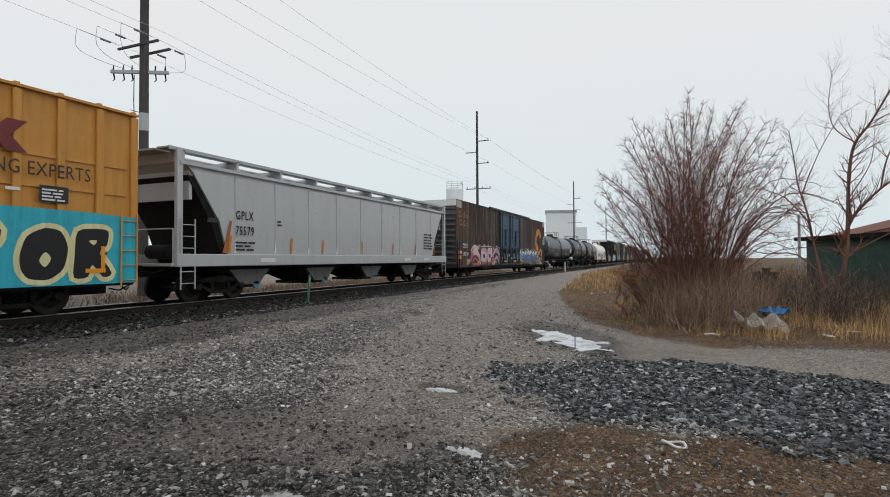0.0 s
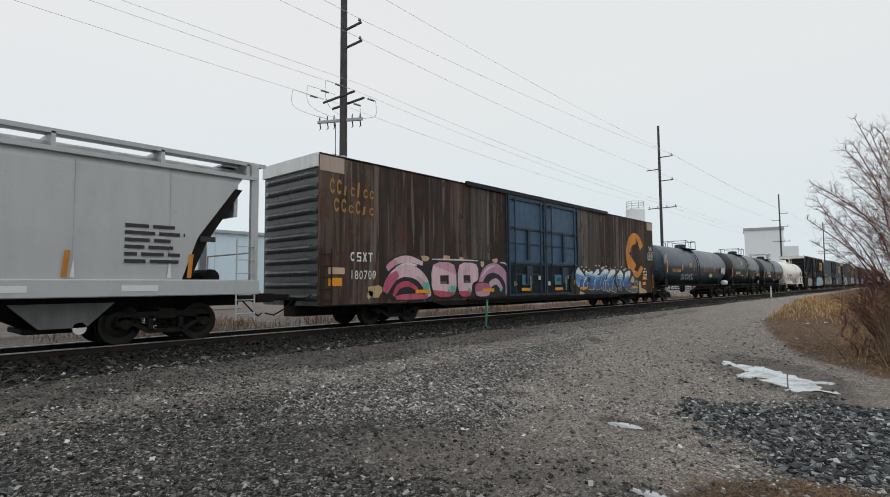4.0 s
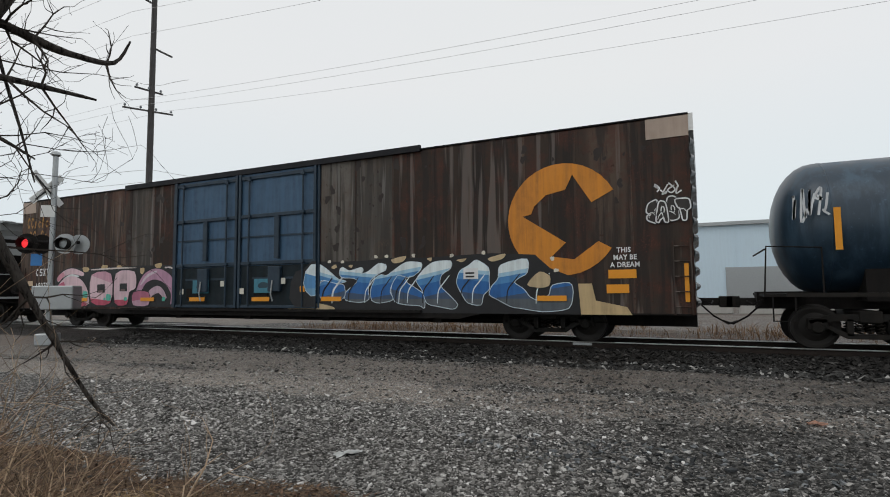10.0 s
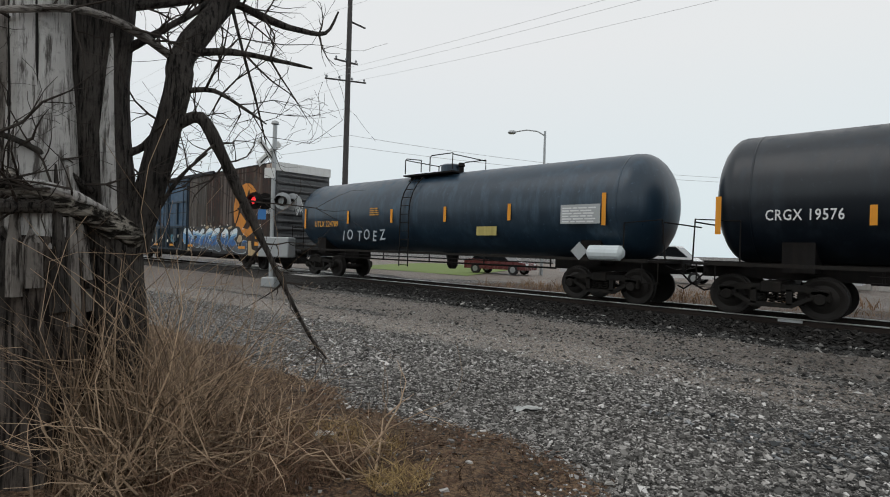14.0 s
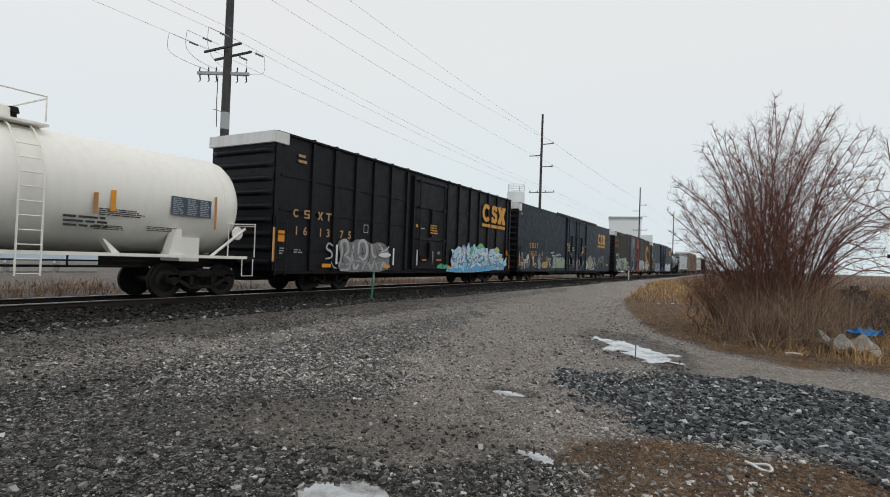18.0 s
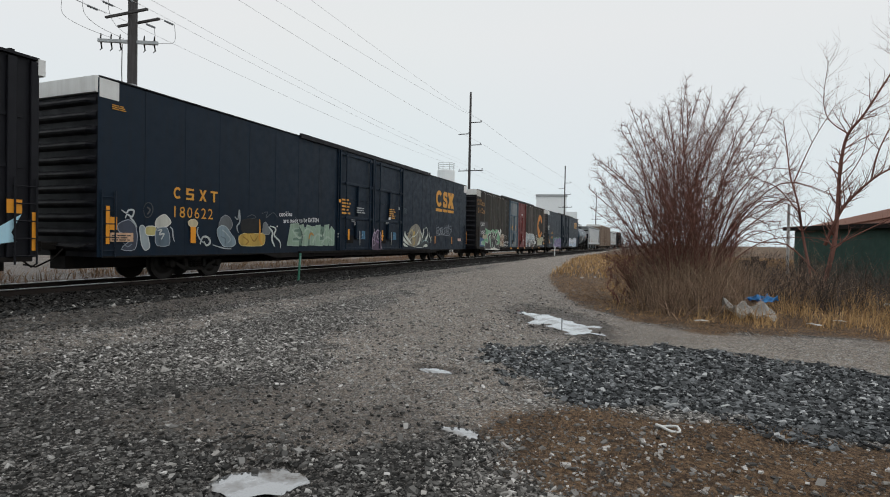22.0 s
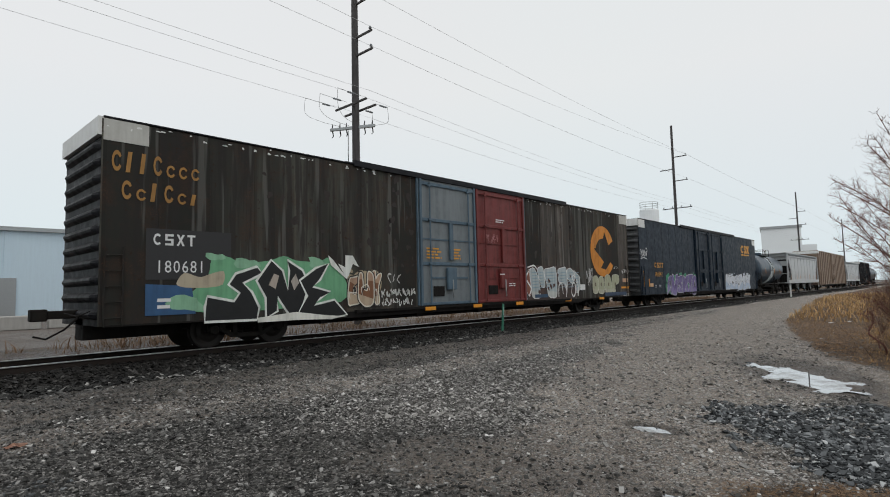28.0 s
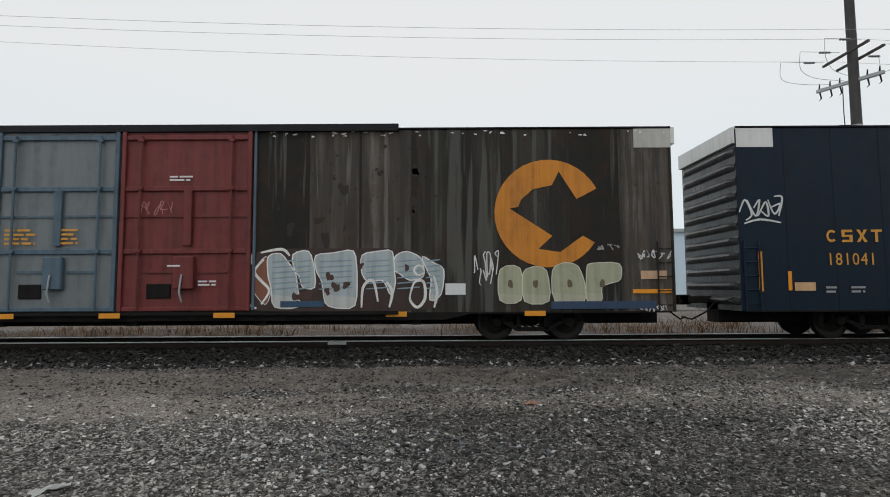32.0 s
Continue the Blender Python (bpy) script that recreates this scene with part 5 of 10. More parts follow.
# ---- tank cars ----
def tank_car(name, u0, u1, material, label, radius=1.5, centre=2.62, marks=(), mark_z=2.75, platform=0.0, trim=None, axle=1.3, head=0.85, reach=1.25, ladder_at=None):
    """u0, u1: the tips of the tank's heads."""
    car, L = rolling(name, u0, u1, label, "tank car")
    trim = trim or M_UNDER
    prof, h = [], head
    for i in range(9):
        a = math.pi / 2 * i / 8
        prof.append((-L + h * (1 - math.cos(a)), radius * math.sin(a)))
    prof = prof + [(-s, r) for s, r in prof[::-1]]
    part("tank", lathe(bmesh.new(), prof, "x", (0, 0, centre), 48), material, car, smooth=True)
    for s in (-1, 1):
        x = s * (L - 0.95)
        part("head_seam", lathe(bmesh.new(), [(x - 0.02, radius + 0.006), (x + 0.02, radius + 0.006)], "x", (0, 0, centre), 48), material, car, smooth=True)
        part("saddle", prism(bmesh.new(), [(s * (L - 2.1), 0.9), (s * (L - 1.5), 0.9), (s * (L - 1.5), 1.55), (s * (L - 2.1), 1.55)], -1.12, 1.12), trim, car)
        part("stub_sill", boxes((min(s * (L - 3.4), s * (L + 0.35)), max(s * (L - 3.4), s * (L + 0.35)), -0.32, 0.32, 0.72, 1.1)), M_UNDER, car)
        part("end_platform", boxes((min(s * (L - 0.55), s * (L + 0.3)), max(s * (L - 0.55), s * (L + 0.3)), -1.35, 1.35, 1.0, 1.06)), M_UNDER, car)
        hr = [(s * (L - 0.75), -1.38, 1.05), (s * (L - 0.75), -1.38, 2.0), (s * (L + 0.22), -1.36, 2.06), (s * (L + 0.28), -1.3, 1.05)]
        part("end_handrail", pipe(hr, 0.02, 6), trim, car)
        part("end_handrail", pipe([(s * (L + 0.25), -1.3, 2.0), (s * (L + 0.25), 1.3, 2.0)], 0.02, 6), trim, car)
        part("stirrup_step", pipe([(s * (L - 0.25), -1.4, 1.0), (s * (L - 0.25), -1.4, 0.5), (s * (L + 0.15), -1.4, 0.5), (s * (L + 0.15), -1.4, 1.0)], 0.018, 5), trim, car)
        truck(car, s * (L - axle))
        coupler(car, s * (L + 0.2), s)
    part("side_bar", boxes((-L + 0.1, L - 0.1, -1.44, -1.38, 1.0, 1.08)), trim if trim is not M_UNDER else M_TRUCK, car)
    part("side_bar", boxes((-L + 0.1, L - 0.1, 1.38, 1.44, 1.0, 1.08)), M_UNDER, car)
    for i in range(5):
        x = -L + 3.2 + (2 * L - 6.4) * i / 4
        part("pipe_hanger", pipe([(x, -0.9, 1.05), (x, -0.9, 0.72)], 0.025, 5), M_UNDER, car)
    part("brake_pipe", pipe([(-L + 3, -0.9, 0.74), (L - 3, -0.9, 0.74)], 0.03, 6), M_UNDER, car)
    part("brake_pipe", pipe([(-L + 3, -1.1, 0.88), (L - 3, -1.1, 0.88)], 0.02, 6), M_UNDER, car)
    part("outlet_valve", lathe(bmesh.new(), [(0.5, 0.12), (0.62, 0.2), (0.8, 0.2), (1.1, 0.28)], "z", (0.3, 0, 0), 12), M_UNDER, car)
    top = centre + radius
    px = platform
    part("top_platform", boxes((px - reach, px + reach, -0.95, 0.95, top - 0.1, top - 0.05)), trim, car)
    part("dome", lathe(bmesh.new(), [(top - 0.08, 0.42), (top + 0.28, 0.42), (top + 0.33, 0.34), (top + 0.36, 0.1)], "z", (px + 0.35, 0, 0), 20), material, car)
    part("safety_valve", lathe(bmesh.new(), [(top, 0.08), (top + 0.2, 0.08), (top + 0.22, 0.13), (top + 0.34, 0.1)], "z", (px + reach - 0.35, -0.1, 0), 10), M_UNDER, car)
    for y in (-0.9, 0.9):
        for sx in (-1, 1):
            a, b = (px - reach + 0.05, px - 0.35) if sx < 0 else (px + 0.1, px + reach - 0.05)
            part("platform_rail", pipe([(a, y, top), (a, y, top + 0.5), (a + 0.08, y, top + 0.56), (b, y, top + 0.44 if sx < 0 else top + 0.56), (b, y, top)], 0.02, 6), trim, car)
    for sx in (0.05 - reach, reach - 0.05):
        part("platform_rail", pipe([(px + sx, -0.9, top + 0.52), (px + sx, 0.9, top + 0.52)], 0.02, 6), trim, car)
    lad = None
    lx = px - 0.66 if ladder_at is None else ladder_at
    for x in (lx, lx + 0.46):
        arc = [(x, -radius * math.cos(a) - 0.12 * math.cos(a), centre + (radius + 0.1) * math.sin(a)) for a in (math.radians(d) for d in range(0, 80, 13))]
        stile = tube(bmesh.new(), [(x, -radius - 0.12, 0.55)] + arc, 0.022, 5)
        lad = part("ladder_stile", stile, trim, lad) if lad else part("ladder", stile, trim, car)
    for i in range(12):
        z = 0.6 + i * 0.3
        ry = -radius - 0.12 if z < centre else -(radius + 0.12) * math.sqrt(max(0.02, 1 - ((z - centre) / (radius + 0.12)) ** 2))
        part("rung", tube(bmesh.new(), [(lx, ry, z), (lx + 0.46, ry, z)], 0.014, 5), trim, lad)
    yy = -(radius + 0.01) * math.sqrt(1 - ((mark_z - centre) / radius) ** 2) - 0.02
    for x in marks:
        tall = 0.85 if abs(x) > L - 1.5 else 0.5
        reflector(car, x - 0.055, mark_z - tall / 2, 0.12, tall, yy)
    return car, L


# ---- covered hopper ----
# Lighter than the bays, for the face that catches the light
M_CHUTE = paint("lit_chute_grey", (0.15, 0.155, 0.155), (0.05, 0.048, 0.045), 0.6, 0.7)


def covered_hopper(name, u0, u1, label, bays=4, material=None):
    car, L = rolling(name, u0, u1, label, "hopper car")
    material = material or M_HOPPER
    top = 4.32
    B = L - 0.55
    rows = [(-1.5, 1.1), (-1.52, 2.4), (-1.5, 3.8), (-1.42, 4.1), (-0.85, top), (0.85, top), (1.42, 4.1), (1.5, 3.8), (1.52, 2.4), (1.5, 1.1)]
    bm = bmesh.new()
    # sloping ends: the body is longest along its roof
    cut = {1.1: B - 1.6, 2.4: B - 1.15, 3.8: B - 0.15, 4.1: B + 0.1, top: B + 0.1}
    a, b = [[bm.verts.new((s * cut[z], y, z)) for y, z in rows] for s in (-1, 1)]
    for i in range(len(rows)):
        bm.faces.new((a[i], a[(i + 1) % len(rows)], b[(i + 1) % len(rows)], b[i]))
    for r in (a, b):
        for i in range(4):
            bm.faces.new((r[i], r[i + 1], r[-i - 2], r[-i - 1]))
    bmesh.ops.recalc_face_normals(bm, faces=bm.faces)
    part("body", bm, material, car)
    for s in (-1, 1):
        x = s * (L - 0.23)
        part("corner_post", boxes((x - 0.1, x + 0.1, -1.53, -1.4, 1.0, 4.42), bevel=0.01), material, car)
        part("corner_post", boxes((x - 0.1, x + 0.1, 1.4, 1.53, 1.0, 4.42), bevel=0.01), material, car)
        # Black stands for the shade inside the open end
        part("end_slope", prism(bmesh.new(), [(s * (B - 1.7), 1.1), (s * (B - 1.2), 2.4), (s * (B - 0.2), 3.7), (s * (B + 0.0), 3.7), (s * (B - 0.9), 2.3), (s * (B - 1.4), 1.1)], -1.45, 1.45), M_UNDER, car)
        part("end_panel", boxes((min(s * (B - 0.2), s * (B - 0.1)), max(s * (B - 0.2), s * (B - 0.1)), -1.4, 1.4, 3.0, 4.1)), material, car)
        ladder(car, min(x, x - s * 0.5), max(x, x - s * 0.5), -1.56, 0.35, 2.4, 6, material)
        part("end_platform", boxes((min(s * (B - 1.2), s * L), max(s * (B - 1.2), s * L), -1.45, 1.45, 1.02, 1.1)), material, car)
        part("end_rail", pipe([(s * (L - 0.1), -1.4, 1.1), (s * (L - 0.1), -1.4, 2.1), (s * (L - 0.1), 1.4, 2.1), (s * (L - 0.1), 1.4, 1.1)], 0.022, 6), material, car)
        part("end_roof", boxes((min(s * (B - 0.3), s * (L + 0.15)), max(s * (B - 0.3), s * (L + 0.15)), -0.9, 0.9, top + 0.05, top + 0.1)), M_STEEL, car)
        part("brake_reservoir", lathe(bmesh.new(), [(-0.5, 0.1), (-0.45, 0.22), (0.45, 0.22), (0.5, 0.1)], "y", (s * (B - 0.3), 0, 1.45), 14), M_UNDER, car)
        truck(car, s * (L - 2.2))
        coupler(car, s * L, s)
    part("side_sill", boxes((-L + 0.1, L - 0.1, -1.58, -1.44, 1.0, 1.38), bevel=0.02), material, car)
    part("side_sill", boxes((-L + 0.1, L - 0.1, 1.44, 1.58, 1.0, 1.38)), material, car)
    part("top_chord", boxes((-L + 0.2, L - 0.2, -1.56, -1.47, 3.98, 4.08)), material, car)
    part("centre_sill", boxes((-L, L, -0.28, 0.28, 0.7, 1.05)), M_UNDER, car)
    for y in (-1.2, 1.2):
        part("roof_walk", boxes((-L - 0.1, L + 0.1, y - 0.24, y + 0.24, 4.4, 4.45)), M_STEEL, car)
        part("walk_edge", boxes((-L - 0.1, L + 0.1, y - 0.26, y - 0.24, 4.36, 4.46)), M_STEEL, car)
    for i in range(10):
        x = -L + 0.4 + (2 * L - 0.8) * i / 9
        part("walk_bracket", boxes((x - 0.04, x + 0.04, -1.46, 1.46, 4.08, 4.4)), material, car)
    for i in range(9):
        x = -7.6 + 1.9 * i
        part("weld_seam", boxes((x - 0.008, x + 0.008, -1.534, -1.5, 1.45, 3.9)), material, car)
        part("drip_stain", plate(bmesh.new(), [(x - 0.05, 1.42), (x + 0.04, 1.42), (x + 0.01, 1.42 + random.uniform(0.3, 0.6))], -1.5355, 0.0006), M_WHITE, car)
    part("hatch_cover", boxes((-B + 0.3, B - 0.3, -0.3, 0.3, top, top + 0.12), bevel=0.02), material, car)
    for i in range(bays):
        w = 4.05
        c = -0.4 + w * (i - (bays - 1) / 2)
        bm = bmesh.new()
        lo, hi = [[bm.verts.new((c + dx, dy, z)) for dx, dy in ((-hx, -hy), (hx, -hy), (hx, hy), (-hx, hy))] for hx, hy, z in ((0.5, 0.45, 0.34), (w / 2 - 0.1, 1.4, 1.1))]
        for j in range(4):
            bm.faces.new((lo[j], lo[(j + 1) % 4], hi[(j + 1) % 4], hi[j]))
        bm.faces.new(lo[::-1])
        # Bay sheets painted black as their shaded side
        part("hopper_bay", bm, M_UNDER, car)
        part("outlet_chute", prism(bmesh.new(), [(c - 0.42, 0.36), (c + 0.42, 0.36), (c + 1.1, 1.02), (c - 1.1, 1.02)], -1.12, -0.98), M_CHUTE, car, "grey outlet chute, lit face of the bay")
        part("outlet_gate", boxes((c - 0.6, c + 0.6, -0.75, 0.75, 0.24, 0.36), bevel=0.02), M_TRUCK, car)
        part("gate_wheel", lathe(bmesh.new(), [(-1.12, 0.13), (-1.06, 0.13)], "y", (c + 0.3, 0, 0.34), 12), spray((0.10, 0.28, 0.42)) if i < 3 else M_LETTER, car, "painted gate capstan")
    for x in (-7.9, -4.9, -2.95, 0.02, 2.96, 5.5, 8.0):
        bm = plate(bmesh.new(), [(x, 1.42), (x + 0.1, 1.42), (x + 0.15, 1.98), (x + 0.05, 1.98)], -1.535)
        part("rust_mark", bm, M_LOGO, car)
    return car, L



SIDE = -1.516

car, L = boxcar("boxcar", -8.6, 10.0, M_ORANGE, "ochre yellow boxcar with turquoise sprayed lettering", 5.05, 20, False, (2.85, 3.55))
part("emblem_shape", plate(bmesh.new(), [(5.55, 3.55), (5.95, 3.55), (6.62, 4.25), (6.22, 4.25)], SIDE - 0.03), M_DOORRED, car)
part("emblem_shape", plate(bmesh.new(), [(6.22, 3.55), (6.62, 3.55), (5.95, 4.25), (5.55, 4.25)], SIDE - 0.034), M_DOORRED, car)
lettering("slogan", "NG EXPERTS", 0.44, M_LETTERDARK, car, 5.95, SIDE - 0.03, 3.1, 1.05, 0.8)
part("turquoise_ground", plate(bmesh.new(), [(-2.0, 0.62), (9.25, 0.62), (9.25, 2.3), (8.0, 2.36), (4.0, 2.4), (-2.0, 2.3)], -1.545), spray((0.03, 0.40, 0.52)), car, "turquoise sprayed ground coat")
for k, pts in enumerate(([(5.1, 0.75), (5.15, 1.95), (6.15, 1.98), (6.1, 1.55), (5.6, 1.5), (5.95, 1.3), (5.85, 1.0), (5.55, 1.05), (5.5, 0.75)],
                         [(6.47, 1.3), (6.6, 1.75), (6.98, 1.95), (7.35, 1.9), (7.52, 1.5), (7.42, 1.0), (7.1, 0.75), (6.65, 0.78), (6.5, 1.0)],
                         [(7.68, 1.94), (8.2, 1.98), (8.5, 1.95), (8.45, 1.55), (8.2, 1.4), (8.62, 0.85), (8.35, 0.75), (8.05, 1.15), (8.0, 0.78), (7.6, 0.75), (7.65, 1.3)])):
    form = sprayed(car, pts, -1.552 - 0.002 * k, (0.010, 0.010, 0.012), (0.70, 0.66, 0.36), 0.12, name="sprayed_letter")
    hole = ([(5.6, 1.62), (5.8, 1.68), (5.8, 1.6)], [(6.85, 1.2), (7.0, 1.42), (7.15, 1.25), (7.0, 1.02)], [(7.95, 1.68), (8.2, 1.7), (8.12, 1.55)])[k]
    part("letter_eye", plate(bmesh.new(), rounded(hole, 2), -1.5565 - 0.002 * k, 0.0006), spray((0.70, 0.66, 0.36)), form)
reflector(car, 8.28, 1.0, 0.1, 0.55, -1.57), reflector(car, 7.9, 0.9, 0.5, 0.1, -1.57)
part("notice_board", plate(bmesh.new(), [(6.87, 2.52), (7.5, 2.52), (7.5, 2.9), (6.87, 2.9)], -1.55), M_LETTERDARK, car)
bars(car, 6.92, 2.56, 0.52, 0.3, M_LETTER, -1.556, 4)
bars(car, 6.2, 2.72, 0.35, 0.14, M_LETTER, -1.55, 1)

hop, L = covered_hopper("covered_hopper", 11.1, 31.0, "light grey covered hopper car with streaked sides")
lettering("reporting_mark", "GPLX", 0.40, M_LETTERDARK, hop, -7.6, -1.54, 2.52, 1.15, 0.75, 0.006)
lettering("car_number", "75579", 0.40, M_LETTERDARK, hop, -7.6, -1.54, 2.02, 1.15, 0.75, 0.006)
bars(hop, -7.6, 1.5, 0.9, 0.35, M_LETTERDARK, -1.535, 3), bars(hop, -8.75, 2.35, 0.45, 0.28, M_LETTERDARK, -1.545, 1, "notice_board")
bars(hop, -5.6, 2.4, 0.3, 0.25, M_LETTERDARK, -1.535, 2), bars(hop, 6.65, 1.75, 1.3, 0.95, M_LETTERDARK, -1.535, 6), bars(hop, 8.3, 2.3, 0.5, 0.25, M_LETTERDARK, -1.535, 1)
for x in (-6.5, 4.2, 6.6):
    reflector(hop, x, 1.12, 0.75, 0.13, -1.585, M_LETTER, "white_notice")
part("rust_streak", plate(bmesh.new(), [(-8.15, 1.42), (-7.95, 1.42), (-7.75, 2.45), (-7.85, 2.45)], -1.54), spray((0.36, 0.12, 0.03)), hop)

M_TANPLATE = paint("tan_plate", (0.42, 0.33, 0.27), (0.2, 0.15, 0.12), 0.5)
# Weathered steel, greyer than the black ends for ribs that catch light
ch_end = paint("weathered_lit_end_steel", (0.075, 0.078, 0.082), (0.015, 0.014, 0.013), 0.9, 0.35, 2.0, spec=0.6)
ch1, L = hi_cube("boxcar", 32.8, 58.65, M_BROWN, (M_DOORBLUE, M_DOORBLUE), "rusty brown high-cube boxcar with blue doors and sprayed lettering", M_TANPLATE, True, faded=((True, 0), (True, 1), (False, 6)), rims=(M_DOORSOOT, M_DOORSOOT), end_paint=ch_end)
emblem_ring(ch1, 10.05, 2.9, 1.37)
rust_spots(ch1, 84, 30, 2.9, 6.5, 2.3, 4.9), rust_spots(ch1, 85, 22, -8.0, -3.7, 2.4, 4.9), rust_spots(ch1, 86, 12, 9.0, 12.6, 2.3, 4.9)
letter_blocks(ch1, -12.6, -10.8, 3.95, 0.46, 7, M_OLDGOLD, seed=3), letter_blocks(ch1, -12.45, -10.8, 3.42, 0.42, 6, M_OLDGOLD, seed=4)
mark_shapes(ch1, (-11.78, -11.53, -11.3, -11.07), 0.17, 1.95, 0.29, M_LETTER)
lettering("car_number", "180709", 0.40, M_LETTER, ch1, -11.8, SIDE, 1.4, 1.15, 0.78)
reflector(ch1, -12.6, 1.2, 0.5, 0.24, SIDE), reflector(ch1, -12.6, 1.55, 0.6, 0.2, SIDE, spray((0.55, 0.40, 0.27)), "notice_plate")
# the pink piece: sweeping arches, two pale slabs with dark holes, one more arch
PINK, ROSE, PALE_PINK, SOOT = (0.58, 0.25, 0.31), (0.46, 0.07, 0.12), (0.66, 0.47, 0.52), (0.012, 0.012, 0.014)
part("graffiti_ground", plate(bmesh.new(), [(-10.5, 1.29), (-10.45, 1.75), (-10.09, 2.11), (-9.5, 2.26), (-8.89, 2.21), (-8.23, 2.2), (-5.4, 2.2), (-3.58, 2.18), (-3.18, 1.49), (-3.45, 0.72), (-10.05, 0.7), (-10.46, 0.9)], SIDE), spray(SOOT), ch1)
for k, (pts, w, colour) in enumerate((
        ([(-10.28, 1.72), (-9.87, 2.0), (-9.28, 2.09), (-8.6, 1.95)], 0.24, PALE_PINK), ([(-10.3, 1.75), (-10.1, 1.88), (-9.85, 2.0)], 0.22, PINK), ([(-9.9, 1.78), (-9.4, 1.93), (-8.9, 1.88)], 0.09, (0.62, 0.66, 0.66)),
        ([(-10.36, 1.0), (-10.07, 1.45), (-9.57, 1.68), (-8.96, 1.62), (-8.5, 1.3), (-8.3, 0.8)], 0.42, PALE_PINK), ([(-10.38, 0.98), (-10.15, 1.35), (-9.8, 1.6)], 0.36, (0.46, 0.10, 0.17)), ([(-8.9, 1.5), (-8.55, 1.2), (-8.4, 0.85)], 0.2, (0.50, 0.34, 0.40)),
        ([(-10.0, 0.85), (-9.78, 1.15), (-9.33, 1.25), (-8.86, 1.05)], 0.2, ROSE), ([(-9.9, 0.8), (-9.2, 0.82), (-8.35, 0.8)], 0.2, (0.50, 0.10, 0.16)),
        ([(-5.4, 1.2), (-5.05, 1.7), (-4.46, 1.88), (-3.84, 1.68), (-3.51, 1.25), (-3.55, 0.8)], 0.4, (0.46, 0.25, 0.36)), ([(-5.25, 1.5), (-4.9, 1.82), (-4.4, 1.98)], 0.1, (0.60, 0.50, 0.56)),
        ([(-4.95, 0.8), (-4.7, 1.2), (-4.25, 1.32), (-3.9, 1.0)], 0.26, (0.50, 0.35, 0.42)), ([(-8.15, 2.12), (-6.9, 2.14), (-5.5, 2.14)], 0.06, (0.62, 0.55, 0.52)), ([(-4.0, 2.1), (-3.6, 2.05), (-3.45, 1.6)], 0.06, (0.62, 0.55, 0.52)))):
    brushed(ch1, pts, w, colour, SIDE - 0.006 - 0.0008 * k)
for k, pts in enumerate(([(-8.2, 2.02), (-6.83, 2.05), (-6.8, 0.76), (-8.15, 0.78)], [(-6.74, 2.05), (-5.52, 2.05), (-5.46, 1.38), (-5.88, 1.28), (-5.92, 0.76), (-6.72, 0.76)], [(-5.7, 1.28), (-4.75, 1.28), (-4.72, 0.74), (-5.68, 0.74)])):
    sprayed(ch1, pts, SIDE - 0.018, PALE_PINK if k < 2 else (0.40, 0.12, 0.2), SOOT, 0.03, ((0.98, 0.08 - 0.1 * k, ROSE if k < 2 else (0.5, 0.3, 0.38)),), ((1.75, 0.25, (0.56, 0.30, 0.38)),) if k == 0 else ())
for pts in ([(-7.72, 1.55), (-7.26, 1.56), (-7.25, 1.24), (-7.71, 1.24)], [(-6.4, 1.57), (-5.99, 1.57), (-5.98, 1.28), (-6.4, 1.28)]):
    part("graffiti_hole", plate(bmesh.new(), pts, SIDE - 0.0225, 0.0005), spray(SOOT), ch1)
    part("graffiti_patch", plate(bmesh.new(), [(a * 0.6 + pts[0][0] * 0.4 + 0.06, b * 0.3 + pts[2][1] * 0.7) for a, b in pts], SIDE - 0.0235, 0.0005), spray((0.16, 0.10, 0.10)), ch1)
rng = random.Random(8)
for x, z, w, h in ((-10.79, 1.02, 0.62, 0.5), (-8.48, 2.14, 0.5, 0.2), (-7.36, 2.2, 0.44, 0.2), (-6.48, 2.19, 0.34, 0.14), (-4.34, 2.18, 0.38, 0.22), (-5.2, 2.02, 0.24, 0.3), (-3.3, 1.7, 0.22, 0.4), (-11.0, 0.92, 0.26, 0.3), (-3.4, 0.85, 0.4, 0.3), (-10.85, 1.5, 0.18, 0.14)):
    part("graffiti_bubble", plate(bmesh.new(), blob(rng, x, z, w, h, 0.22, 12), SIDE - 0.003), spray((0.52, 0.38, 0.2)), ch1)
for x, z, w in ((-8.44, 1.18, 0.36), (-7.03, 1.06, 0.34), (-7.25, 1.0, 0.14), (-6.05, 1.0, 0.2), (-4.0, 1.0, 0.2)):
    part("graffiti_dot", plate(bmesh.new(), blob(rng, x, z, w, w * 0.85, 0.08, 14), SIDE - 0.0245), spray((0.10, 0.46, 0.36)), ch1)
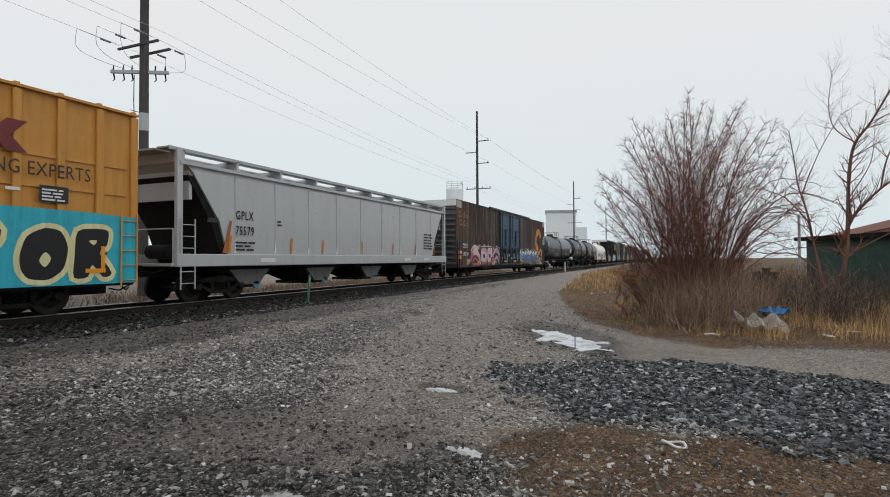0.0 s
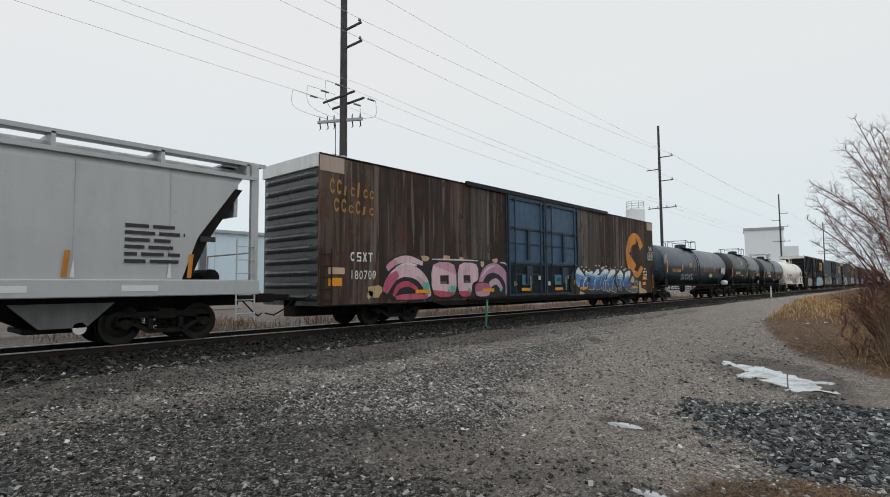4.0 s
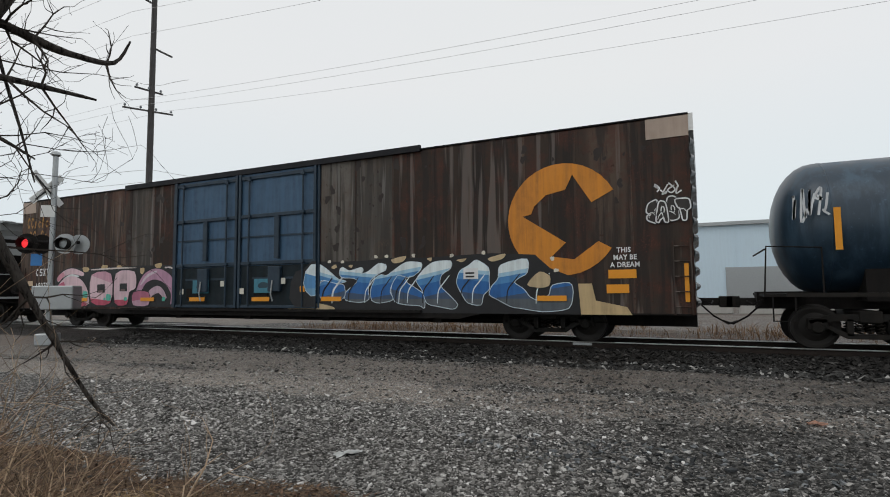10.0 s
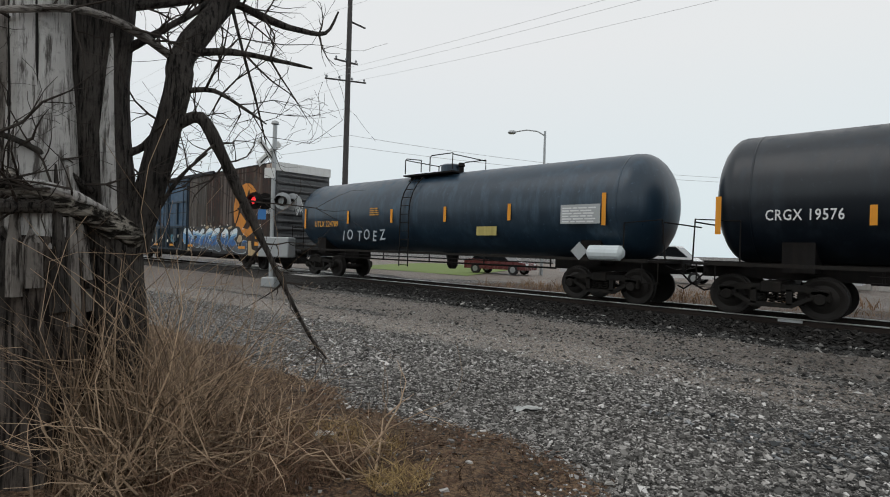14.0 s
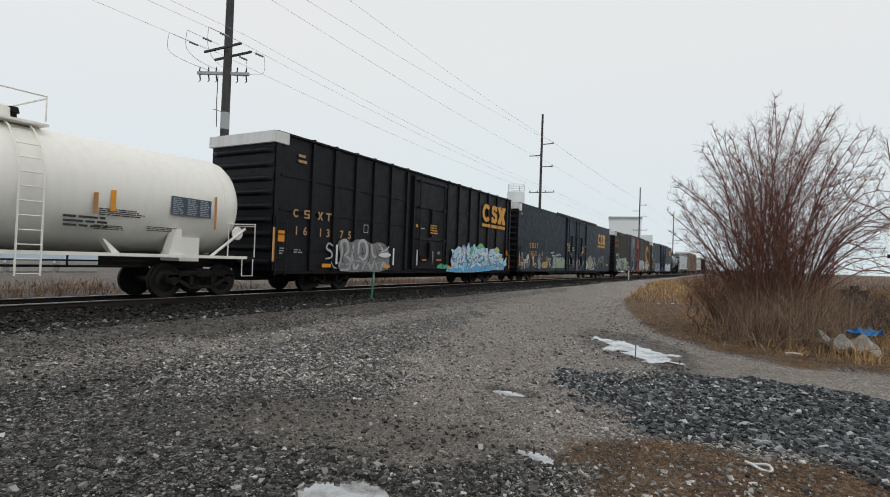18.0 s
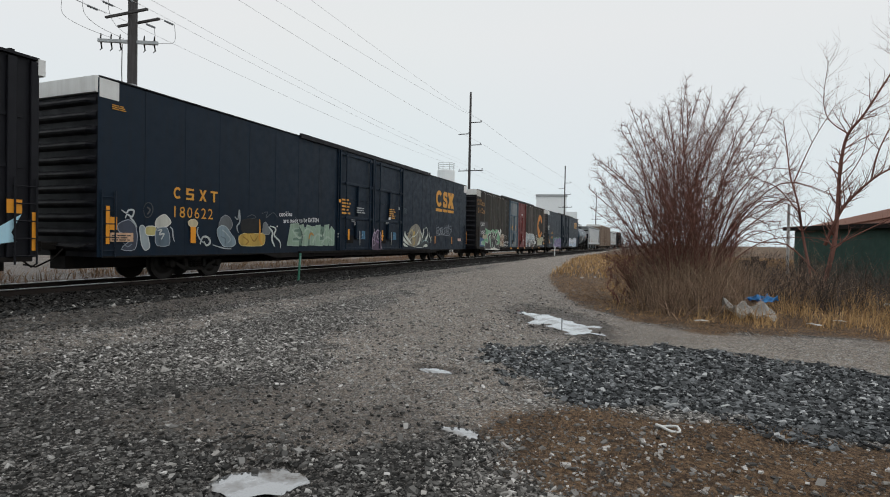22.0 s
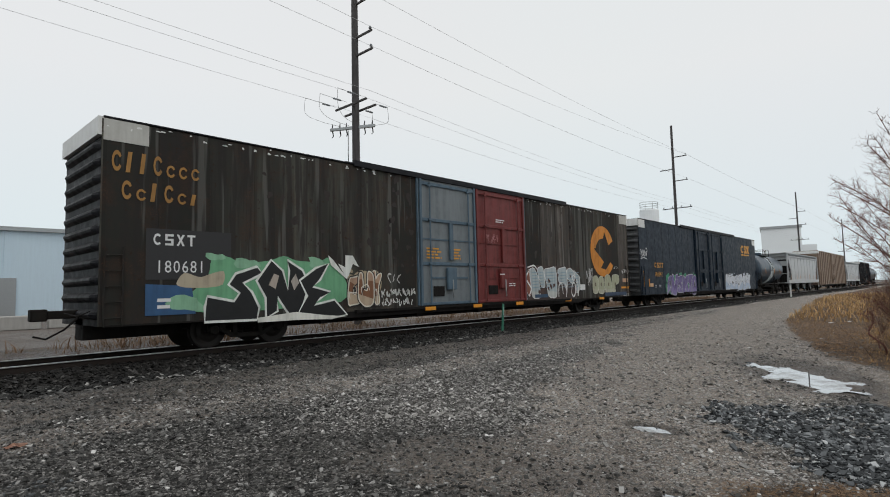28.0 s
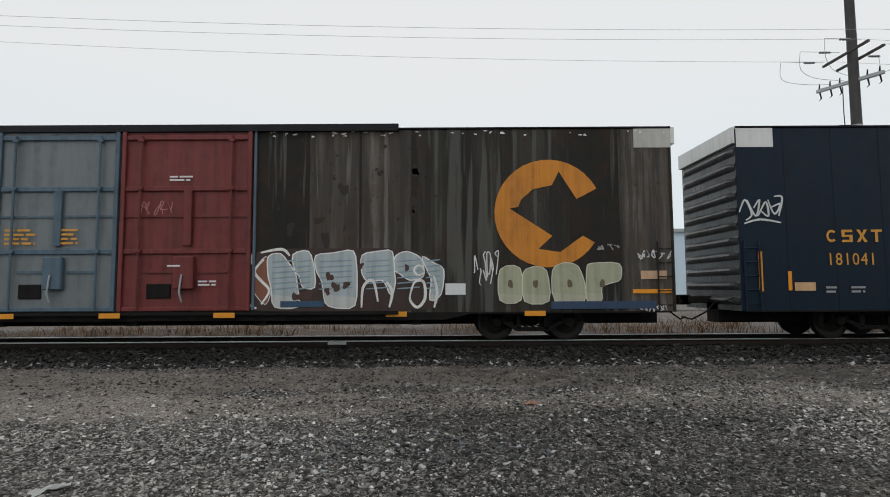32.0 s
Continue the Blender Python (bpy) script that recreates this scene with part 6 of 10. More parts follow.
# the blue piece: swollen letters, white at the crown, deep blue at heart, sooty at the foot
part("graffiti_ground", plate(bmesh.new(), [(1.75, 1.5), (1.94, 1.81), (2.25, 1.9), (2.56, 2.11), (3.38, 2.07), (4.33, 2.07), (5.21, 2.12), (6.34, 2.09), (7.35, 2.12), (8.23, 2.14), (9.36, 2.06), (9.73, 1.72), (10.34, 1.46), (10.58, 0.96), (10.45, 0.6), (1.9, 0.6), (1.7, 0.99)], SIDE), spray(SOOT), ch1)
BLUE_FORMS = (
    [(2.25, 1.46), (2.32, 1.8), (2.53, 2.0), (2.79, 2.0), (3.1, 1.81), (3.42, 1.55), (3.78, 1.49), (3.39, 1.43), (2.96, 1.54), (2.81, 1.55), (2.71, 1.33), (2.76, 1.1), (2.52, 1.08), (2.33, 1.24)],
    [(2.78, 1.45), (2.96, 1.53), (3.39, 1.41), (3.66, 1.4), (3.7, 1.07), (3.49, 0.91), (2.83, 0.98), (2.76, 1.14)],
    [(3.48, 1.82), (3.59, 1.91), (3.83, 1.77), (4.27, 1.89), (4.32, 1.79), (4.18, 1.67), (4.46, 1.73), (4.83, 1.99), (5.09, 1.93), (5.06, 1.78), (4.84, 1.71), (4.55, 1.53), (4.46, 1.24), (4.53, 0.96), (4.21, 0.88), (3.68, 0.94), (3.66, 1.15), (4.15, 1.47), (4.02, 1.59), (3.52, 1.6)],
    [(4.56, 1.24), (4.74, 1.59), (4.93, 1.66), (5.09, 1.61), (5.34, 1.77), (5.72, 2.0), (6.23, 1.96), (6.16, 1.75), (5.94, 1.6), (5.72, 1.57), (5.46, 1.67), (5.25, 1.39), (5.18, 1.17), (5.34, 0.95), (4.84, 0.86), (4.59, 0.93)],
    [(5.34, 1.55), (5.65, 1.71), (5.72, 1.42), (5.97, 1.29), (6.28, 1.1), (6.29, 0.7), (6.15, 0.81), (5.72, 0.82), (5.34, 0.89), (5.22, 1.21)],
    [(6.0, 1.48), (6.28, 1.79), (6.56, 1.97), (7.11, 1.99), (7.08, 1.78), (6.78, 1.63), (6.72, 1.34), (7.0, 1.09), (7.28, 0.83), (7.15, 0.7), (6.72, 0.78), (6.34, 0.84), (6.22, 1.23)],
    [(7.22, 1.4), (7.32, 1.71), (7.6, 1.84), (7.79, 2.0), (8.16, 1.77), (8.13, 1.42), (8.16, 1.23), (7.97, 1.08), (7.93, 0.8), (7.53, 0.86), (7.34, 1.18)],
    [(8.41, 1.79), (8.63, 1.89), (9.2, 1.99), (9.16, 1.6), (8.94, 1.51), (8.78, 1.38), (9.06, 1.22), (9.21, 1.0), (9.46, 0.91), (9.71, 1.06), (9.75, 1.31), (10.22, 1.37), (10.28, 1.15), (10.2, 0.72), (9.52, 0.66), (9.02, 0.74), (8.71, 0.78), (8.4, 0.95), (8.12, 1.08), (8.22, 1.3), (8.41, 1.48)])
def beside(pts, x, right):
    """The part of an outline on one side of an upright line."""
    return [(a, b) for b, a in cut_flat([(b, a) for a, b in pts], x, not right)]


part("graffiti_ground", plate(bmesh.new(), [(1.75, 1.5), (1.94, 1.81), (2.25, 1.9), (2.56, 2.11), (2.69, 2.1), (2.69, 0.75), (1.9, 0.75), (1.7, 0.99)], -1.613, 0.0006), spray(SOOT), ch1)
for pts, tint, k in ((swollen(BLUE_FORMS[0], 0.02), (0.60, 0.70, 0.76), 0), (BLUE_FORMS[0], (0.09, 0.26, 0.50), 1), (cut_flat(BLUE_FORMS[0], 1.62, False, 0.25), (0.66, 0.75, 0.78), 2), (cut_flat(BLUE_FORMS[0], 1.3), (0.16, 0.33, 0.50), 2)):
    part("graffiti_form", plate(bmesh.new(), beside(pts, 2.69, False), -1.6142 - 0.0008 * k, 0.0005), spray(tint), ch1)
for k, pts in enumerate(BLUE_FORMS):
    pts = beside(pts, 2.7, True) if k == 0 else pts
    tilt = (0.25, -0.2, 0.1, -0.15)[k % 4]
    form = sprayed(ch1, pts, SIDE - 0.004 - 0.005 * (k % 2), (0.022, 0.125, 0.36), (0.60, 0.70, 0.76), 0.018, ((1.12, tilt, (0.05, 0.085, 0.15)), (0.98, 0.0, (0.09, 0.105, 0.12))), ((1.45, tilt, (0.07, 0.23, 0.48)), (1.62, tilt, (0.34, 0.54, 0.68)), (1.72, tilt, (0.70, 0.78, 0.80))))
    x0, x1 = min(a for a, b in pts), max(a for a, b in pts)
    for j in range(2):
        a = x0 + (x1 - x0) * (0.3 + 0.35 * j)
        brushed(ch1, [(a - 0.16, 0.86), (a - 0.12, 1.2), (a + 0.05, 1.42), (a + 0.2, 1.6)], 0.035, (0.66, 0.74, 0.78) if j else SOOT, SIDE - 0.0145 - 0.0005 * j, form)
for pts in ([(3.18, 1.91), (3.35, 2.01), (3.42, 1.9), (3.27, 1.85)], [(3.78, 1.94), (3.97, 1.98), (3.93, 1.86)], [(5.2, 2.08), (5.77, 2.18), (5.65, 2.0), (5.34, 1.95)], [(7.19, 2.0), (7.57, 2.04), (7.41, 1.92)],
            [(8.07, 2.01), (8.64, 2.14), (8.54, 1.98), (8.23, 1.91)], [(1.4, 0.62), (1.89, 0.93), (2.52, 0.9), (3.34, 0.75), (3.31, 0.62)], [(9.09, 1.3), (9.47, 1.68), (9.75, 1.53), (9.72, 1.28), (9.47, 1.23)], [(6.34, 2.06), (6.53, 2.1), (6.5, 1.97)]):
    sprayed(ch1, pts, SIDE - 0.0165, (0.52, 0.40, 0.24), SOOT, 0.02, name="graffiti_bubble")
part("graffiti_foot", plate(bmesh.new(), [(10.4, 1.33), (10.72, 1.33), (10.8, 0.93), (11.5, 0.78), (11.6, 0.6), (10.45, 0.6)], SIDE - 0.017), spray((0.52, 0.38, 0.2)), ch1)
rng = random.Random(18)
for x, z in ((3.12, 2.08), (3.59, 2.06), (4.74, 2.17), (5.09, 2.17), (5.95, 2.16), (7.1, 2.12), (8.0, 2.16), (9.79, 1.95), (9.88, 1.66), (2.0, 1.55), (1.55, 1.62)):
    part("graffiti_bubble", plate(bmesh.new(), blob(rng, x, z, 0.13, 0.11, 0.2, 10), SIDE - 0.003), spray((0.62, 0.58, 0.50)), ch1)
part("paper_notice", plate(bmesh.new(), [(7.44, 1.49), (7.85, 1.49), (7.85, 1.77), (7.44, 1.77)], SIDE - 0.019), M_LETTER, ch1, "white paper notice")
bars(ch1, 7.5, 1.53, 0.28, 0.18, M_LETTERDARK, SIDE - 0.0225, 2)
scrawl(ch1, 21, 12.15, 12.75, 3.3, 3.62, 4, (0.75, 0.76, 0.76), SIDE - 0.002, 0.016)
graffiti(ch1, 22, 12.0, 12.85, 2.68, 3.2, 4, (0.72, 0.73, 0.73), (0.03, 0.025, 0.022), (0.03, 0.025, 0.022), (0.72, 0.73, 0.73), SIDE, 0, None, 0.22)
for k, (words, x) in enumerate((("THIS", 11.3), ("MAY BE", 11.22), ("A DREAM", 11.15))):
    lettering("sprayed_line", words, 0.165, spray((0.75, 0.76, 0.76)), ch1, x, SIDE - 0.002, 2.04 - 0.17 * k, 1.05, 0.9, 0.004)
reflector(ch1, 11.1, 1.44, 0.62, 0.2, SIDE), reflector(ch1, 11.05, 1.1, 0.5, 0.2, SIDE), reflector(ch1, 12.72, 0.9, 0.09, 0.85, SIDE)
for x in (-9.0, -5.2, -2.6, 0.2, 2.85, 9.4):
    reflector(ch1, x, 0.92, 0.72, 0.13, -1.64 if -3.5 < x < 2.7 else SIDE - 0.035)
for x in (-2.5, 0.25):
    part("door_marking", plate(bmesh.new(), [(x, 1.18), (x + 0.75, 1.18), (x + 0.75, 1.62), (x, 1.62)], -1.6), spray((0.05, 0.20, 0.27)), ch1)
    part("door_marking", plate(bmesh.new(), blob(rng, x + 0.38, 1.42, 0.45, 0.22, 0.1, 14), -1.606), spray((0.02, 0.05, 0.07)), ch1)
for x, z in ((-1.2, 1.4), (-0.35, 1.15), (1.35, 1.45), (2.1, 1.2), (-3.1, 1.15)):
    reflector(ch1, x, z, 0.18, 0.18, -1.61, spray((0.62, 0.60, 0.52)) if x < 2 else M_YELLOW, "paper_notice")

tk, L = tank_car("tank_car", 60.25, 76.7, M_TANK, "long black tank car with white sprayed letters", 1.46, 2.5, (-7.2, -4.1, -1.45, 1.25, 3.9, 6.95), 2.36, -0.2, None, 1.55)
lettering("reporting_mark", "UTLX 224789", 0.32, M_LOGO2, tk, -6.35, -1.54, 2.0, 1.12, 0.82, 0.006)
for k, (ch, x) in enumerate((("I", -4.45), ("O", -4.15), ("T", -3.5), ("O", -3.08), ("E", -2.55), ("Z", -2.1))):
    lettering("sprayed_letter", ch, 0.56, spray((0.36, 0.41, 0.45)), tk, x, -1.45, 1.44 + 0.03 * (k % 2), 1.0, 0.86, 0.008, 3, (5, -4, 3, -6, 4, -5)[k])
scrawl(tk, 31, -7.95, -7.3, 2.5, 3.2, 5, (0.6, 0.62, 0.64), -1.54, 0.022)
bars(tk, -2.65, 2.4, 0.6, 0.32, M_LOGO2, -1.535, 4)
part("hazard_plate", plate(bmesh.new(), [(2.6, 1.66), (3.4, 1.66), (3.4, 1.94), (2.6, 1.94)], -1.42), spray((0.45, 0.38, 0.12)), tk, "faded yellow notice plate")
part("notice_board", plate(bmesh.new(), [(5.7, 1.98), (6.88, 1.98), (6.88, 2.5), (5.7, 2.5)], -1.53), M_STEEL, tk)
bars(tk, 5.75, 2.02, 1.05, 0.44, M_LETTER, -1.536, 6)
part("air_reservoir", lathe(bmesh.new(), [(6.5, 0.1), (6.58, 0.2), (7.42, 0.2), (7.5, 0.1)], "x", (0, -1.42, 1.22), 14), M_PALE, tk, "pale grey air reservoir")
part("placard", plate(bmesh.new(), [(6.0, 1.25), (6.25, 1.0), (6.5, 1.25), (6.25, 1.5)], -1.44), M_STEEL, tk)

tk, L = tank_car("tank_car", 77.9, 89.5, M_TANKDARK, "black tank car with a pale band at its ladder", 1.49, 2.57, (-5.5, -2.74, 0.05, 2.55, 5.2), 2.13, 0.4, head=0.6, reach=1.05)
lettering("reporting_mark", "CRGX 19576", 0.32, M_LETTER, tk, -4.55, -1.53, 2.0, 1.1, 0.72, 0.004)
part("pale_band", lathe(bmesh.new(), [(-0.5, 1.496), (0.4, 1.496)], "x", (0, 0, 2.57), 48), paint("milky_spill", (0.13, 0.14, 0.145), (0.02, 0.02, 0.02), 0.9, 0.5, 2.0), tk, "milky spill stain", smooth=True)
bars(tk, -2.5, 2.95, 0.5, 0.32, M_LETTER, -1.5, 3), bars(tk, 3.74, 1.9, 1.1, 0.6, M_STEEL, -1.51, 7), bars(tk, 2.9, 1.65, 0.45, 0.3, M_LETTER, -1.3, 1), bars(tk, -1.8, 1.85, 0.7, 0.12, M_LETTER, -1.36, 1)
part("placard", plate(bmesh.new(), [(4.28, 1.3), (4.53, 1.05), (4.78, 1.3), (4.53, 1.55)], -1.46), M_STEEL, tk)

tk, L = tank_car("tank_car", 91.2, 102.9, M_TANKDARK, "clean black tank car with white stencilled lettering", 1.45, 2.52, (-5.45, -2.23, 0.44, 2.35, 5.2), 2.13, -0.25, head=0.6, reach=1.05)
lettering("reporting_mark", "CRGX 5424", 0.32, M_LETTER, tk, -4.4, -1.52, 2.17, 1.1, 0.8, 0.01)
bars(tk, -4.4, 1.7, 0.4, 0.4, M_LETTER, -1.42, 4), bars(tk, -3.6, 1.82, 1.5, 0.3, M_LETTER, -1.44, 2)
bars(tk, 0.3, 1.35, 0.8, 0.4, M_LETTER, -1.22, 4), bars(tk, 1.5, 1.5, 0.3, 0.2, M_LETTER, -1.26, 2), bars(tk, 3.85, 1.9, 1.05, 0.55, M_STEEL, -1.48, 7), bars(tk, 2.75, 1.7, 0.42, 0.28, M_LETTER, -1.34, 1)

tk, L = tank_car("tank_car", 104.4, 116.9, M_CREAM, "cream white tank car with white railings", 1.41, 2.5, (-5.5, -3.47, -0.97, 2.19), 2.3, -0.15, M_CREAM, head=0.7, reach=1.15, ladder_at=0.25)
lettering("reporting_mark", "CRGX 5626", 0.42, M_LETTERDARK, tk, -4.62, -1.43, 1.96, 1.12, 0.85, 0.008)
bars(tk, -4.6, 1.62, 2.4, 0.2, M_LETTERDARK, -1.3, 2), bars(tk, -1.7, 1.65, 1.1, 0.24, M_LETTERDARK, -1.3, 2), bars(tk, 1.2, 1.65, 1.0, 0.3, M_LETTERDARK, -1.3, 3), bars(tk, -6.1, 2.6, 0.3, 0.3, M_STEEL, -1.2, 4)
notice = part("dark_notice", plate(bmesh.new(), [(3.66, 2.12), (4.85, 2.1), (4.85, 2.58), (3.66, 2.6)], -1.43), spray((0.06, 0.09, 0.13)), tk, "blue-grey stencilled notice panel")
for x in (3.7, 4.12, 4.5):
    bars(notice, x, 2.14, 0.32, 0.44, M_STEEL, -1.436, 9)
for x, z, h, w in ((1.75, 1.97, 0.48, 0.1), (4.96, 1.8, 0.92, 0.07)):
    reflector(tk, x, z, w, h, -1.44 if x < 3 else -1.432, spray((0.50, 0.24, 0.08)), "orange_bar")
bars(tk, 1.91, 1.95, 1.2, 0.18, M_LETTERDARK, -1.38, 4), bars(tk, 3.16, 1.66, 0.85, 0.13, M_LETTERDARK, -1.22, 3), bars(tk, 1.9, 1.62, 0.7, 0.12, M_LETTERDARK, -1.2, 3)
part("brake_wheel", lathe(bmesh.new(), [(-1.3, 0.17), (-1.27, 0.2), (-1.24, 0.17)], "y", (L - 0.35, 0.0, 1.75), 16), M_CREAM, tk, "white hand brake wheel")
for s in (-1, 1):
    part("end_brace", pipe([(s * (L - 0.1), -1.3, 1.9), (s * (L - 1.3), -1.35, 1.05)], 0.04, 6), M_CREAM, tk)
    part("saddle_wing", prism(bmesh.new(), [(s * (L - 2.6), 1.05), (s * (L - 2.2), 1.05), (s * (L - 2.25), 1.75), (s * (L - 2.4), 1.75)], -1.4, -1.1), M_CREAM, tk)
    part("saddle_wing", prism(bmesh.new(), [(s * (L - 4.0), 1.05), (s * (L - 3.8), 1.05), (s * (L - 4.2), 1.4), (s * (L - 4.25), 1.4)], -1.4, -1.2), M_CREAM, tk)

bx, L = boxcar("boxcar", 118.4, 137.0, M_BLACKBOX, "black boxcar with outside posts and sprayed pieces", 5.08, left=0.7, posts=(-8.26, -7.12, -5.92, -4.79, -3.6, -2.41, 1.35, 2.46, 3.76, 4.89, 6.05, 7.29, 8.77))
M_FADEDMARK = paint("faded_tan_stencil", (0.46, 0.27, 0.13), (0.1, 0.06, 0.04), 0.6)
mark_shapes(bx, (-9.2, -8.7, -8.05, -7.62), 0.27, 2.41, 0.28, M_FADEDMARK, SIDE - 0.02)
for ch, x in zip("161375", (-9.12, -8.72, -7.97, -7.58, -6.86, -6.4)):
    lettering("stencil_digit", ch, 0.39, M_FADEDMARK, bx, x, SIDE - 0.02, 1.85, 1.0, 1.0, 0.008)
emblem_blocks(bx, 5.14, 3.43, 3.26, 1.02, SIDE - 0.03)
# the silver scribble: a chalky ground with pale and dark loops over it
BY = SIDE - 0.03
part("graffiti_ground", plate(bmesh.new(), rounded([(-7.0, 1.72), (-6.6, 1.85), (-6.2, 1.7), (-5.9, 1.86), (-5.3, 1.84), (-4.9, 1.7), (-4.5, 1.82), (-4.0, 1.74), (-3.68, 1.4), (-3.72, 0.75), (-4.4, 0.6), (-5.3, 0.64), (-6.2, 0.6), (-6.95, 0.72), (-6.75, 1.2)], 2), BY, 0.0008), spray((0.20, 0.20, 0.205)), bx)
for k, (pts, w, tint) in enumerate((
        ([(-6.85, 0.8), (-6.7, 1.3), (-6.75, 1.7), (-6.45, 1.75), (-6.35, 1.4), (-6.6, 1.2)], 0.13, 0.42), ([(-6.5, 1.2), (-6.2, 1.05), (-6.3, 0.72), (-6.8, 0.7)], 0.12, 0.40), ([(-6.05, 1.7), (-6.1, 1.2), (-5.95, 0.75), (-5.7, 0.9)], 0.13, 0.44),
        ([(-5.75, 1.3), (-5.7, 1.75), (-5.35, 1.78), (-5.2, 1.4), (-5.4, 1.1), (-5.7, 1.2)], 0.14, 0.46), ([(-5.5, 0.7), (-5.2, 1.0), (-4.9, 0.75), (-4.7, 1.05), (-4.5, 0.7)], 0.11, 0.38), ([(-4.95, 1.72), (-4.85, 1.3), (-4.6, 1.2)], 0.12, 0.40),
        ([(-4.5, 1.75), (-4.2, 1.55), (-4.45, 1.45), (-4.0, 1.5), (-3.75, 1.66)], 0.09, 0.50), ([(-4.3, 0.68), (-4.1, 1.0), (-3.8, 0.7)], 0.12, 0.42), ([(-6.95, 0.95), (-6.4, 0.9), (-5.8, 1.05), (-5.0, 0.9), (-4.3, 1.0)], 0.06, 0.33),
        ([(-6.62, 1.62), (-6.55, 1.4), (-6.68, 1.1), (-6.5, 0.85)], 0.04, 0.03), ([(-5.55, 1.55), (-5.45, 1.3), (-5.6, 1.35)], 0.06, 0.03), ([(-6.2, 1.6), (-6.0, 1.1), (-6.2, 0.75)], 0.035, 0.03), ([(-5.1, 1.7), (-5.05, 1.2), (-5.3, 0.85)], 0.04, 0.03), ([(-4.7, 1.6), (-4.55, 1.3), (-4.75, 0.9)], 0.035, 0.04), ([(-4.4, 1.66), (-4.1, 1.62), (-3.95, 1.72)], 0.025, 0.03),
        ([(-7.22, 1.55), (-7.45, 1.63), (-7.55, 1.45), (-7.3, 1.33), (-7.28, 1.15), (-7.6, 1.08)], 0.08, 0.44), ([(-7.3, 1.0), (-7.15, 0.8), (-6.95, 0.75)], 0.05, 0.35))):
    brushed(bx, pts, w, (tint, tint * 1.01, tint * 1.03), BY - 0.0015 - 0.0006 * k)
rng = random.Random(42)
IY = SIDE - 0.03
wild = [(1.15, 0.64), (1.3, 0.8), (1.75, 0.86), (1.6, 1.2), (1.8, 1.5), (1.62, 1.75), (2.05, 1.72), (2.4, 1.92), (2.9, 1.84), (2.85, 2.02), (3.3, 1.86), (3.6, 2.2), (3.7, 1.88), (4.05, 1.98), (4.3, 2.16), (4.45, 1.9), (4.8, 2.1), (5.3, 2.14), (5.6, 1.92), (6.0, 1.95), (6.1, 1.6),
        (6.35, 1.9), (6.9, 1.96), (7.4, 1.92), (7.6, 1.74), (8.15, 1.62), (7.95, 1.45), (8.3, 1.4), (8.25, 1.2), (8.5, 1.3), (8.95, 1.6), (8.75, 1.2), (8.85, 1.0), (8.5, 0.95), (8.4, 0.7), (7.0, 0.72), (5.6, 0.64), (4.0, 0.58), (2.2, 0.58)]
part("graffiti_ground", plate(bmesh.new(), wild, IY, 0.0008), spray((0.42, 0.68, 0.82)), bx, "pale blue jagged sprayed lettering")
part("graffiti_base", plate(bmesh.new(), [(1.2, 0.62), (2.2, 0.6), (4.0, 0.6), (5.6, 0.66), (7.0, 0.74), (8.38, 0.72), (8.45, 0.95), (8.1, 1.1), (7.7, 0.92), (7.3, 1.15), (6.7, 0.95), (6.3, 1.25), (5.8, 0.95), (5.2, 0.86), (4.8, 1.1), (4.3, 0.88), (3.6, 0.95), (3.1, 0.8), (2.3, 0.84), (1.4, 0.74)], IY - 0.0015, 0.0006), spray((0.10, 0.42, 0.74)), bx)
inside = lambda x, z: 0.72 < z < np.interp(x, [1.7, 2.5, 4.0, 5.2, 6.1, 7.2, 8.2], [1.5, 1.75, 1.85, 1.98, 1.75, 1.82, 1.45]) - 0.08
WHITES, BLUES, INKS = ((0.76, 0.80, 0.82), (0.66, 0.76, 0.80), (0.58, 0.76, 0.84)), ((0.26, 0.58, 0.76), (0.18, 0.44, 0.70), (0.36, 0.64, 0.80)), ((0.05, 0.11, 0.2), (0.16, 0.09, 0.2), (0.08, 0.22, 0.4))
for k in range(84):
    x, z = 1.8 + 6.4 * ((k * 0.618) % 1.0), rng.uniform(0.78, 1.9)
    if not inside(x, z):
        continue
    a, l, w = rng.choice((0.1, -0.15, 0.5, 1.35, 2.6)) + rng.uniform(-0.2, 0.2), rng.uniform(0.3, 0.62), rng.uniform(0.12, 0.24)
    c, d = math.cos(a), math.sin(a)
    shape = [(-0.5, -0.25), (-0.42, 0.45), (0.1, 0.5), (0.34, 0.2), (0.5, 0.42), (0.46, -0.3), (0.05, -0.16), (-0.2, -0.5)]
    pts = [(x + l * u * c - w * v * d, min(2.1, max(0.66, z + l * u * d + w * v * c))) for u, v in shape]
    tint = (WHITES if z > rng.uniform(0.85, 1.3) else BLUES)[k % 3]
    part("graffiti_slip", plate(bmesh.new(), swollen(pts, 0.014), IY - 0.0025 - 0.0002 * k, 0.0001), spray(INKS[k % 3] if k % 2 else BLUES[k % 3]), bx)
    part("graffiti_fill", plate(bmesh.new(), pts, IY - 0.00258 - 0.0002 * k, 0.0001), spray(tint), bx)
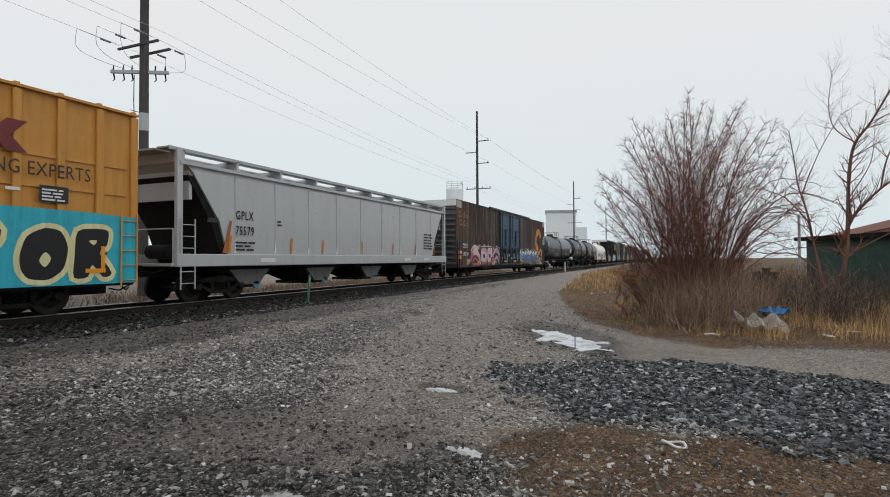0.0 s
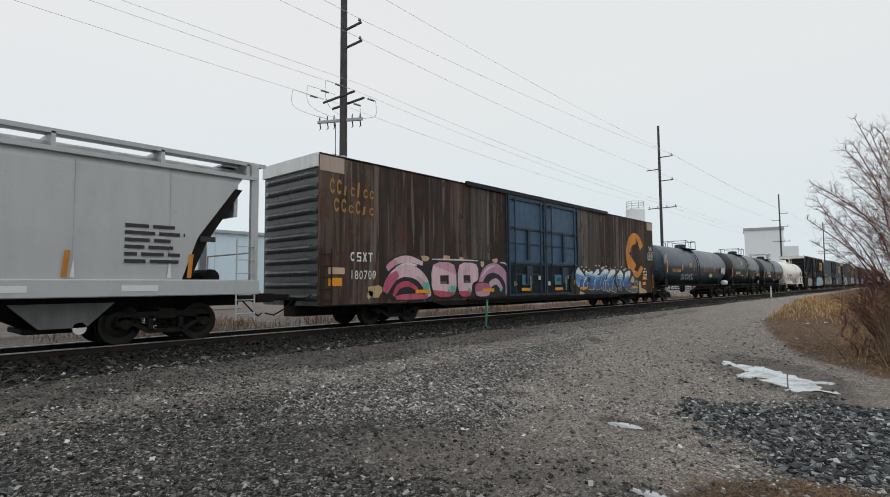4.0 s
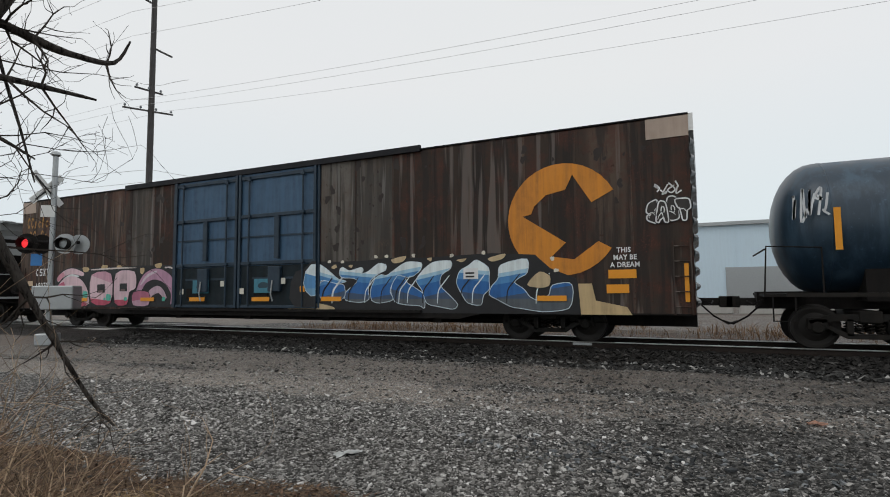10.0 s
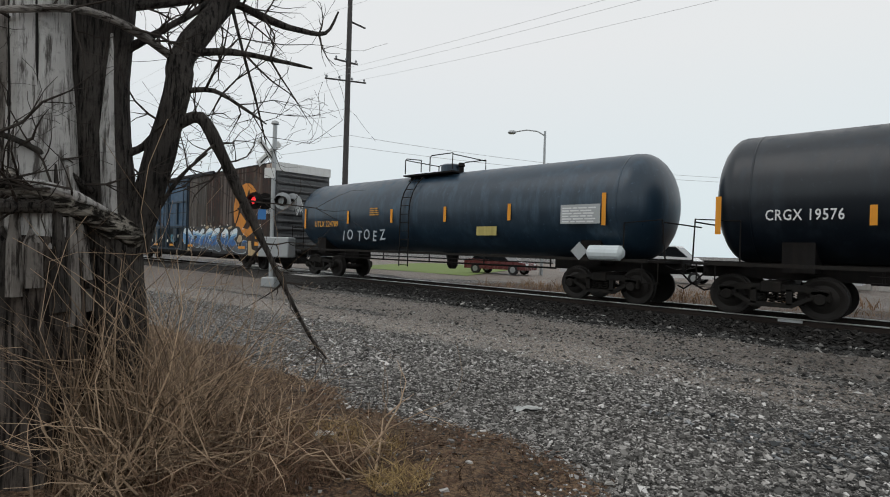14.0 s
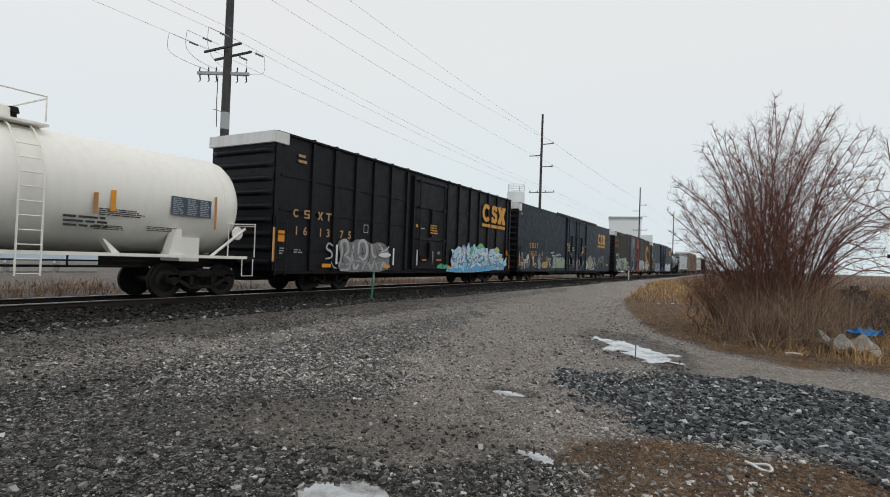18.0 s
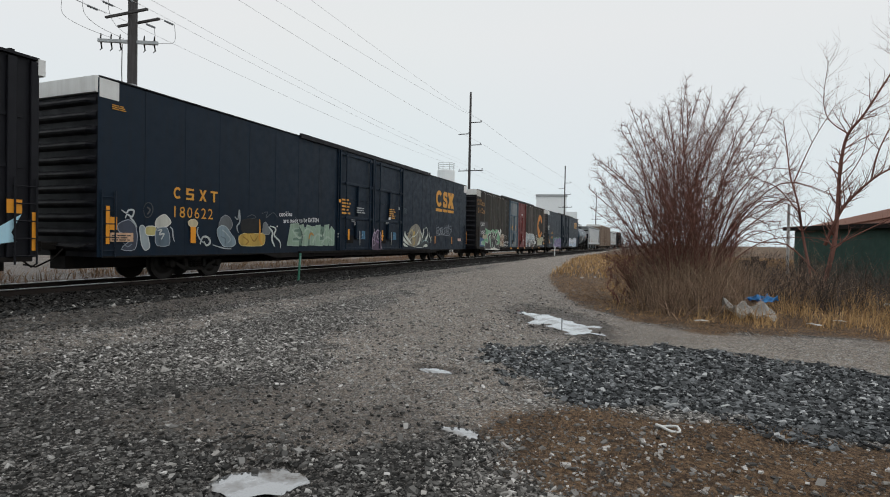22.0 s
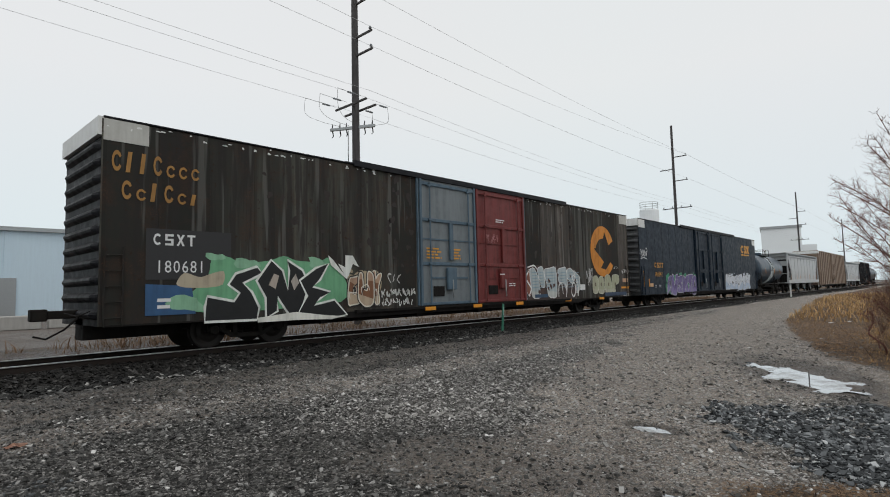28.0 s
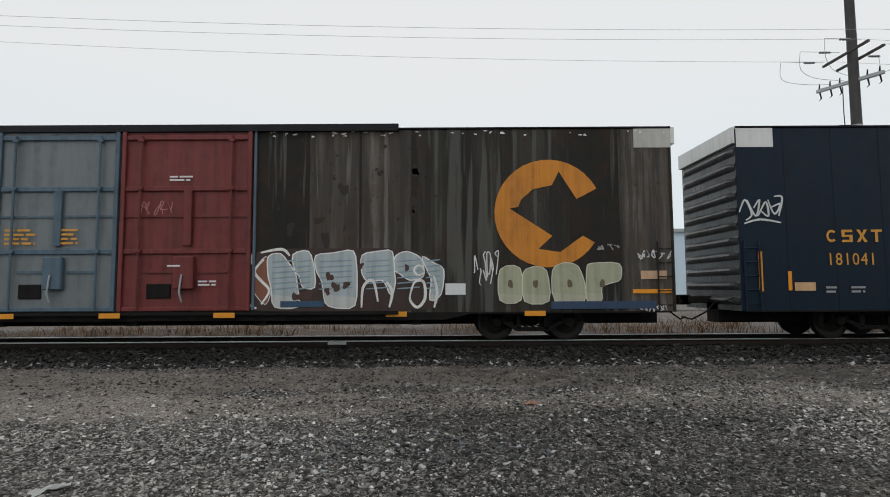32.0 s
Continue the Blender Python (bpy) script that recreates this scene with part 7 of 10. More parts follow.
for k in range(52):
    x, z = 1.75 + 6.5 * ((k * 0.618 + 0.3) % 1.0), rng.uniform(0.76, 1.8)
    if inside(x, z):
        a, l = rng.choice((0.0, 0.3, 1.4, 1.7, 2.7)) + rng.uniform(-0.25, 0.25), rng.uniform(0.12, 0.3)
        c, d, bend = l * math.cos(a), l * math.sin(a), rng.uniform(-0.5, 0.5)
        brushed(bx, [(x - c, z - d), (x - 0.3 * c - bend * d, z - 0.3 * d + bend * c), (x + 0.4 * c + 0.4 * bend * d, z + 0.4 * d - 0.4 * bend * c), (x + c, z + d)], rng.uniform(0.03, 0.06), INKS[k % 3], IY - 0.0195 - 0.0001 * k)
for k, (pts, tint) in enumerate((([(4.54, 1.87), (4.74, 2.12), (5.1, 2.2), (5.48, 2.0), (5.03, 1.92)], (0.16, 0.48, 0.20)), ([(3.71, 1.5), (3.85, 2.0), (4.05, 1.98), (3.92, 1.55)], (0.12, 0.46, 0.22)), ([(6.8, 1.9), (7.22, 2.08), (7.57, 1.94), (7.62, 1.78), (7.0, 1.76)], (0.44, 0.56, 0.20)), ([(7.6, 1.5), (7.8, 1.62), (8.1, 1.55), (7.9, 1.42)], (0.46, 0.52, 0.24)))):
    sprayed(bx, pts, IY - 0.0255 - 0.0003 * k, tint, (0.06, 0.10, 0.13), 0.012)
for k, pts in enumerate(([(3.0, 1.5), (2.75, 1.85), (3.0, 2.0), (3.35, 1.75), (3.2, 1.3)], [(6.15, 2.0), (6.08, 1.5), (6.15, 1.05)], [(7.1, 1.1), (7.5, 1.25), (7.7, 1.0), (7.5, 0.9)], [(2.1, 1.1), (1.75, 1.3), (1.9, 1.6)], [(4.9, 1.5), (4.7, 1.2), (5.0, 1.05)], [(5.5, 2.0), (5.65, 1.75), (5.5, 1.5)])):
    brushed(bx, pts, 0.07, (0.20, 0.12, 0.26), IY - 0.0268 - 0.0002 * k)
reflector(bx, 5.3, 1.5, 0.5, 0.2, IY - 0.0285, M_LETTER, "paper_notice")
reflector(bx, 8.65, 1.61, 0.3, 0.3, SIDE - 0.04)
part("graffiti_blot", plate(bmesh.new(), [(0.1, 0.8), (0.15, 0.92), (0.5, 1.02), (0.75, 0.96), (1.14, 0.97), (1.14, 0.78), (0.6, 0.76)], -1.64), spray((0.06, 0.42, 0.24)), bx)
bars(bx, -9.05, 4.23, 0.4, 0.36, M_FADEDMARK, SIDE - 0.01, 2), bars(bx, -9.1, 1.25, 0.4, 0.16, M_STEEL, SIDE - 0.01, 2), bars(bx, -9.75, 1.2, 0.22, 0.24, M_STEEL, SIDE - 0.03, 3)
reflector(bx, -9.83, 1.59, 0.27, 0.35, SIDE - 0.04), reflector(bx, -10.05, 0.95, 0.1, 1.08, SIDE - 0.04, spray((0.62, 0.34, 0.14))), reflector(bx, 9.15, 0.8, 0.11, 0.85, SIDE - 0.04)
for x, w in ((-7.78, 0.46), (-4.16, 0.46), (1.0, 0.55)):
    reflector(bx, x, 0.78, w, 0.13, SIDE - 0.06)
for x in (-7.08, -3.5, -1.65):
    reflector(bx, x, 0.9, 0.1, 0.7, SIDE - 0.06, M_LETTER, "white_bar")
part("white_patch", plate(bmesh.new(), rounded([(-4.5, 1.2), (-3.66, 1.2), (-3.66, 1.42), (-4.48, 1.38)], 1), SIDE - 0.06), M_LETTER, bx)
part("plate_rim", plate(bmesh.new(), [(-5.46, 2.13), (-5.17, 2.13), (-5.17, 2.45), (-5.46, 2.45), (-5.46, 2.16), (-5.43, 2.16), (-5.43, 2.42), (-5.2, 2.42), (-5.2, 2.16), (-5.46, 2.16)], SIDE - 0.01), M_STEEL, bx)
bars(bx, -0.62, 2.4, 0.75, 0.46, M_LOGO2, -1.64, 4), bars(bx, -1.45, 2.55, 0.4, 0.1, M_STEEL, -1.64, 1), reflector(bx, -1.85, 2.6, 0.12, 0.14, -1.64)
bars(bx, -1.26, 1.12, 0.42, 0.13, spray((0.6, 0.2, 0.05)), -1.64, 1), bars(bx, 0.03, 1.14, 0.57, 0.14, spray((0.6, 0.2, 0.05)), -1.64, 1), bars(bx, 0.1, 1.45, 0.3, 0.16, M_STEEL, -1.64, 2)

cs1, L = hi_cube("boxcar", 139.7, 165.4, M_NAVY, (M_NAVY, M_NAVY), "dark blue high-cube boxcar with amber emblem and sprayed pieces", left=1.3, bogie=3.45, corner=0.52)
mark_shapes(cs1, (-11.94, -11.5, -11.02, -10.58), 0.28, 2.25, 0.34, M_LOGO2)
lettering("car_number", "180622", 0.46, M_LOGO2, cs1, -12.0, SIDE, 1.72, 1.22, 0.94)
emblem_blocks(cs1, 7.31, 3.3, 3.04, 1.02)
lettering("sprayed_line", "cookies", 0.26, spray((0.66, 0.68, 0.7)), cs1, -7.35, SIDE, 1.96, 1.05, 0.9, 0.004, 2, -4)
lettering("sprayed_line", "are made to be EATEN", 0.24, spray((0.66, 0.68, 0.7)), cs1, -7.1, SIDE, 1.74, 1.05, 0.92, 0.004, 2, -3)
# the row of small figures, scribbles and a green word along the foot of the side
for k, (pts, fill, edge) in enumerate((
        ([(-13.65, 1.46), (-13.33, 1.60), (-13.14, 1.45), (-13.08, 1.15), (-13.13, 0.78), (-13.59, 0.80), (-13.25, 1.05), (-13.22, 1.24), (-13.60, 1.24)], (0.05, 0.06, 0.09), (0.34, 0.38, 0.44)),
        ([(-13.01, 1.41), (-12.92, 1.46), (-12.83, 1.34), (-12.77, 1.16), (-12.69, 0.85), (-12.85, 0.77), (-12.95, 0.95), (-12.99, 1.21)], (0.3, 0.35, 0.37), (0.5, 0.54, 0.54)),
        ([(-12.84, 1.42), (-12.51, 1.44), (-12.52, 1.19), (-12.83, 1.20)], (0.46, 0.4, 0.16), (0.62, 0.64, 0.6)),
        ([(-12.53, 1.42), (-12.51, 1.61), (-12.39, 1.72), (-12.23, 1.78), (-12.12, 1.70), (-12.01, 1.57), (-12.14, 1.46), (-12.32, 1.43)], (0.5, 0.5, 0.45), (0.66, 0.66, 0.62)),
        ([(-12.50, 1.37), (-12.17, 1.43), (-12.09, 1.27), (-12.05, 0.90), (-12.50, 0.90), (-12.53, 1.16)], (0.1, 0.14, 0.18), (0.32, 0.36, 0.4)),
        ([(-10.26, 1.49), (-10.13, 1.79), (-9.95, 1.88), (-9.76, 1.80), (-9.64, 1.57), (-9.80, 1.38), (-10.04, 1.50)], (0.11, 0.12, 0.13), (0.24, 0.26, 0.28)),
        ([(-10.30, 1.43), (-10.12, 1.54), (-9.92, 1.50), (-9.76, 1.32), (-9.54, 1.11), (-9.50, 0.96), (-9.67, 0.87), (-10.03, 0.87), (-10.20, 1.07), (-10.29, 1.25)], (0.2, 0.27, 0.31), (0.38, 0.45, 0.48)),
        ([(-9.38, 1.21), (-9.12, 1.31), (-8.76, 1.33), (-8.43, 1.29), (-8.10, 1.36), (-8.11, 0.91), (-8.75, 0.89), (-9.33, 0.91)], (0.5, 0.33, 0.07), (0.58, 0.5, 0.28)),
        ([(-9.28, 1.77), (-8.44, 1.84), (-8.39, 1.35), (-9.25, 1.32)], (0.005, 0.006, 0.007), (0.012, 0.013, 0.014)),
        ([(-8.24, 1.32), (-8.18, 1.70), (-8.06, 1.73), (-7.82, 1.43), (-7.90, 1.29)], (0.15, 0.17, 0.18), (0.26, 0.29, 0.3)),
        ([(-11.44, 1.58), (-11.35, 1.66), (-11.19, 1.68), (-11.07, 1.59), (-11.13, 1.48), (-11.34, 1.46)], (0.5, 0.43, 0.28), (0.6, 0.52, 0.36)))):
    sprayed(cs1, pts, SIDE - 0.002 - 0.0012 * k, fill, edge, 0.022)
part("graffiti_ground", plate(bmesh.new(), [(-6.9, 0.9), (-6.75, 1.5), (-6.3, 1.66), (-5.6, 1.6), (-5.0, 1.7), (-4.3, 1.66), (-3.75, 1.5), (-3.72, 0.9)], SIDE, 0.0008), spray((0.13, 0.215, 0.165)), cs1)
for k, pts in enumerate(([(-6.05, 1.2), (-5.7, 1.55), (-5.3, 1.45)], [(-5.3, 1.0), (-5.0, 1.35), (-4.6, 1.3), (-4.4, 1.6)], [(-6.6, 1.5), (-6.2, 1.2), (-5.8, 1.3)], [(-4.7, 0.98), (-4.3, 1.25), (-3.9, 1.1)])):
    brushed(cs1, pts, 0.09, (0.36, 0.46, 0.38), SIDE - 0.0045 - 0.0006 * k)
for k, pts in enumerate((
        [(-6.85, 0.92), (-6.66, 1.69), (-6.18, 1.72), (-6.20, 1.58), (-6.47, 1.55), (-6.50, 1.39), (-6.23, 1.38), (-6.27, 1.27), (-6.54, 1.23), (-6.58, 1.05), (-6.17, 1.05), (-6.19, 0.92)],
        [(-6.12, 1.69), (-5.92, 1.70), (-5.80, 1.44), (-5.65, 1.69), (-5.44, 1.67), (-5.60, 1.26), (-5.66, 0.92), (-5.95, 0.92), (-5.88, 1.22)],
        [(-5.44, 0.92), (-5.41, 1.64), (-5.18, 1.66), (-5.22, 0.92)],
        [(-5.11, 0.92), (-5.06, 1.71), (-4.80, 1.74), (-4.86, 1.10), (-4.57, 1.10), (-4.60, 0.92)],
        [(-4.51, 0.92), (-4.45, 1.73), (-4.18, 1.76), (-4.22, 1.40), (-3.98, 1.68), (-3.78, 1.53), (-3.84, 0.92), (-4.10, 0.92), (-4.11, 1.24), (-4.26, 0.92)])):
    slab = part("graffiti_form", plate(bmesh.new(), swollen(pts, 0.05), SIDE - 0.002, 0.0006), spray((0.33, 0.43, 0.36)), cs1)
    part("graffiti_fill", plate(bmesh.new(), pts, SIDE - 0.0035, 0.0005), spray((0.27, 0.38, 0.29)), slab)
for k, (pts, w, tint) in enumerate((
        ([(-13.55, 1.83), (-13.42, 1.76), (-13.34, 1.84), (-13.20, 1.83), (-13.25, 1.67), (-13.39, 1.72), (-13.44, 1.62)], 0.05, (0.5, 0.54, 0.55)),
        ([(-13.31, 1.65), (-13.20, 1.55), (-13.11, 1.40)], 0.05, (0.45, 0.5, 0.52)),
        ([(-12.07, 1.44), (-11.98, 1.36), (-11.96, 1.17), (-11.91, 1.02)], 0.04, (0.42, 0.46, 0.48)),
        ([(-12.47, 1.32), (-12.34, 1.35), (-12.41, 1.22), (-12.26, 1.24), (-12.35, 1.08)], 0.045, (0.55, 0.58, 0.56)),
        ([(-11.06, 1.47), (-11.10, 1.30), (-10.99, 1.10), (-10.84, 0.98)], 0.05, (0.36, 0.42, 0.46)),
        ([(-10.98, 0.95), (-10.88, 1.16), (-10.69, 1.16), (-10.59, 1.01), (-10.73, 0.91), (-10.84, 1.04)], 0.07, (0.52, 0.56, 0.55)),
        ([(-10.50, 0.93), (-10.03, 0.82), (-9.71, 0.80)], 0.04, (0.4, 0.44, 0.46)),
        ([(-9.57, 1.85), (-9.43, 1.77), (-9.37, 2.07), (-9.34, 1.71), (-9.47, 1.52), (-9.40, 1.33)], 0.06, (0.3, 0.34, 0.36)),
        ([(-10.12, 1.41), (-9.92, 1.29), (-9.75, 1.11), (-9.87, 0.99)], 0.04, (0.36, 0.42, 0.45)),
        ([(-10.16, 1.19), (-9.96, 1.11), (-9.99, 0.96)], 0.04, (0.12, 0.16, 0.2)),
        ([(-9.20, 1.21), (-8.93, 1.05), (-9.07, 0.93)], 0.05, (0.3, 0.17, 0.03)),
        ([(-8.85, 1.25), (-8.66, 1.05), (-8.48, 1.22)], 0.05, (0.3, 0.17, 0.03)),
        ([(-8.40, 1.81), (-8.37, 1.42), (-8.40, 1.15), (-8.23, 0.93)], 0.08, (0.6, 0.28, 0.04)),
        ([(-7.92, 1.56), (-7.72, 1.37), (-7.75, 1.13), (-7.59, 0.86)], 0.09, (0.52, 0.58, 0.56)),
        ([(-7.86, 1.60), (-7.55, 1.51), (-7.62, 1.27), (-7.33, 1.06), (-7.27, 0.82)], 0.07, (0.55, 0.6, 0.58)),
        ([(-7.45, 1.61), (-7.50, 1.58)], 0.07, (0.6, 0.62, 0.6)),
        ([(-5.57, 1.15), (-5.45, 1.38), (-5.26, 1.30)], 0.09, (0.45, 0.24, 0.06)),
        ([(-6.18, 1.62), (-6.00, 1.33), (-6.03, 1.00)], 0.04, (0.03, 0.06, 0.05)),
        ([(-4.75, 1.58), (-4.65, 1.35), (-4.70, 1.16)], 0.03, (0.03, 0.06, 0.05)),
        ([(-9.04, 1.85), (-8.77, 1.95), (-8.58, 1.87), (-8.81, 1.82)], 0.025, (0.07, 0.085, 0.1)),
        ([(-8.30, 2.01), (-8.01, 2.09), (-8.06, 1.89), (-7.71, 2.08), (-7.45, 1.92)], 0.025, (0.07, 0.085, 0.1)),
        ([(-13.49, 0.98), (-13.38, 0.88), (-13.25, 0.95)], 0.03, (0.2, 0.24, 0.28)),
        ([(-12.92, 1.89), (-12.84, 2.05), (-12.69, 2.05), (-12.63, 1.88), (-12.72, 1.70), (-12.86, 1.69), (-12.92, 1.87)], 0.03, (0.05, 0.055, 0.06)),
        ([(-12.81, 1.95), (-12.72, 1.88), (-12.80, 1.75)], 0.05, (0.07, 0.075, 0.08)))):
    brushed(cs1, pts, w, tint, SIDE - 0.0175 - 0.0003 * k)
reflector(cs1, -13.98, 0.95, 0.10, 0.96, SIDE - 0.03), reflector(cs1, -13.87, 1.31, 0.19, 0.33, SIDE - 0.03), reflector(cs1, -11.35, 0.98, 0.19, 0.48, SIDE - 0.027)
reflector(cs1, -13.86, 1.01, 0.64, 0.23, SIDE - 0.03, spray((0.62, 0.40, 0.26)), "notice_plate"), bars(cs1, -13.82, 1.04, 0.56, 0.17, M_LETTERDARK, SIDE - 0.036, 3)
bars(cs1, -13.82, 4.37, 0.4, 0.14, M_LOGO2, SIDE, 3)
# the ghost piece: a tan dome, white wings and a coiled white line
part("graffiti_ground", plate(bmesh.new(), rounded([(3.3, 1.3), (3.75, 1.9), (4.2, 2.05), (4.5, 2.14), (4.9, 2.0), (5.15, 1.75), (5.3, 1.45), (5.1, 1.1), (4.6, 0.85), (4.1, 0.8), (3.6, 0.9), (3.2, 1.0)], 2), SIDE, 0.0008), spray((0.23, 0.215, 0.175)), cs1)
part("graffiti_ground", plate(bmesh.new(), rounded([(5.0, 1.2), (5.6, 1.45), (6.1, 1.4), (6.4, 1.2), (6.2, 0.85), (5.5, 0.84), (4.8, 0.88)], 2), SIDE, 0.0006), spray((0.03, 0.045, 0.05)), cs1)
CHALK = (0.62, 0.66, 0.60)
for k, pts in enumerate(([(2.62, 1.45), (2.9, 1.35), (3.3, 1.1), (3.75, 0.86), (3.3, 0.96), (2.72, 1.18)], [(2.66, 1.1), (3.0, 1.0), (3.55, 0.82), (2.95, 0.84)], [(2.95, 1.4), (3.05, 1.73), (3.12, 1.5), (3.6, 1.25), (4.0, 0.92), (3.5, 1.1)],
                         [(5.3, 1.3), (5.5, 1.9), (5.62, 1.9), (5.5, 1.4)], [(5.7, 1.25), (6.3, 1.7), (6.05, 1.3), (5.8, 1.1)], [(4.5, 0.85), (4.9, 1.15), (5.0, 1.5), (5.15, 1.3), (4.95, 0.95)], [(5.4, 0.85), (5.9, 1.0), (6.2, 0.85), (5.8, 0.78)])):
    part("graffiti_slip", plate(bmesh.new(), rounded(pts, 2, 0.4), SIDE - 0.002 - 0.001 * k, 0.0006), spray(CHALK), cs1)
for k, (pts, w, tint) in enumerate((
        ([(3.4, 1.3), (3.8, 1.75), (4.1, 1.6), (4.0, 1.3), (4.3, 1.2)], 0.09, (0.40, 0.33, 0.16)), ([(4.1, 0.85), (4.1, 1.3), (4.25, 1.68), (4.35, 1.2), (4.2, 0.9)], 0.08, (0.52, 0.36, 0.08)), ([(4.4, 2.0), (4.45, 1.6), (4.4, 1.3)], 0.05, (0.04, 0.04, 0.04)), ([(4.7, 1.9), (4.95, 1.6), (5.1, 1.3)], 0.05, (0.34, 0.32, 0.27)),
        ([(4.6, 1.7), (4.8, 1.4), (4.6, 1.1)], 0.06, (0.05, 0.05, 0.05)), ([(3.7, 1.5), (3.95, 1.4), (3.8, 1.15)], 0.06, (0.05, 0.05, 0.045)), ([(5.7, 1.9), (6.0, 1.92), (6.1, 1.6), (5.9, 1.4)], 0.045, CHALK), ([(6.3, 1.72), (6.4, 1.4), (6.55, 1.3), (6.45, 1.0)], 0.06, CHALK), ([(5.2, 1.0), (5.5, 1.15), (5.9, 1.2), (6.2, 1.05)], 0.05, (0.34, 0.52, 0.52)), ([(3.5, 1.05), (3.9, 1.35), (4.4, 1.45), (4.8, 1.75)], 0.06, CHALK), ([(3.3, 1.55), (3.7, 1.65), (4.2, 1.9)], 0.04, (0.40, 0.38, 0.3)), ([(5.0, 1.7), (5.3, 1.45), (5.25, 1.1)], 0.06, CHALK), ([(5.6, 1.2), (5.9, 1.0), (6.3, 1.15), (6.1, 1.3)], 0.05, (0.03, 0.035, 0.035)), ([(6.6, 1.45), (6.75, 1.3), (6.62, 1.1)], 0.05, (0.36, 0.31, 0.2)), ([(4.1, 0.82), (4.9, 0.78), (5.6, 0.8)], 0.04, CHALK))):
    brushed(cs1, pts, w, tint, SIDE - 0.008 - 0.0006 * k)
# a chalk tag of tall loops, and the faint haze of an older one
for k, pts in enumerate(([(7.42, 2.2), (7.5, 1.62), (7.7, 1.7), (7.52, 1.95), (7.9, 2.02)], [(7.75, 2.1), (7.8, 1.6), (8.05, 1.66), (8.1, 2.0), (7.86, 1.8)], [(8.05, 1.58), (8.3, 2.02), (8.4, 1.6), (8.16, 1.78), (8.55, 1.8)], [(8.5, 2.12), (8.45, 1.7), (8.72, 1.62), (8.85, 1.98), (8.6, 1.9)], [(8.7, 1.6), (8.98, 1.72), (8.85, 2.0), (9.15, 1.95), (9.1, 1.6)],
                         [(9.05, 2.15), (9.3, 1.6), (9.42, 2.2), (9.2, 1.86), (9.6, 1.75)], [(9.5, 2.3), (9.56, 1.62), (9.8, 1.7), (9.7, 2.1), (9.98, 2.15)], [(9.75, 1.95), (10.0, 1.9), (9.9, 1.6)], [(7.5, 1.52), (8.6, 1.56), (9.8, 1.5)])):
    brushed(cs1, pts, 0.04, (0.27, 0.30, 0.34), SIDE - 0.001 - 0.0005 * k)
for k in range(5):
    brushed(cs1, [(2.7 + 0.1 * k, 2.55), (2.75 + 0.1 * k, 2.85 - 0.04 * k), (2.95 + 0.07 * k, 2.9), (3.0 + 0.05 * k, 2.6)], 0.025, (0.05, 0.065, 0.08), SIDE - 0.001)
# the purple dome across the door's foot
part("graffiti_ground", plate(bmesh.new(), rounded([(-0.64, 0.66), (-0.64, 1.2), (-0.5, 1.5), (-0.27, 1.64), (0.05, 1.6), (0.2, 1.35), (0.22, 1.1), (0.31, 0.63)], 2), -1.613, 0.0006), spray((0.075, 0.05, 0.085)), cs1)
for k, (pts, w, tint) in enumerate((([(-0.62, 0.7), (-0.66, 1.1), (-0.55, 1.45), (-0.42, 1.5), (-0.45, 1.2)], 0.05, (0.42, 0.33, 0.44)), ([(-0.4, 1.45), (-0.2, 1.64), (0.05, 1.6), (0.2, 1.35), (0.2, 1.1)], 0.055, (0.45, 0.36, 0.48)), ([(-0.6, 1.2), (-0.45, 1.15), (-0.4, 0.95), (-0.58, 0.9)], 0.05, (0.36, 0.28, 0.36)),
                                    ([(-0.2, 1.45), (-0.14, 1.25), (-0.05, 1.22)], 0.045, (0.5, 0.46, 0.52)), ([(0.0, 1.48), (0.04, 1.28), (0.12, 1.3)], 0.045, (0.5, 0.46, 0.52)), ([(-0.52, 1.72), (-0.46, 1.6), (-0.55, 1.5)], 0.03, (0.4, 0.36, 0.4)), ([(-0.35, 1.15), (-0.1, 1.05), (0.18, 1.08)], 0.1, (0.2, 0.13, 0.23)), ([(0.22, 0.85), (0.3, 0.72), (0.33, 0.64)], 0.03, (0.4, 0.34, 0.4)))):
    brushed(cs1, pts, w, tint, -1.615 - 0.0006 * k)
for x, z, h in ((7.15, 1.0, 0.45), (9.98, 1.0, 0.46), (12.8, 0.95, 0.94)):
    reflector(cs1, x, z, 0.1, h, SIDE - 0.03)
reflector(cs1, 11.22, 1.18, 0.62, 0.18, SIDE, spray((0.62, 0.42, 0.34)), "notice_plate")
bars(cs1, -3.4, 2.28, 0.72, 0.72, M_LOGO2, -1.64, 5), bars(cs1, -2.17, 2.38, 0.73, 0.3, M_STEEL, -1.64, 3), bars(cs1, 0.98, 2.27, 0.72, 0.54, M_LOGO2, -1.64, 5), bars(cs1, -3.7, 1.25, 0.1, 0.24, M_STEEL, -1.64, 2)
reflector(cs1, -2.88, 1.15, 0.13, 0.48, -1.64), reflector(cs1, 0.22, 1.14, 0.11, 0.5, -1.64), reflector(cs1, 0.16, 1.34, 0.26, 0.07, -1.646), reflector(cs1, -3.62, 2.75, 0.14, 0.14, -1.64)
for x, y in ((-2.08, 1.77), (0.9, 2.2), (2.0, 2.77)):
    reflector(cs1, x, y, 0.09 if x > 1.5 else 0.2, 0.12, -1.646, M_LETTER, "paper_notice")
for x in (-2.6, 0.63):
    bars(cs1, x, 1.97, 0.42, 0.12, M_STEEL, -1.64, 2), reflector(cs1, x + 0.27, 1.81, 0.05, 0.14, -1.64, M_LETTER, "white_bar")
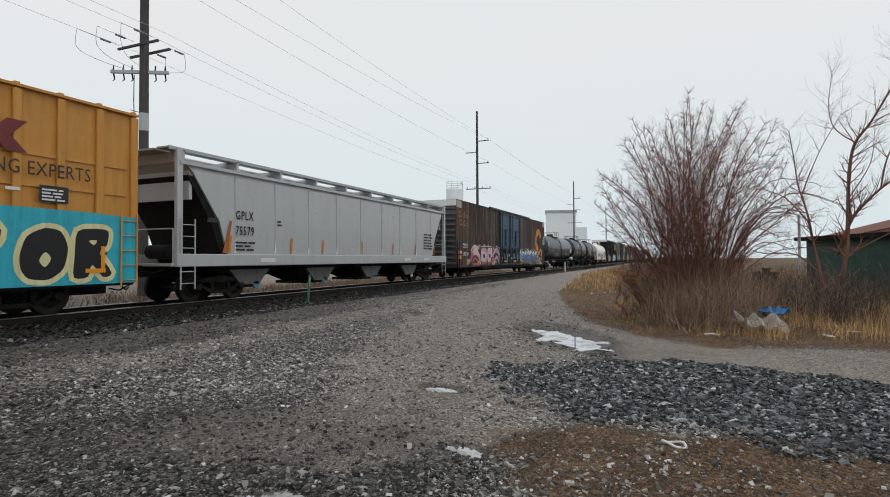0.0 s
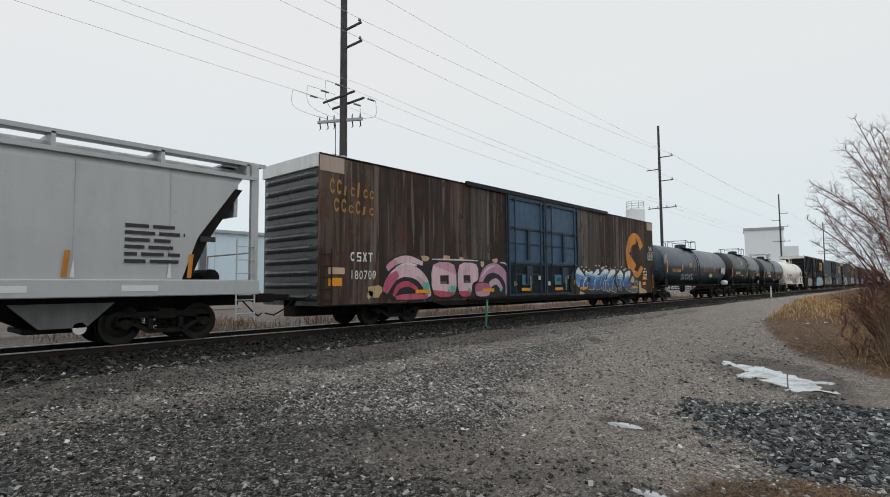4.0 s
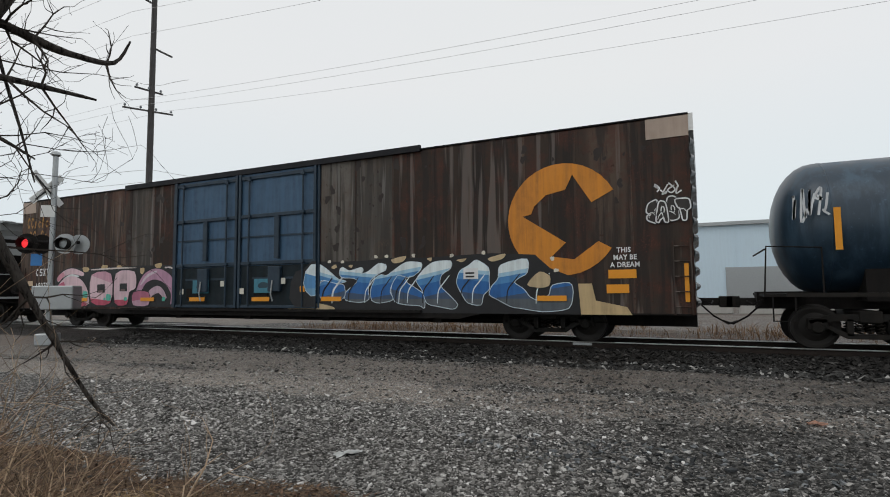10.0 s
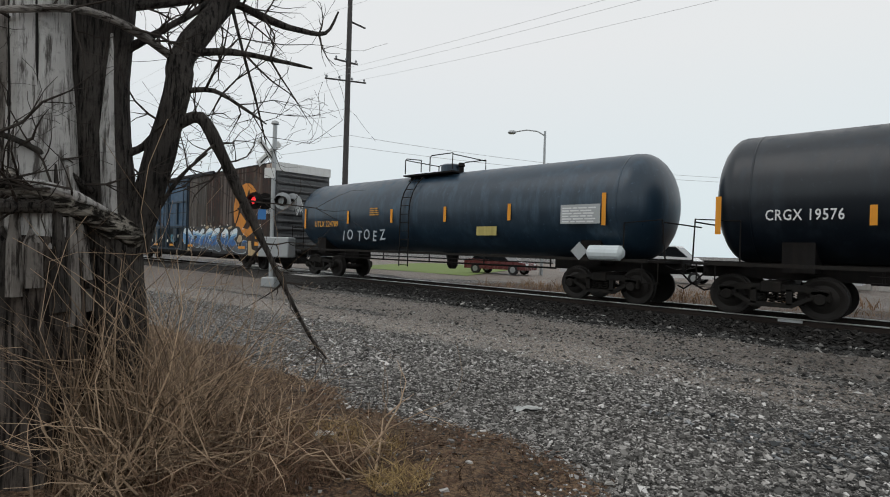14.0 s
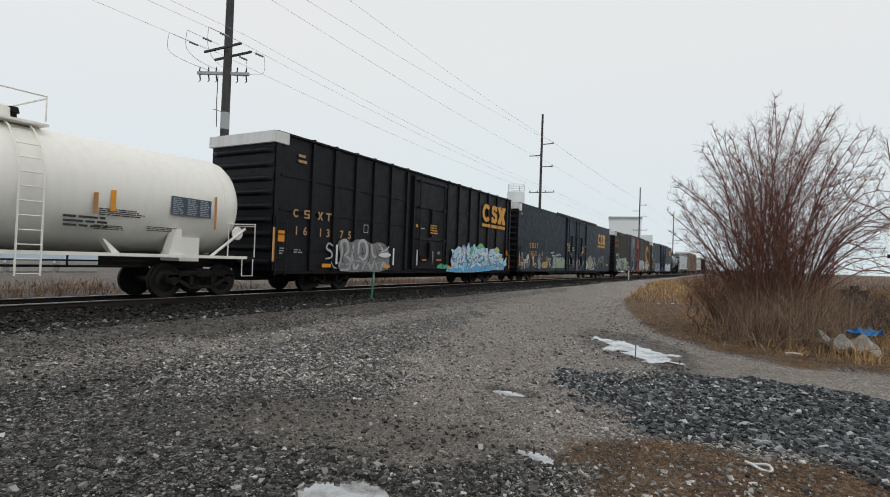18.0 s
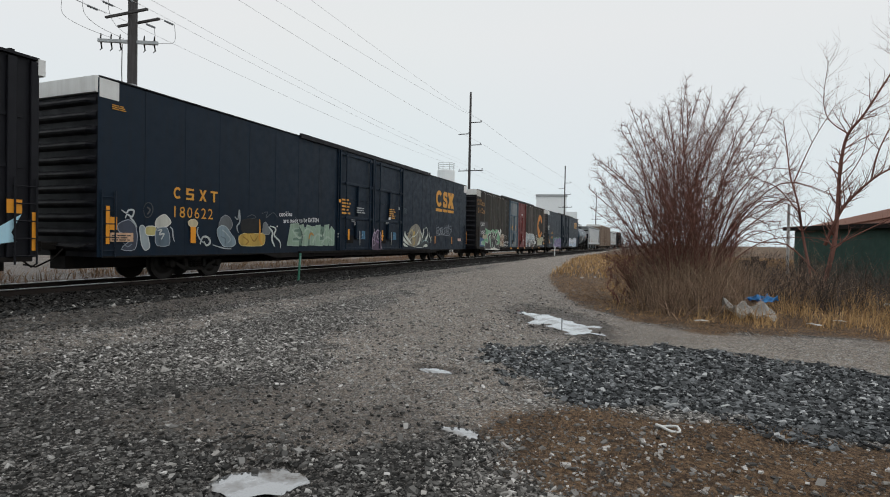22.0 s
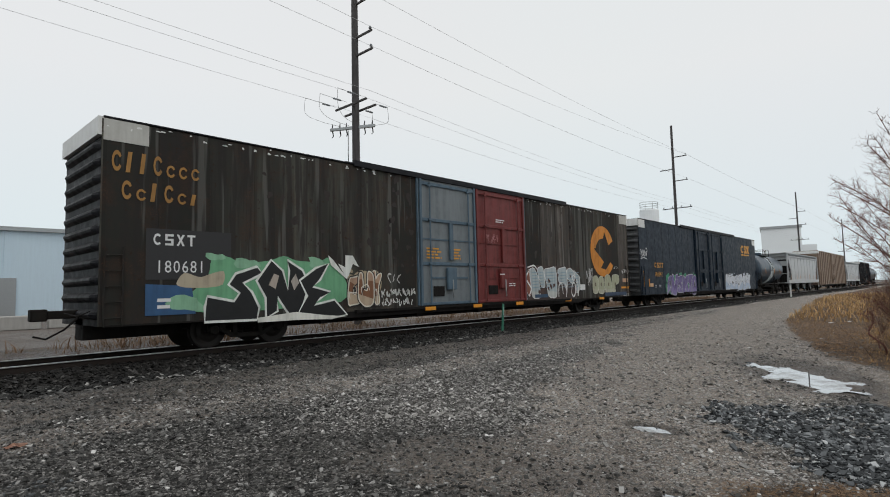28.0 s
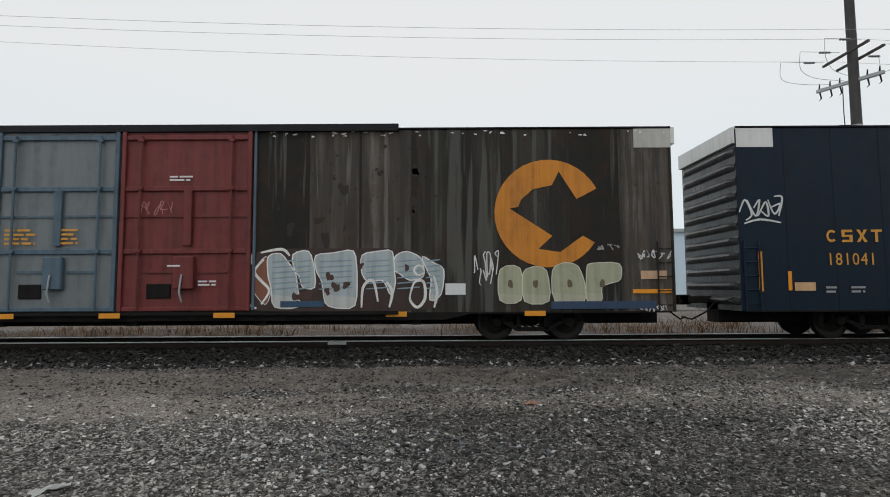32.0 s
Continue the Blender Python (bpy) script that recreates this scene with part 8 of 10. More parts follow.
for x, w in ((-2.09, 0.7), (1.05, 0.72)):
    lock = part("door_marking", plate(bmesh.new(), [(x, 1.2), (x + w, 1.19), (x + w - 0.03, 1.56), (x + 0.12, 1.6), (x + 0.02, 1.5)], -1.642), spray((0.045, 0.155, 0.27)), cs1)
    for dx in (0.25, 0.4):
        brushed(cs1, [(x + dx, 1.36), (x + dx + 0.05, 1.4), (x + dx + 0.1, 1.36)], 0.025, (0.5, 0.6, 0.66), -1.648, lock)

ch2, L = hi_cube("boxcar", 167.75, 193.4, M_OLIVE, (M_DOORGREY, M_DOORRED), "olive brown high-cube boxcar with one grey and one red door", paint("worn_white_plate", (0.5, 0.5, 0.47), (0.2, 0.18, 0.16), 0.5), faded=((True, 1), (True, 2), (True, 7)), rims=(M_DOORSKY, None))
emblem_ring(ch2, 9.82, 3.0, 1.31)
rust_spots(ch2, 81, 46, -6.9, -3.7, 2.0, 4.9), rust_spots(ch2, 82, 26, 2.9, 7.5, 2.3, 4.9), rust_spots(ch2, 83, 14, -10.0, -7.0, 2.4, 4.9)
rng = random.Random(60)
for k in range(70):
    x = rng.uniform(-12.8, -4.0) if k % 2 else rng.uniform(3.0, 12.7)
    part("paint_chip", plate(bmesh.new(), blob(rng, x, rng.uniform(4.9, 5.04), rng.uniform(0.03, 0.16), rng.uniform(0.02, 0.06), 0.4, 9), SIDE, 0.001), M_WHITE, ch2)
letter_blocks(ch2, -12.7, -10.75, 3.95, 0.46, 7, M_OLDGOLD, seed=8), letter_blocks(ch2, -12.5, -10.75, 3.35, 0.42, 6, M_OLDGOLD, seed=9)
part("dark_number_panel", plate(bmesh.new(), [(-11.95, 1.6), (-10.0, 1.6), (-10.0, 2.75), (-11.95, 2.75)], -1.508), M_LETTERDARK, ch2)
mark_shapes(ch2, (-11.8, -11.55, -11.3, -11.06), 0.18, 2.38, 0.26, M_LETTER)
lettering("car_number", "180681", 0.4, M_LETTER, ch2, -11.75, SIDE, 1.76, 1.15, 0.82)
# the green piece: sharp black letters with pale rims on a green cloud
rng = random.Random(61)
part("graffiti_ground", plate(bmesh.new(), rounded([(-11.5, 0.95), (-10.94, 1.29), (-10.53, 1.72), (-10.51, 2.11), (-10.16, 2.2), (-9.73, 2.01), (-8.95, 2.08), (-8.54, 2.25), (-8.19, 2.1), (-7.44, 2.08), (-7.05, 2.28), (-6.42, 1.46), (-6.5, 0.9), (-9.17, 0.8), (-10.61, 0.8)], 2), SIDE, 0.0008), spray((0.15, 0.38, 0.21)), ch2)
for cx, cz, w, hh in ((-11.1, 1.05, 0.9, 0.4), (-9.6, 2.0, 0.7, 0.3), (-7.5, 2.05, 0.6, 0.35), (-10.4, 2.15, 0.5, 0.2)):
    part("graffiti_cloud", plate(bmesh.new(), blob(rng, cx, cz, w, hh, 0.3, 16), SIDE - 0.0012, 0.0006), spray((0.24, 0.46, 0.30)), ch2)
part("graffiti_patch", plate(bmesh.new(), rounded([(-11.33, 1.49), (-11.14, 1.79), (-10.76, 1.64), (-10.56, 1.72), (-10.15, 1.84), (-10.18, 1.45), (-10.62, 1.4), (-11.13, 1.41)], 2), SIDE - 0.003, 0.0006), spray((0.44, 0.38, 0.28)), ch2)
part("blue_patch", plate(bmesh.new(), [(-11.95, 0.8), (-11.95, 1.5), (-10.95, 1.45), (-10.85, 0.8)], SIDE - 0.001, 0.0006), spray((0.03, 0.09, 0.20)), ch2)
bars(ch2, -11.7, 0.95, 0.35, 0.3, M_LETTER, SIDE - 0.005, 2)
for k, pts in enumerate(([(-10.61, 0.94), (-10.58, 1.17), (-9.92, 1.03), (-9.75, 1.27), (-10.04, 1.48), (-9.87, 1.72), (-9.31, 1.9), (-9.19, 1.77), (-9.71, 1.52), (-9.48, 1.27), (-9.28, 0.88), (-9.32, 0.6), (-10.63, 0.62)],
                         [(-9.3, 1.56), (-8.91, 2.08), (-8.61, 1.82), (-8.43, 1.29), (-8.36, 1.83), (-8.45, 2.09), (-8.0, 1.83), (-7.81, 1.46), (-8.07, 0.65), (-8.34, 0.62), (-8.73, 1.16), (-8.76, 0.78), (-9.04, 0.62), (-9.05, 1.13)],
                         [(-8.04, 1.56), (-7.54, 1.89), (-7.15, 2.04), (-7.44, 1.6), (-7.67, 1.37), (-7.09, 1.22), (-7.43, 1.09), (-7.62, 0.86), (-6.94, 0.98), (-6.52, 0.57), (-7.04, 0.52), (-8.16, 0.6), (-7.81, 1.14)])):
    form = part("graffiti_form", plate(bmesh.new(), swollen(pts, 0.065), SIDE - 0.006 - 0.004 * k, 0.0008), spray((0.72, 0.75, 0.71)), ch2)
    part("graffiti_fill", plate(bmesh.new(), pts, SIDE - 0.008 - 0.004 * k, 0.0008), spray((0.010, 0.011, 0.012)), form)
for pts, tint in (([(-7.15, 2.28), (-7.0, 2.18), (-6.6, 1.75), (-6.8, 2.05), (-6.55, 1.95), (-6.54, 2.3), (-6.27, 2.3), (-6.04, 1.96), (-6.27, 2.05), (-6.43, 1.7), (-6.5, 1.6), (-7.05, 2.0)], (0.72, 0.74, 0.70)),
                  ([(-9.0, 1.45), (-8.85, 1.75), (-8.7, 1.7), (-8.8, 1.35)], (0.42, 0.36, 0.31)), ([(-8.35, 1.55), (-8.2, 1.75), (-8.1, 1.5), (-8.25, 1.3)], (0.40, 0.36, 0.32)),
                  ([(-9.3, 0.62), (-8.2, 0.72), (-7.2, 0.58), (-6.5, 0.52), (-7.2, 0.47), (-8.2, 0.5), (-9.3, 0.5)], (0.72, 0.72, 0.66))):
    part("graffiti_highlight", plate(bmesh.new(), pts, SIDE - 0.024, 0.0006), spray(tint), ch2)
graffiti(ch2, 62, -6.4, -5.2, 0.82, 1.8, 3, (0.66, 0.62, 0.52), (0.20, 0.085, 0.04), (0.44, 0.34, 0.24), (0.66, 0.62, 0.55), SIDE - 0.004, 0, (0.40, 0.33, 0.22), 0.3, (0.42, 0.27, 0.18))
scrawl(ch2, 68, -5.3, -3.7, 1.02, 1.3, 16, (0.70, 0.71, 0.69), SIDE, 0.016), scrawl(ch2, 73, -5.3, -3.8, 0.75, 1.0, 12, (0.70, 0.71, 0.69), SIDE, 0.016), scrawl(ch2, 69, -4.9, -4.3, 1.45, 1.8, 3, (0.6, 0.6, 0.58), SIDE, 0.014)
# the silver piece: pale blue slabs with white rims over rust paint
part("graffiti_ground", plate(bmesh.new(), rounded([(2.3, 1.4), (2.5, 1.95), (2.87, 2.12), (3.61, 2.18), (5.08, 2.17), (6.06, 2.18), (6.82, 2.06), (7.25, 1.75), (7.25, 0.9), (6.9, 0.68), (5.45, 0.68), (3.32, 0.68), (2.4, 0.72)], 2), SIDE), spray((0.045, 0.026, 0.022)), ch2)
sprayed(ch2, [(2.76, 1.69), (3.04, 2.04), (3.12, 1.69), (3.18, 1.23), (3.04, 0.78), (2.7, 1.2)], SIDE - 0.003, (0.22, 0.085, 0.05), (0.72, 0.72, 0.70), 0.02)
for k, pts in enumerate(([(3.06, 2.01), (3.38, 2.07), (3.61, 1.75), (3.73, 1.6), (3.79, 1.16), (3.85, 0.76), (3.21, 0.76), (3.18, 1.23), (3.09, 1.52)], [(3.64, 2.05), (4.06, 2.14), (4.18, 1.69), (4.21, 1.21), (3.91, 1.24), (3.85, 1.51), (3.73, 1.63)],
                         [(4.18, 2.02), (4.64, 2.05), (5.14, 2.15), (5.2, 1.62), (5.19, 0.75), (4.69, 0.76), (4.45, 0.85), (4.39, 1.39), (4.24, 1.63)], [(5.3, 2.03), (5.73, 2.09), (6.06, 2.13), (6.09, 1.59), (6.12, 1.37), (6.04, 0.99), (5.88, 1.37), (5.78, 1.43), (5.46, 1.37), (5.33, 1.56)],
                         [(6.13, 2.0), (6.4, 2.1), (6.74, 1.94), (6.81, 1.62), (6.77, 1.46), (6.46, 1.4), (6.25, 1.56), (6.05, 1.68)], [(6.74, 2.0), (7.02, 1.81), (7.3, 1.68), (7.22, 1.03), (6.93, 0.88), (7.01, 1.42), (6.88, 1.68)])):
    form = sprayed(ch2, pts, SIDE - 0.006 - 0.004 * (k % 2), (0.40, 0.46, 0.48), (0.80, 0.80, 0.77), 0.028, ((1.05, 0.1, (0.50, 0.52, 0.50)),))
    x0, x1 = min(a for a, b in pts), max(a for a, b in pts)
    for j in range(6):
        z = 1.2 + 0.13 * j
        brushed(ch2, [(x0 + 0.12, z), ((x0 + x1) / 2, z + 0.02), (x1 - 0.1, z + 0.04)], 0.035, (0.24, 0.34, 0.40), SIDE - 0.0135, form)
rng = random.Random(63)
for x, z, w in ((4.55, 1.5, 0.2), (4.7, 1.25, 0.22), (4.95, 1.3, 0.18), (4.5, 1.15, 0.16), (4.0, 1.05, 0.3), (3.75, 1.02, 0.2), (5.3, 1.75, 0.14), (6.4, 1.7, 0.14)):
    part("chipped_patch", plate(bmesh.new(), blob(rng, x, z, w, w * 1.1, 0.4, 12), SIDE - 0.0145, 0.0005), spray((0.07, 0.035, 0.028)), ch2)
for pts in ([(2.16, 1.22), (2.18, 1.69), (2.48, 2.01), (2.7, 1.98), (2.59, 1.69), (2.48, 1.41), (2.54, 0.95), (2.82, 0.75)], [(2.35, 0.85), (2.32, 1.41), (2.45, 1.81)], [(2.93, 0.85), (3.12, 1.17), (2.93, 1.4), (2.76, 1.64), (2.98, 1.92)],
            [(5.32, 0.76), (5.36, 1.25), (5.59, 1.4), (5.71, 0.9)], [(5.92, 1.37), (6.05, 1.12), (5.98, 0.76)], [(6.49, 1.11), (6.59, 1.36), (6.8, 1.36), (6.83, 0.97), (6.65, 0.76), (6.48, 0.92), (6.49, 1.11)], [(7.05, 1.5), (7.12, 1.1), (7.05, 0.75)], [(2.9, 2.08), (3.4, 2.16), (3.6, 2.0)]):
    brushed(ch2, pts, 0.07, (0.78, 0.78, 0.75), SIDE - 0.016)
part("graffiti_arch", plate(bmesh.new(), arc_shape(6.69, 1.64, 0.14, 0.09, 0, 330, 16), SIDE - 0.0175, 0.0006), spray((0.78, 0.78, 0.75)), ch2)
reflector(ch2, 3.39, 0.78, 1.03, 0.14, SIDE - 0.018, spray((0.03, 0.075, 0.14)), "blue_patch")
# the pale green piece
for k, pts in enumerate(([(8.6, 1.71), (9.15, 1.74), (9.16, 0.85), (8.58, 0.85)], [(9.17, 1.61), (9.43, 1.71), (9.75, 1.67), (9.84, 0.83), (9.16, 0.83)], [(9.87, 1.67), (10.17, 1.81), (10.5, 1.74), (10.65, 1.31), (10.67, 0.83), (9.88, 0.83)], [(10.71, 1.67), (10.76, 1.78), (11.54, 1.8), (11.52, 1.38), (11.25, 1.31), (11.03, 1.24), (11.06, 0.83), (10.67, 0.83)])):
    form = sprayed(ch2, pts, SIDE - 0.003 - 0.003 * (k % 2), (0.38, 0.39, 0.27), (0.62, 0.62, 0.50), 0.022, ((1.05, 0.1, (0.44, 0.43, 0.33)),))
    x = sum(a for a, b in pts) / len(pts)
    part("graffiti_hole", plate(bmesh.new(), blob(rng, x, 1.3, 0.13, 0.24, 0.2, 10), SIDE - 0.009, 0.0005), spray((0.14, 0.11, 0.07)), form)
for x, w, z in ((9.84, 2.5, 0.7),):
    reflector(ch2, x, z, w, 0.18, SIDE - 0.02, spray((0.03, 0.06, 0.12)), "blue_patch")
scrawl(ch2, 65, 11.9, 12.75, 1.85, 2.1, 7, (0.7, 0.7, 0.7), SIDE, 0.012), scrawl(ch2, 66, 8.0, 8.6, 1.2, 2.1, 6, (0.7, 0.7, 0.7), SIDE, 0.014), scrawl(ch2, 70, 10.9, 11.5, 2.1, 2.25, 4, (0.4, 0.4, 0.4), SIDE, 0.01)
scrawl(ch2, 72, 11.9, 12.6, 0.62, 0.8, 6, (0.7, 0.7, 0.7), SIDE - 0.02, 0.012)
reflector(ch2, 11.8, 1.06, 0.92, 0.1, SIDE), reflector(ch2, 12.0, 1.4, 0.62, 0.2, SIDE, spray((0.55, 0.35, 0.22)), "notice_plate")
reflector(ch2, 7.32, 1.05, 0.48, 0.27, SIDE, M_LETTER, "notice_plate")
for x in (-3.35, -0.85, 1.85, 5.9, 9.2):
    reflector(ch2, x, 0.54, 0.5, 0.12, -1.64 if -3.5 < x < 2.7 else SIDE - 0.02)
bars(ch2, 0.7, 3.82, 0.65, 0.16, M_LETTER, -1.6, 2), bars(ch2, -3.2, 2.3, 0.75, 0.42, M_LOGO2, -1.6, 4), bars(ch2, -1.85, 2.3, 0.5, 0.42, M_LOGO2, -1.6, 4)
bars(ch2, 0.75, 1.75, 0.4, 0.08, M_LETTER, -1.7, 1), bars(ch2, 1.45, 1.3, 0.5, 0.16, M_LETTER, -1.6, 2)
scrawl(ch2, 67, 0.0, 0.85, 3.0, 3.35, 5, (0.45, 0.2, 0.2), -1.61, 0.01)

cs2, L = hi_cube("boxcar", 195.0, 220.8, M_NAVY, (M_NAVY, M_NAVY), "dark blue high-cube boxcar with purple and white sprayed pieces", end_paint=ch_end)
mark_shapes(cs2, (-10.83, -10.46, -10.1, -9.75), 0.26, 2.26, 0.3, M_LOGO2)
lettering("car_number", "181041", 0.42, M_LOGO2, cs2, -10.85, SIDE, 1.71, 1.1, 0.88)
emblem_blocks(cs2, 8.2, 3.75, 2.6, 0.7)
for k, pts in enumerate(([(-12.9, 3.0), (-12.75, 3.3), (-12.6, 2.95), (-12.75, 2.8)], [(-12.7, 3.3), (-12.5, 2.9), (-12.4, 3.3), (-12.55, 3.1)], [(-12.45, 2.9), (-12.25, 3.25), (-12.2, 2.9), (-12.4, 3.05)], [(-12.2, 3.3), (-12.05, 2.95), (-11.9, 3.2), (-12.15, 3.1)], [(-12.05, 3.38), (-11.85, 3.35), (-11.95, 2.9)], [(-12.8, 2.72), (-12.4, 2.82), (-11.9, 2.74)])):
    brushed(cs2, pts, 0.05, (0.62, 0.64, 0.64), SIDE - 0.0006 * k)
part("graffiti_cloud", plate(bmesh.new(), blob(random.Random(75), -8.6, 1.0, 1.5, 0.7, 0.25, 18), SIDE, 0.0003), spray((0.03, 0.22, 0.11)), cs2)
graffiti(cs2, 72, -9.0, -3.5, 0.6, 1.85, 6, (0.50, 0.50, 0.56), (0.13, 0.09, 0.26), (0.20, 0.16, 0.36), (0.55, 0.56, 0.6), SIDE, 0.15, (0.03, 0.26, 0.13))
graffiti(cs2, 73, 3.4, 10.3, 0.65, 1.9, 6, (0.70, 0.72, 0.76), (0.60, 0.64, 0.70), (0.42, 0.52, 0.66), (0.30, 0.36, 0.48), SIDE, 0.1, (0.5, 0.55, 0.62))
reflector(cs2, -12.5, 1.09, 0.1, 0.95, SIDE), reflector(cs2, -11.8, 1.11, 0.09, 0.46, SIDE), reflector(cs2, -11.65, 1.1, 0.5, 0.2, SIDE, spray((0.6, 0.38, 0.2)), "notice_plate")
bars(cs2, -10.9, 1.05, 0.3, 0.2, M_STEEL, SIDE, 2), bars(cs2, -10.3, 1.05, 0.4, 0.2, M_STEEL, SIDE, 2)

tk, L = tank_car("tank_car", 222.4, 233.0, M_TANK, "short black tank car with a pale stripe", 1.45, 2.5, (-3, 0.6, 3), 2.3)
part("pale_stripe", lathe(bmesh.new(), [(-0.6, 1.456), (0.6, 1.456)], "x", (0, 0, 2.5), 40), M_PALE, tk, "pale stripe round the tank", smooth=True)
covered_hopper("covered_hopper", 234.4, 253.4, "light grey covered hopper car far down the train")
boxcar("boxcar", 254.6, 280.0, paint("tan_boxcar_paint", (0.26, 0.19, 0.14), amount=0.4), "tan high boxcar far down the train", 5.4)
covered_hopper("covered_hopper", 281.5, 300.5, "light grey covered hopper car far down the train")
boxcar("boxcar", 302.0, 320.6, M_BLACKBOX, "black boxcar with outside posts at the tail", 4.85)
tank_car("tank_car", 322.4, 338.0, M_TANK, "black tank car at the far tail", 1.5, 2.6, (-3, 3), 2.3)


# ---- road crossing, signal, street lamp, parked cars ----
for y0, y1 in ((12.7, 13.62), (13.86, 15.14), (15.38, 16.3)):
    bm = boxes((-33.8, -19.8, y0, y1, 0.1, RAIL_Z - 0.012), bevel=0.01)
    tagged(part("crossing_panel", bm, M_CONCRETE), "worn concrete crossing panel between the rails", "road crossing", "crossing panels", "structure")

M_RED = Nodes("lit_red_lens", 0.3).done((0.6, 0.02, 0.02))
M_RED.node_tree.nodes["Principled BSDF"].inputs["Emission Color"].default_value = (1.0, 0.04, 0.05, 1)
M_RED.node_tree.nodes["Principled BSDF"].inputs["Emission Strength"].default_value = 0.9
M_BLUE = plain("blue_plastic", (0.05, 0.22, 0.55), 0.5)


def crossing_signal(x, y, turn):
    s = thing("crossing_signal", pose(x, y, 0, 0, 0, turn), "silver railway crossing signal with crossbuck and red lamps", "signal")
    part("mast", pipe([(0, 0, 0), (0, 0, 5.65)], 0.075, 12), M_STEEL, s)
    part("base", boxes((-0.25, 0.25, -0.25, 0.25, 0, 0.35), bevel=0.03), M_STEEL, s)
    for a in (-45, 45):
        m = Matrix.Translation((-0.16, -0.08, 4.65)) @ pose(0, 0, 0, 0, 0, 62) @ pose(0, 0, 0, 0, a, 0)
        blade = part("crossbuck_blade", boxes((-0.62, 0.62, -0.012, 0.012, -0.1, 0.1), bevel=0.004), M_WHITE, s, "white crossbuck blade")
        blade.matrix_basis = m @ Matrix.Translation((0, -0.02 if a > 0 else 0, 0))
        bars(blade, -0.5, -0.05, 1.0, 0.1, M_LETTERDARK, -0.016, 1)
    part("track_plate", boxes((-0.28, 0.1, -0.13, -0.11, 3.8, 4.15)), M_WHITE, s, "white number plate of tracks")
    part("lamp_bar", pipe([(-0.75, 0, 3.05), (0.75, 0, 3.05)], 0.05, 8), M_UNDER, s)
    for k, (dx, yy) in enumerate(((-0.6, -0.2), (0.42, -0.2), (0.68, 0.2), (-0.35, 0.2))):
        d = -1 if yy < 0 else 1
        lamp = part("lamp_disc", lathe(bmesh.new(), [(d * 0.12, 0.3), (d * 0.14, 0.3)], "y", (dx, 0, 3.0), 20), M_UNDER if k in (0, 3) else M_STEEL, s)
        part("lens", lathe(bmesh.new(), [(d * 0.14, 0.14), (d * 0.2, 0.11), (d * 0.22, 0.04)], "y", (dx, 0, 3.0), 16), M_RED if k == 0 else (M_PALE if k == 1 else M_UNDER), lamp, "red signal lens")
        part("hood", lathe(bmesh.new(), [(d * 0.14, 0.17), (d * 0.4, 0.17)], "y", (dx, 0, 3.0), 16, False), M_UNDER, lamp)
    part("bell", lathe(bmesh.new(), [(5.65, 0.05), (5.7, 0.14), (5.78, 0.12), (5.82, 0.04)], "z", (0, 0, 0), 12), M_STEEL, s)
    part("blue_sign", boxes((-0.5, -0.2, -0.1, -0.085, 2.35, 2.7)), M_BLUE, s, "small blue notice sign")
    part("equipment_box", boxes((-0.35, 0.75, -0.3, 0.3, 1.05, 1.75), bevel=0.03), M_STEEL, s, "silver equipment box")
    return s


crossing_signal(-17.45, 9.54, 35)

lamp = thing("street_lamp", pose(-19.5, 29.6, 0, 0, 0, 30), "grey steel street lamp with a curved arm", "street lamp")
part("pole", pipe([(0, 0, 0), (0, 0, 9.3)], [0.11, 0.07], 10), M_STEEL, lamp)
part("arm", pipe([(0, 0, 9.0), (-0.5, 0, 9.3), (-1.2, 0, 9.4), (-1.9, 0, 9.3)], 0.04, 8), M_STEEL, lamp)
part("lamp_head", lathe(bmesh.new(), [(-2.4, 0.04), (-2.3, 0.12), (-2.0, 0.14), (-1.85, 0.05)], "x", (0, 0, 9.27), 10), M_STEEL, lamp)

M_GLASS = Nodes("dark_car_glass", 0.05, 0.0, 0.6).done((0.012, 0.014, 0.016))
M_TYRE = plain("tyre_rubber", (0.02, 0.02, 0.021), 0.85)


def parked_car(x, y, turn, colour, label, tall=0.0):
    c = thing("parked_car", pose(x, y, 0, 0, 0, turn), label, "car", "parked cars")
    m = paint("car_paint", colour, tuple(v * 0.5 for v in colour), 0.1, 0.25, spec=0.6, relief=0.02)
    h = 0.95 + tall
    part("body", prism(bmesh.new(), [(-2.2, 0.32), (2.2, 0.32), (2.22, 0.62), (2.1, 0.78), (1.1, h - 0.08), (-1.9, h), (-2.2, h - 0.15)], -0.88, 0.88), m, c)
    part("cabin", prism(bmesh.new(), [(-1.7, h - 0.02), (1.0, h - 0.1), (0.35, h + 0.48), (-1.25, h + 0.5)], -0.76, 0.76), M_GLASS, c, "dark glazed cabin")
    part("roof", prism(bmesh.new(), [(-1.28, h + 0.48), (0.38, h + 0.46), (0.3, h + 0.54), (-1.2, h + 0.55)], -0.74, 0.74), m, c)
    for wx in (-1.35, 1.35):
        for wy in (-0.8, 0.8):
            w = part("wheel", lathe(bmesh.new(), [(wy - 0.1, 0.2), (wy - 0.1, 0.33), (wy + 0.1, 0.33), (wy + 0.1, 0.2)], "y", (wx, 0, 0.33), 16), M_TYRE, c)
            part("rim", lathe(bmesh.new(), [(wy - 0.11, 0.19), (wy + 0.11, 0.19)], "y", (wx, 0, 0.33), 12), M_STEEL, w)
    for s in (-0.6, 0.6):
        part("headlight", boxes((2.12, 2.21, s - 0.16, s + 0.16, 0.6, 0.72)), M_PALE, c)
    return c


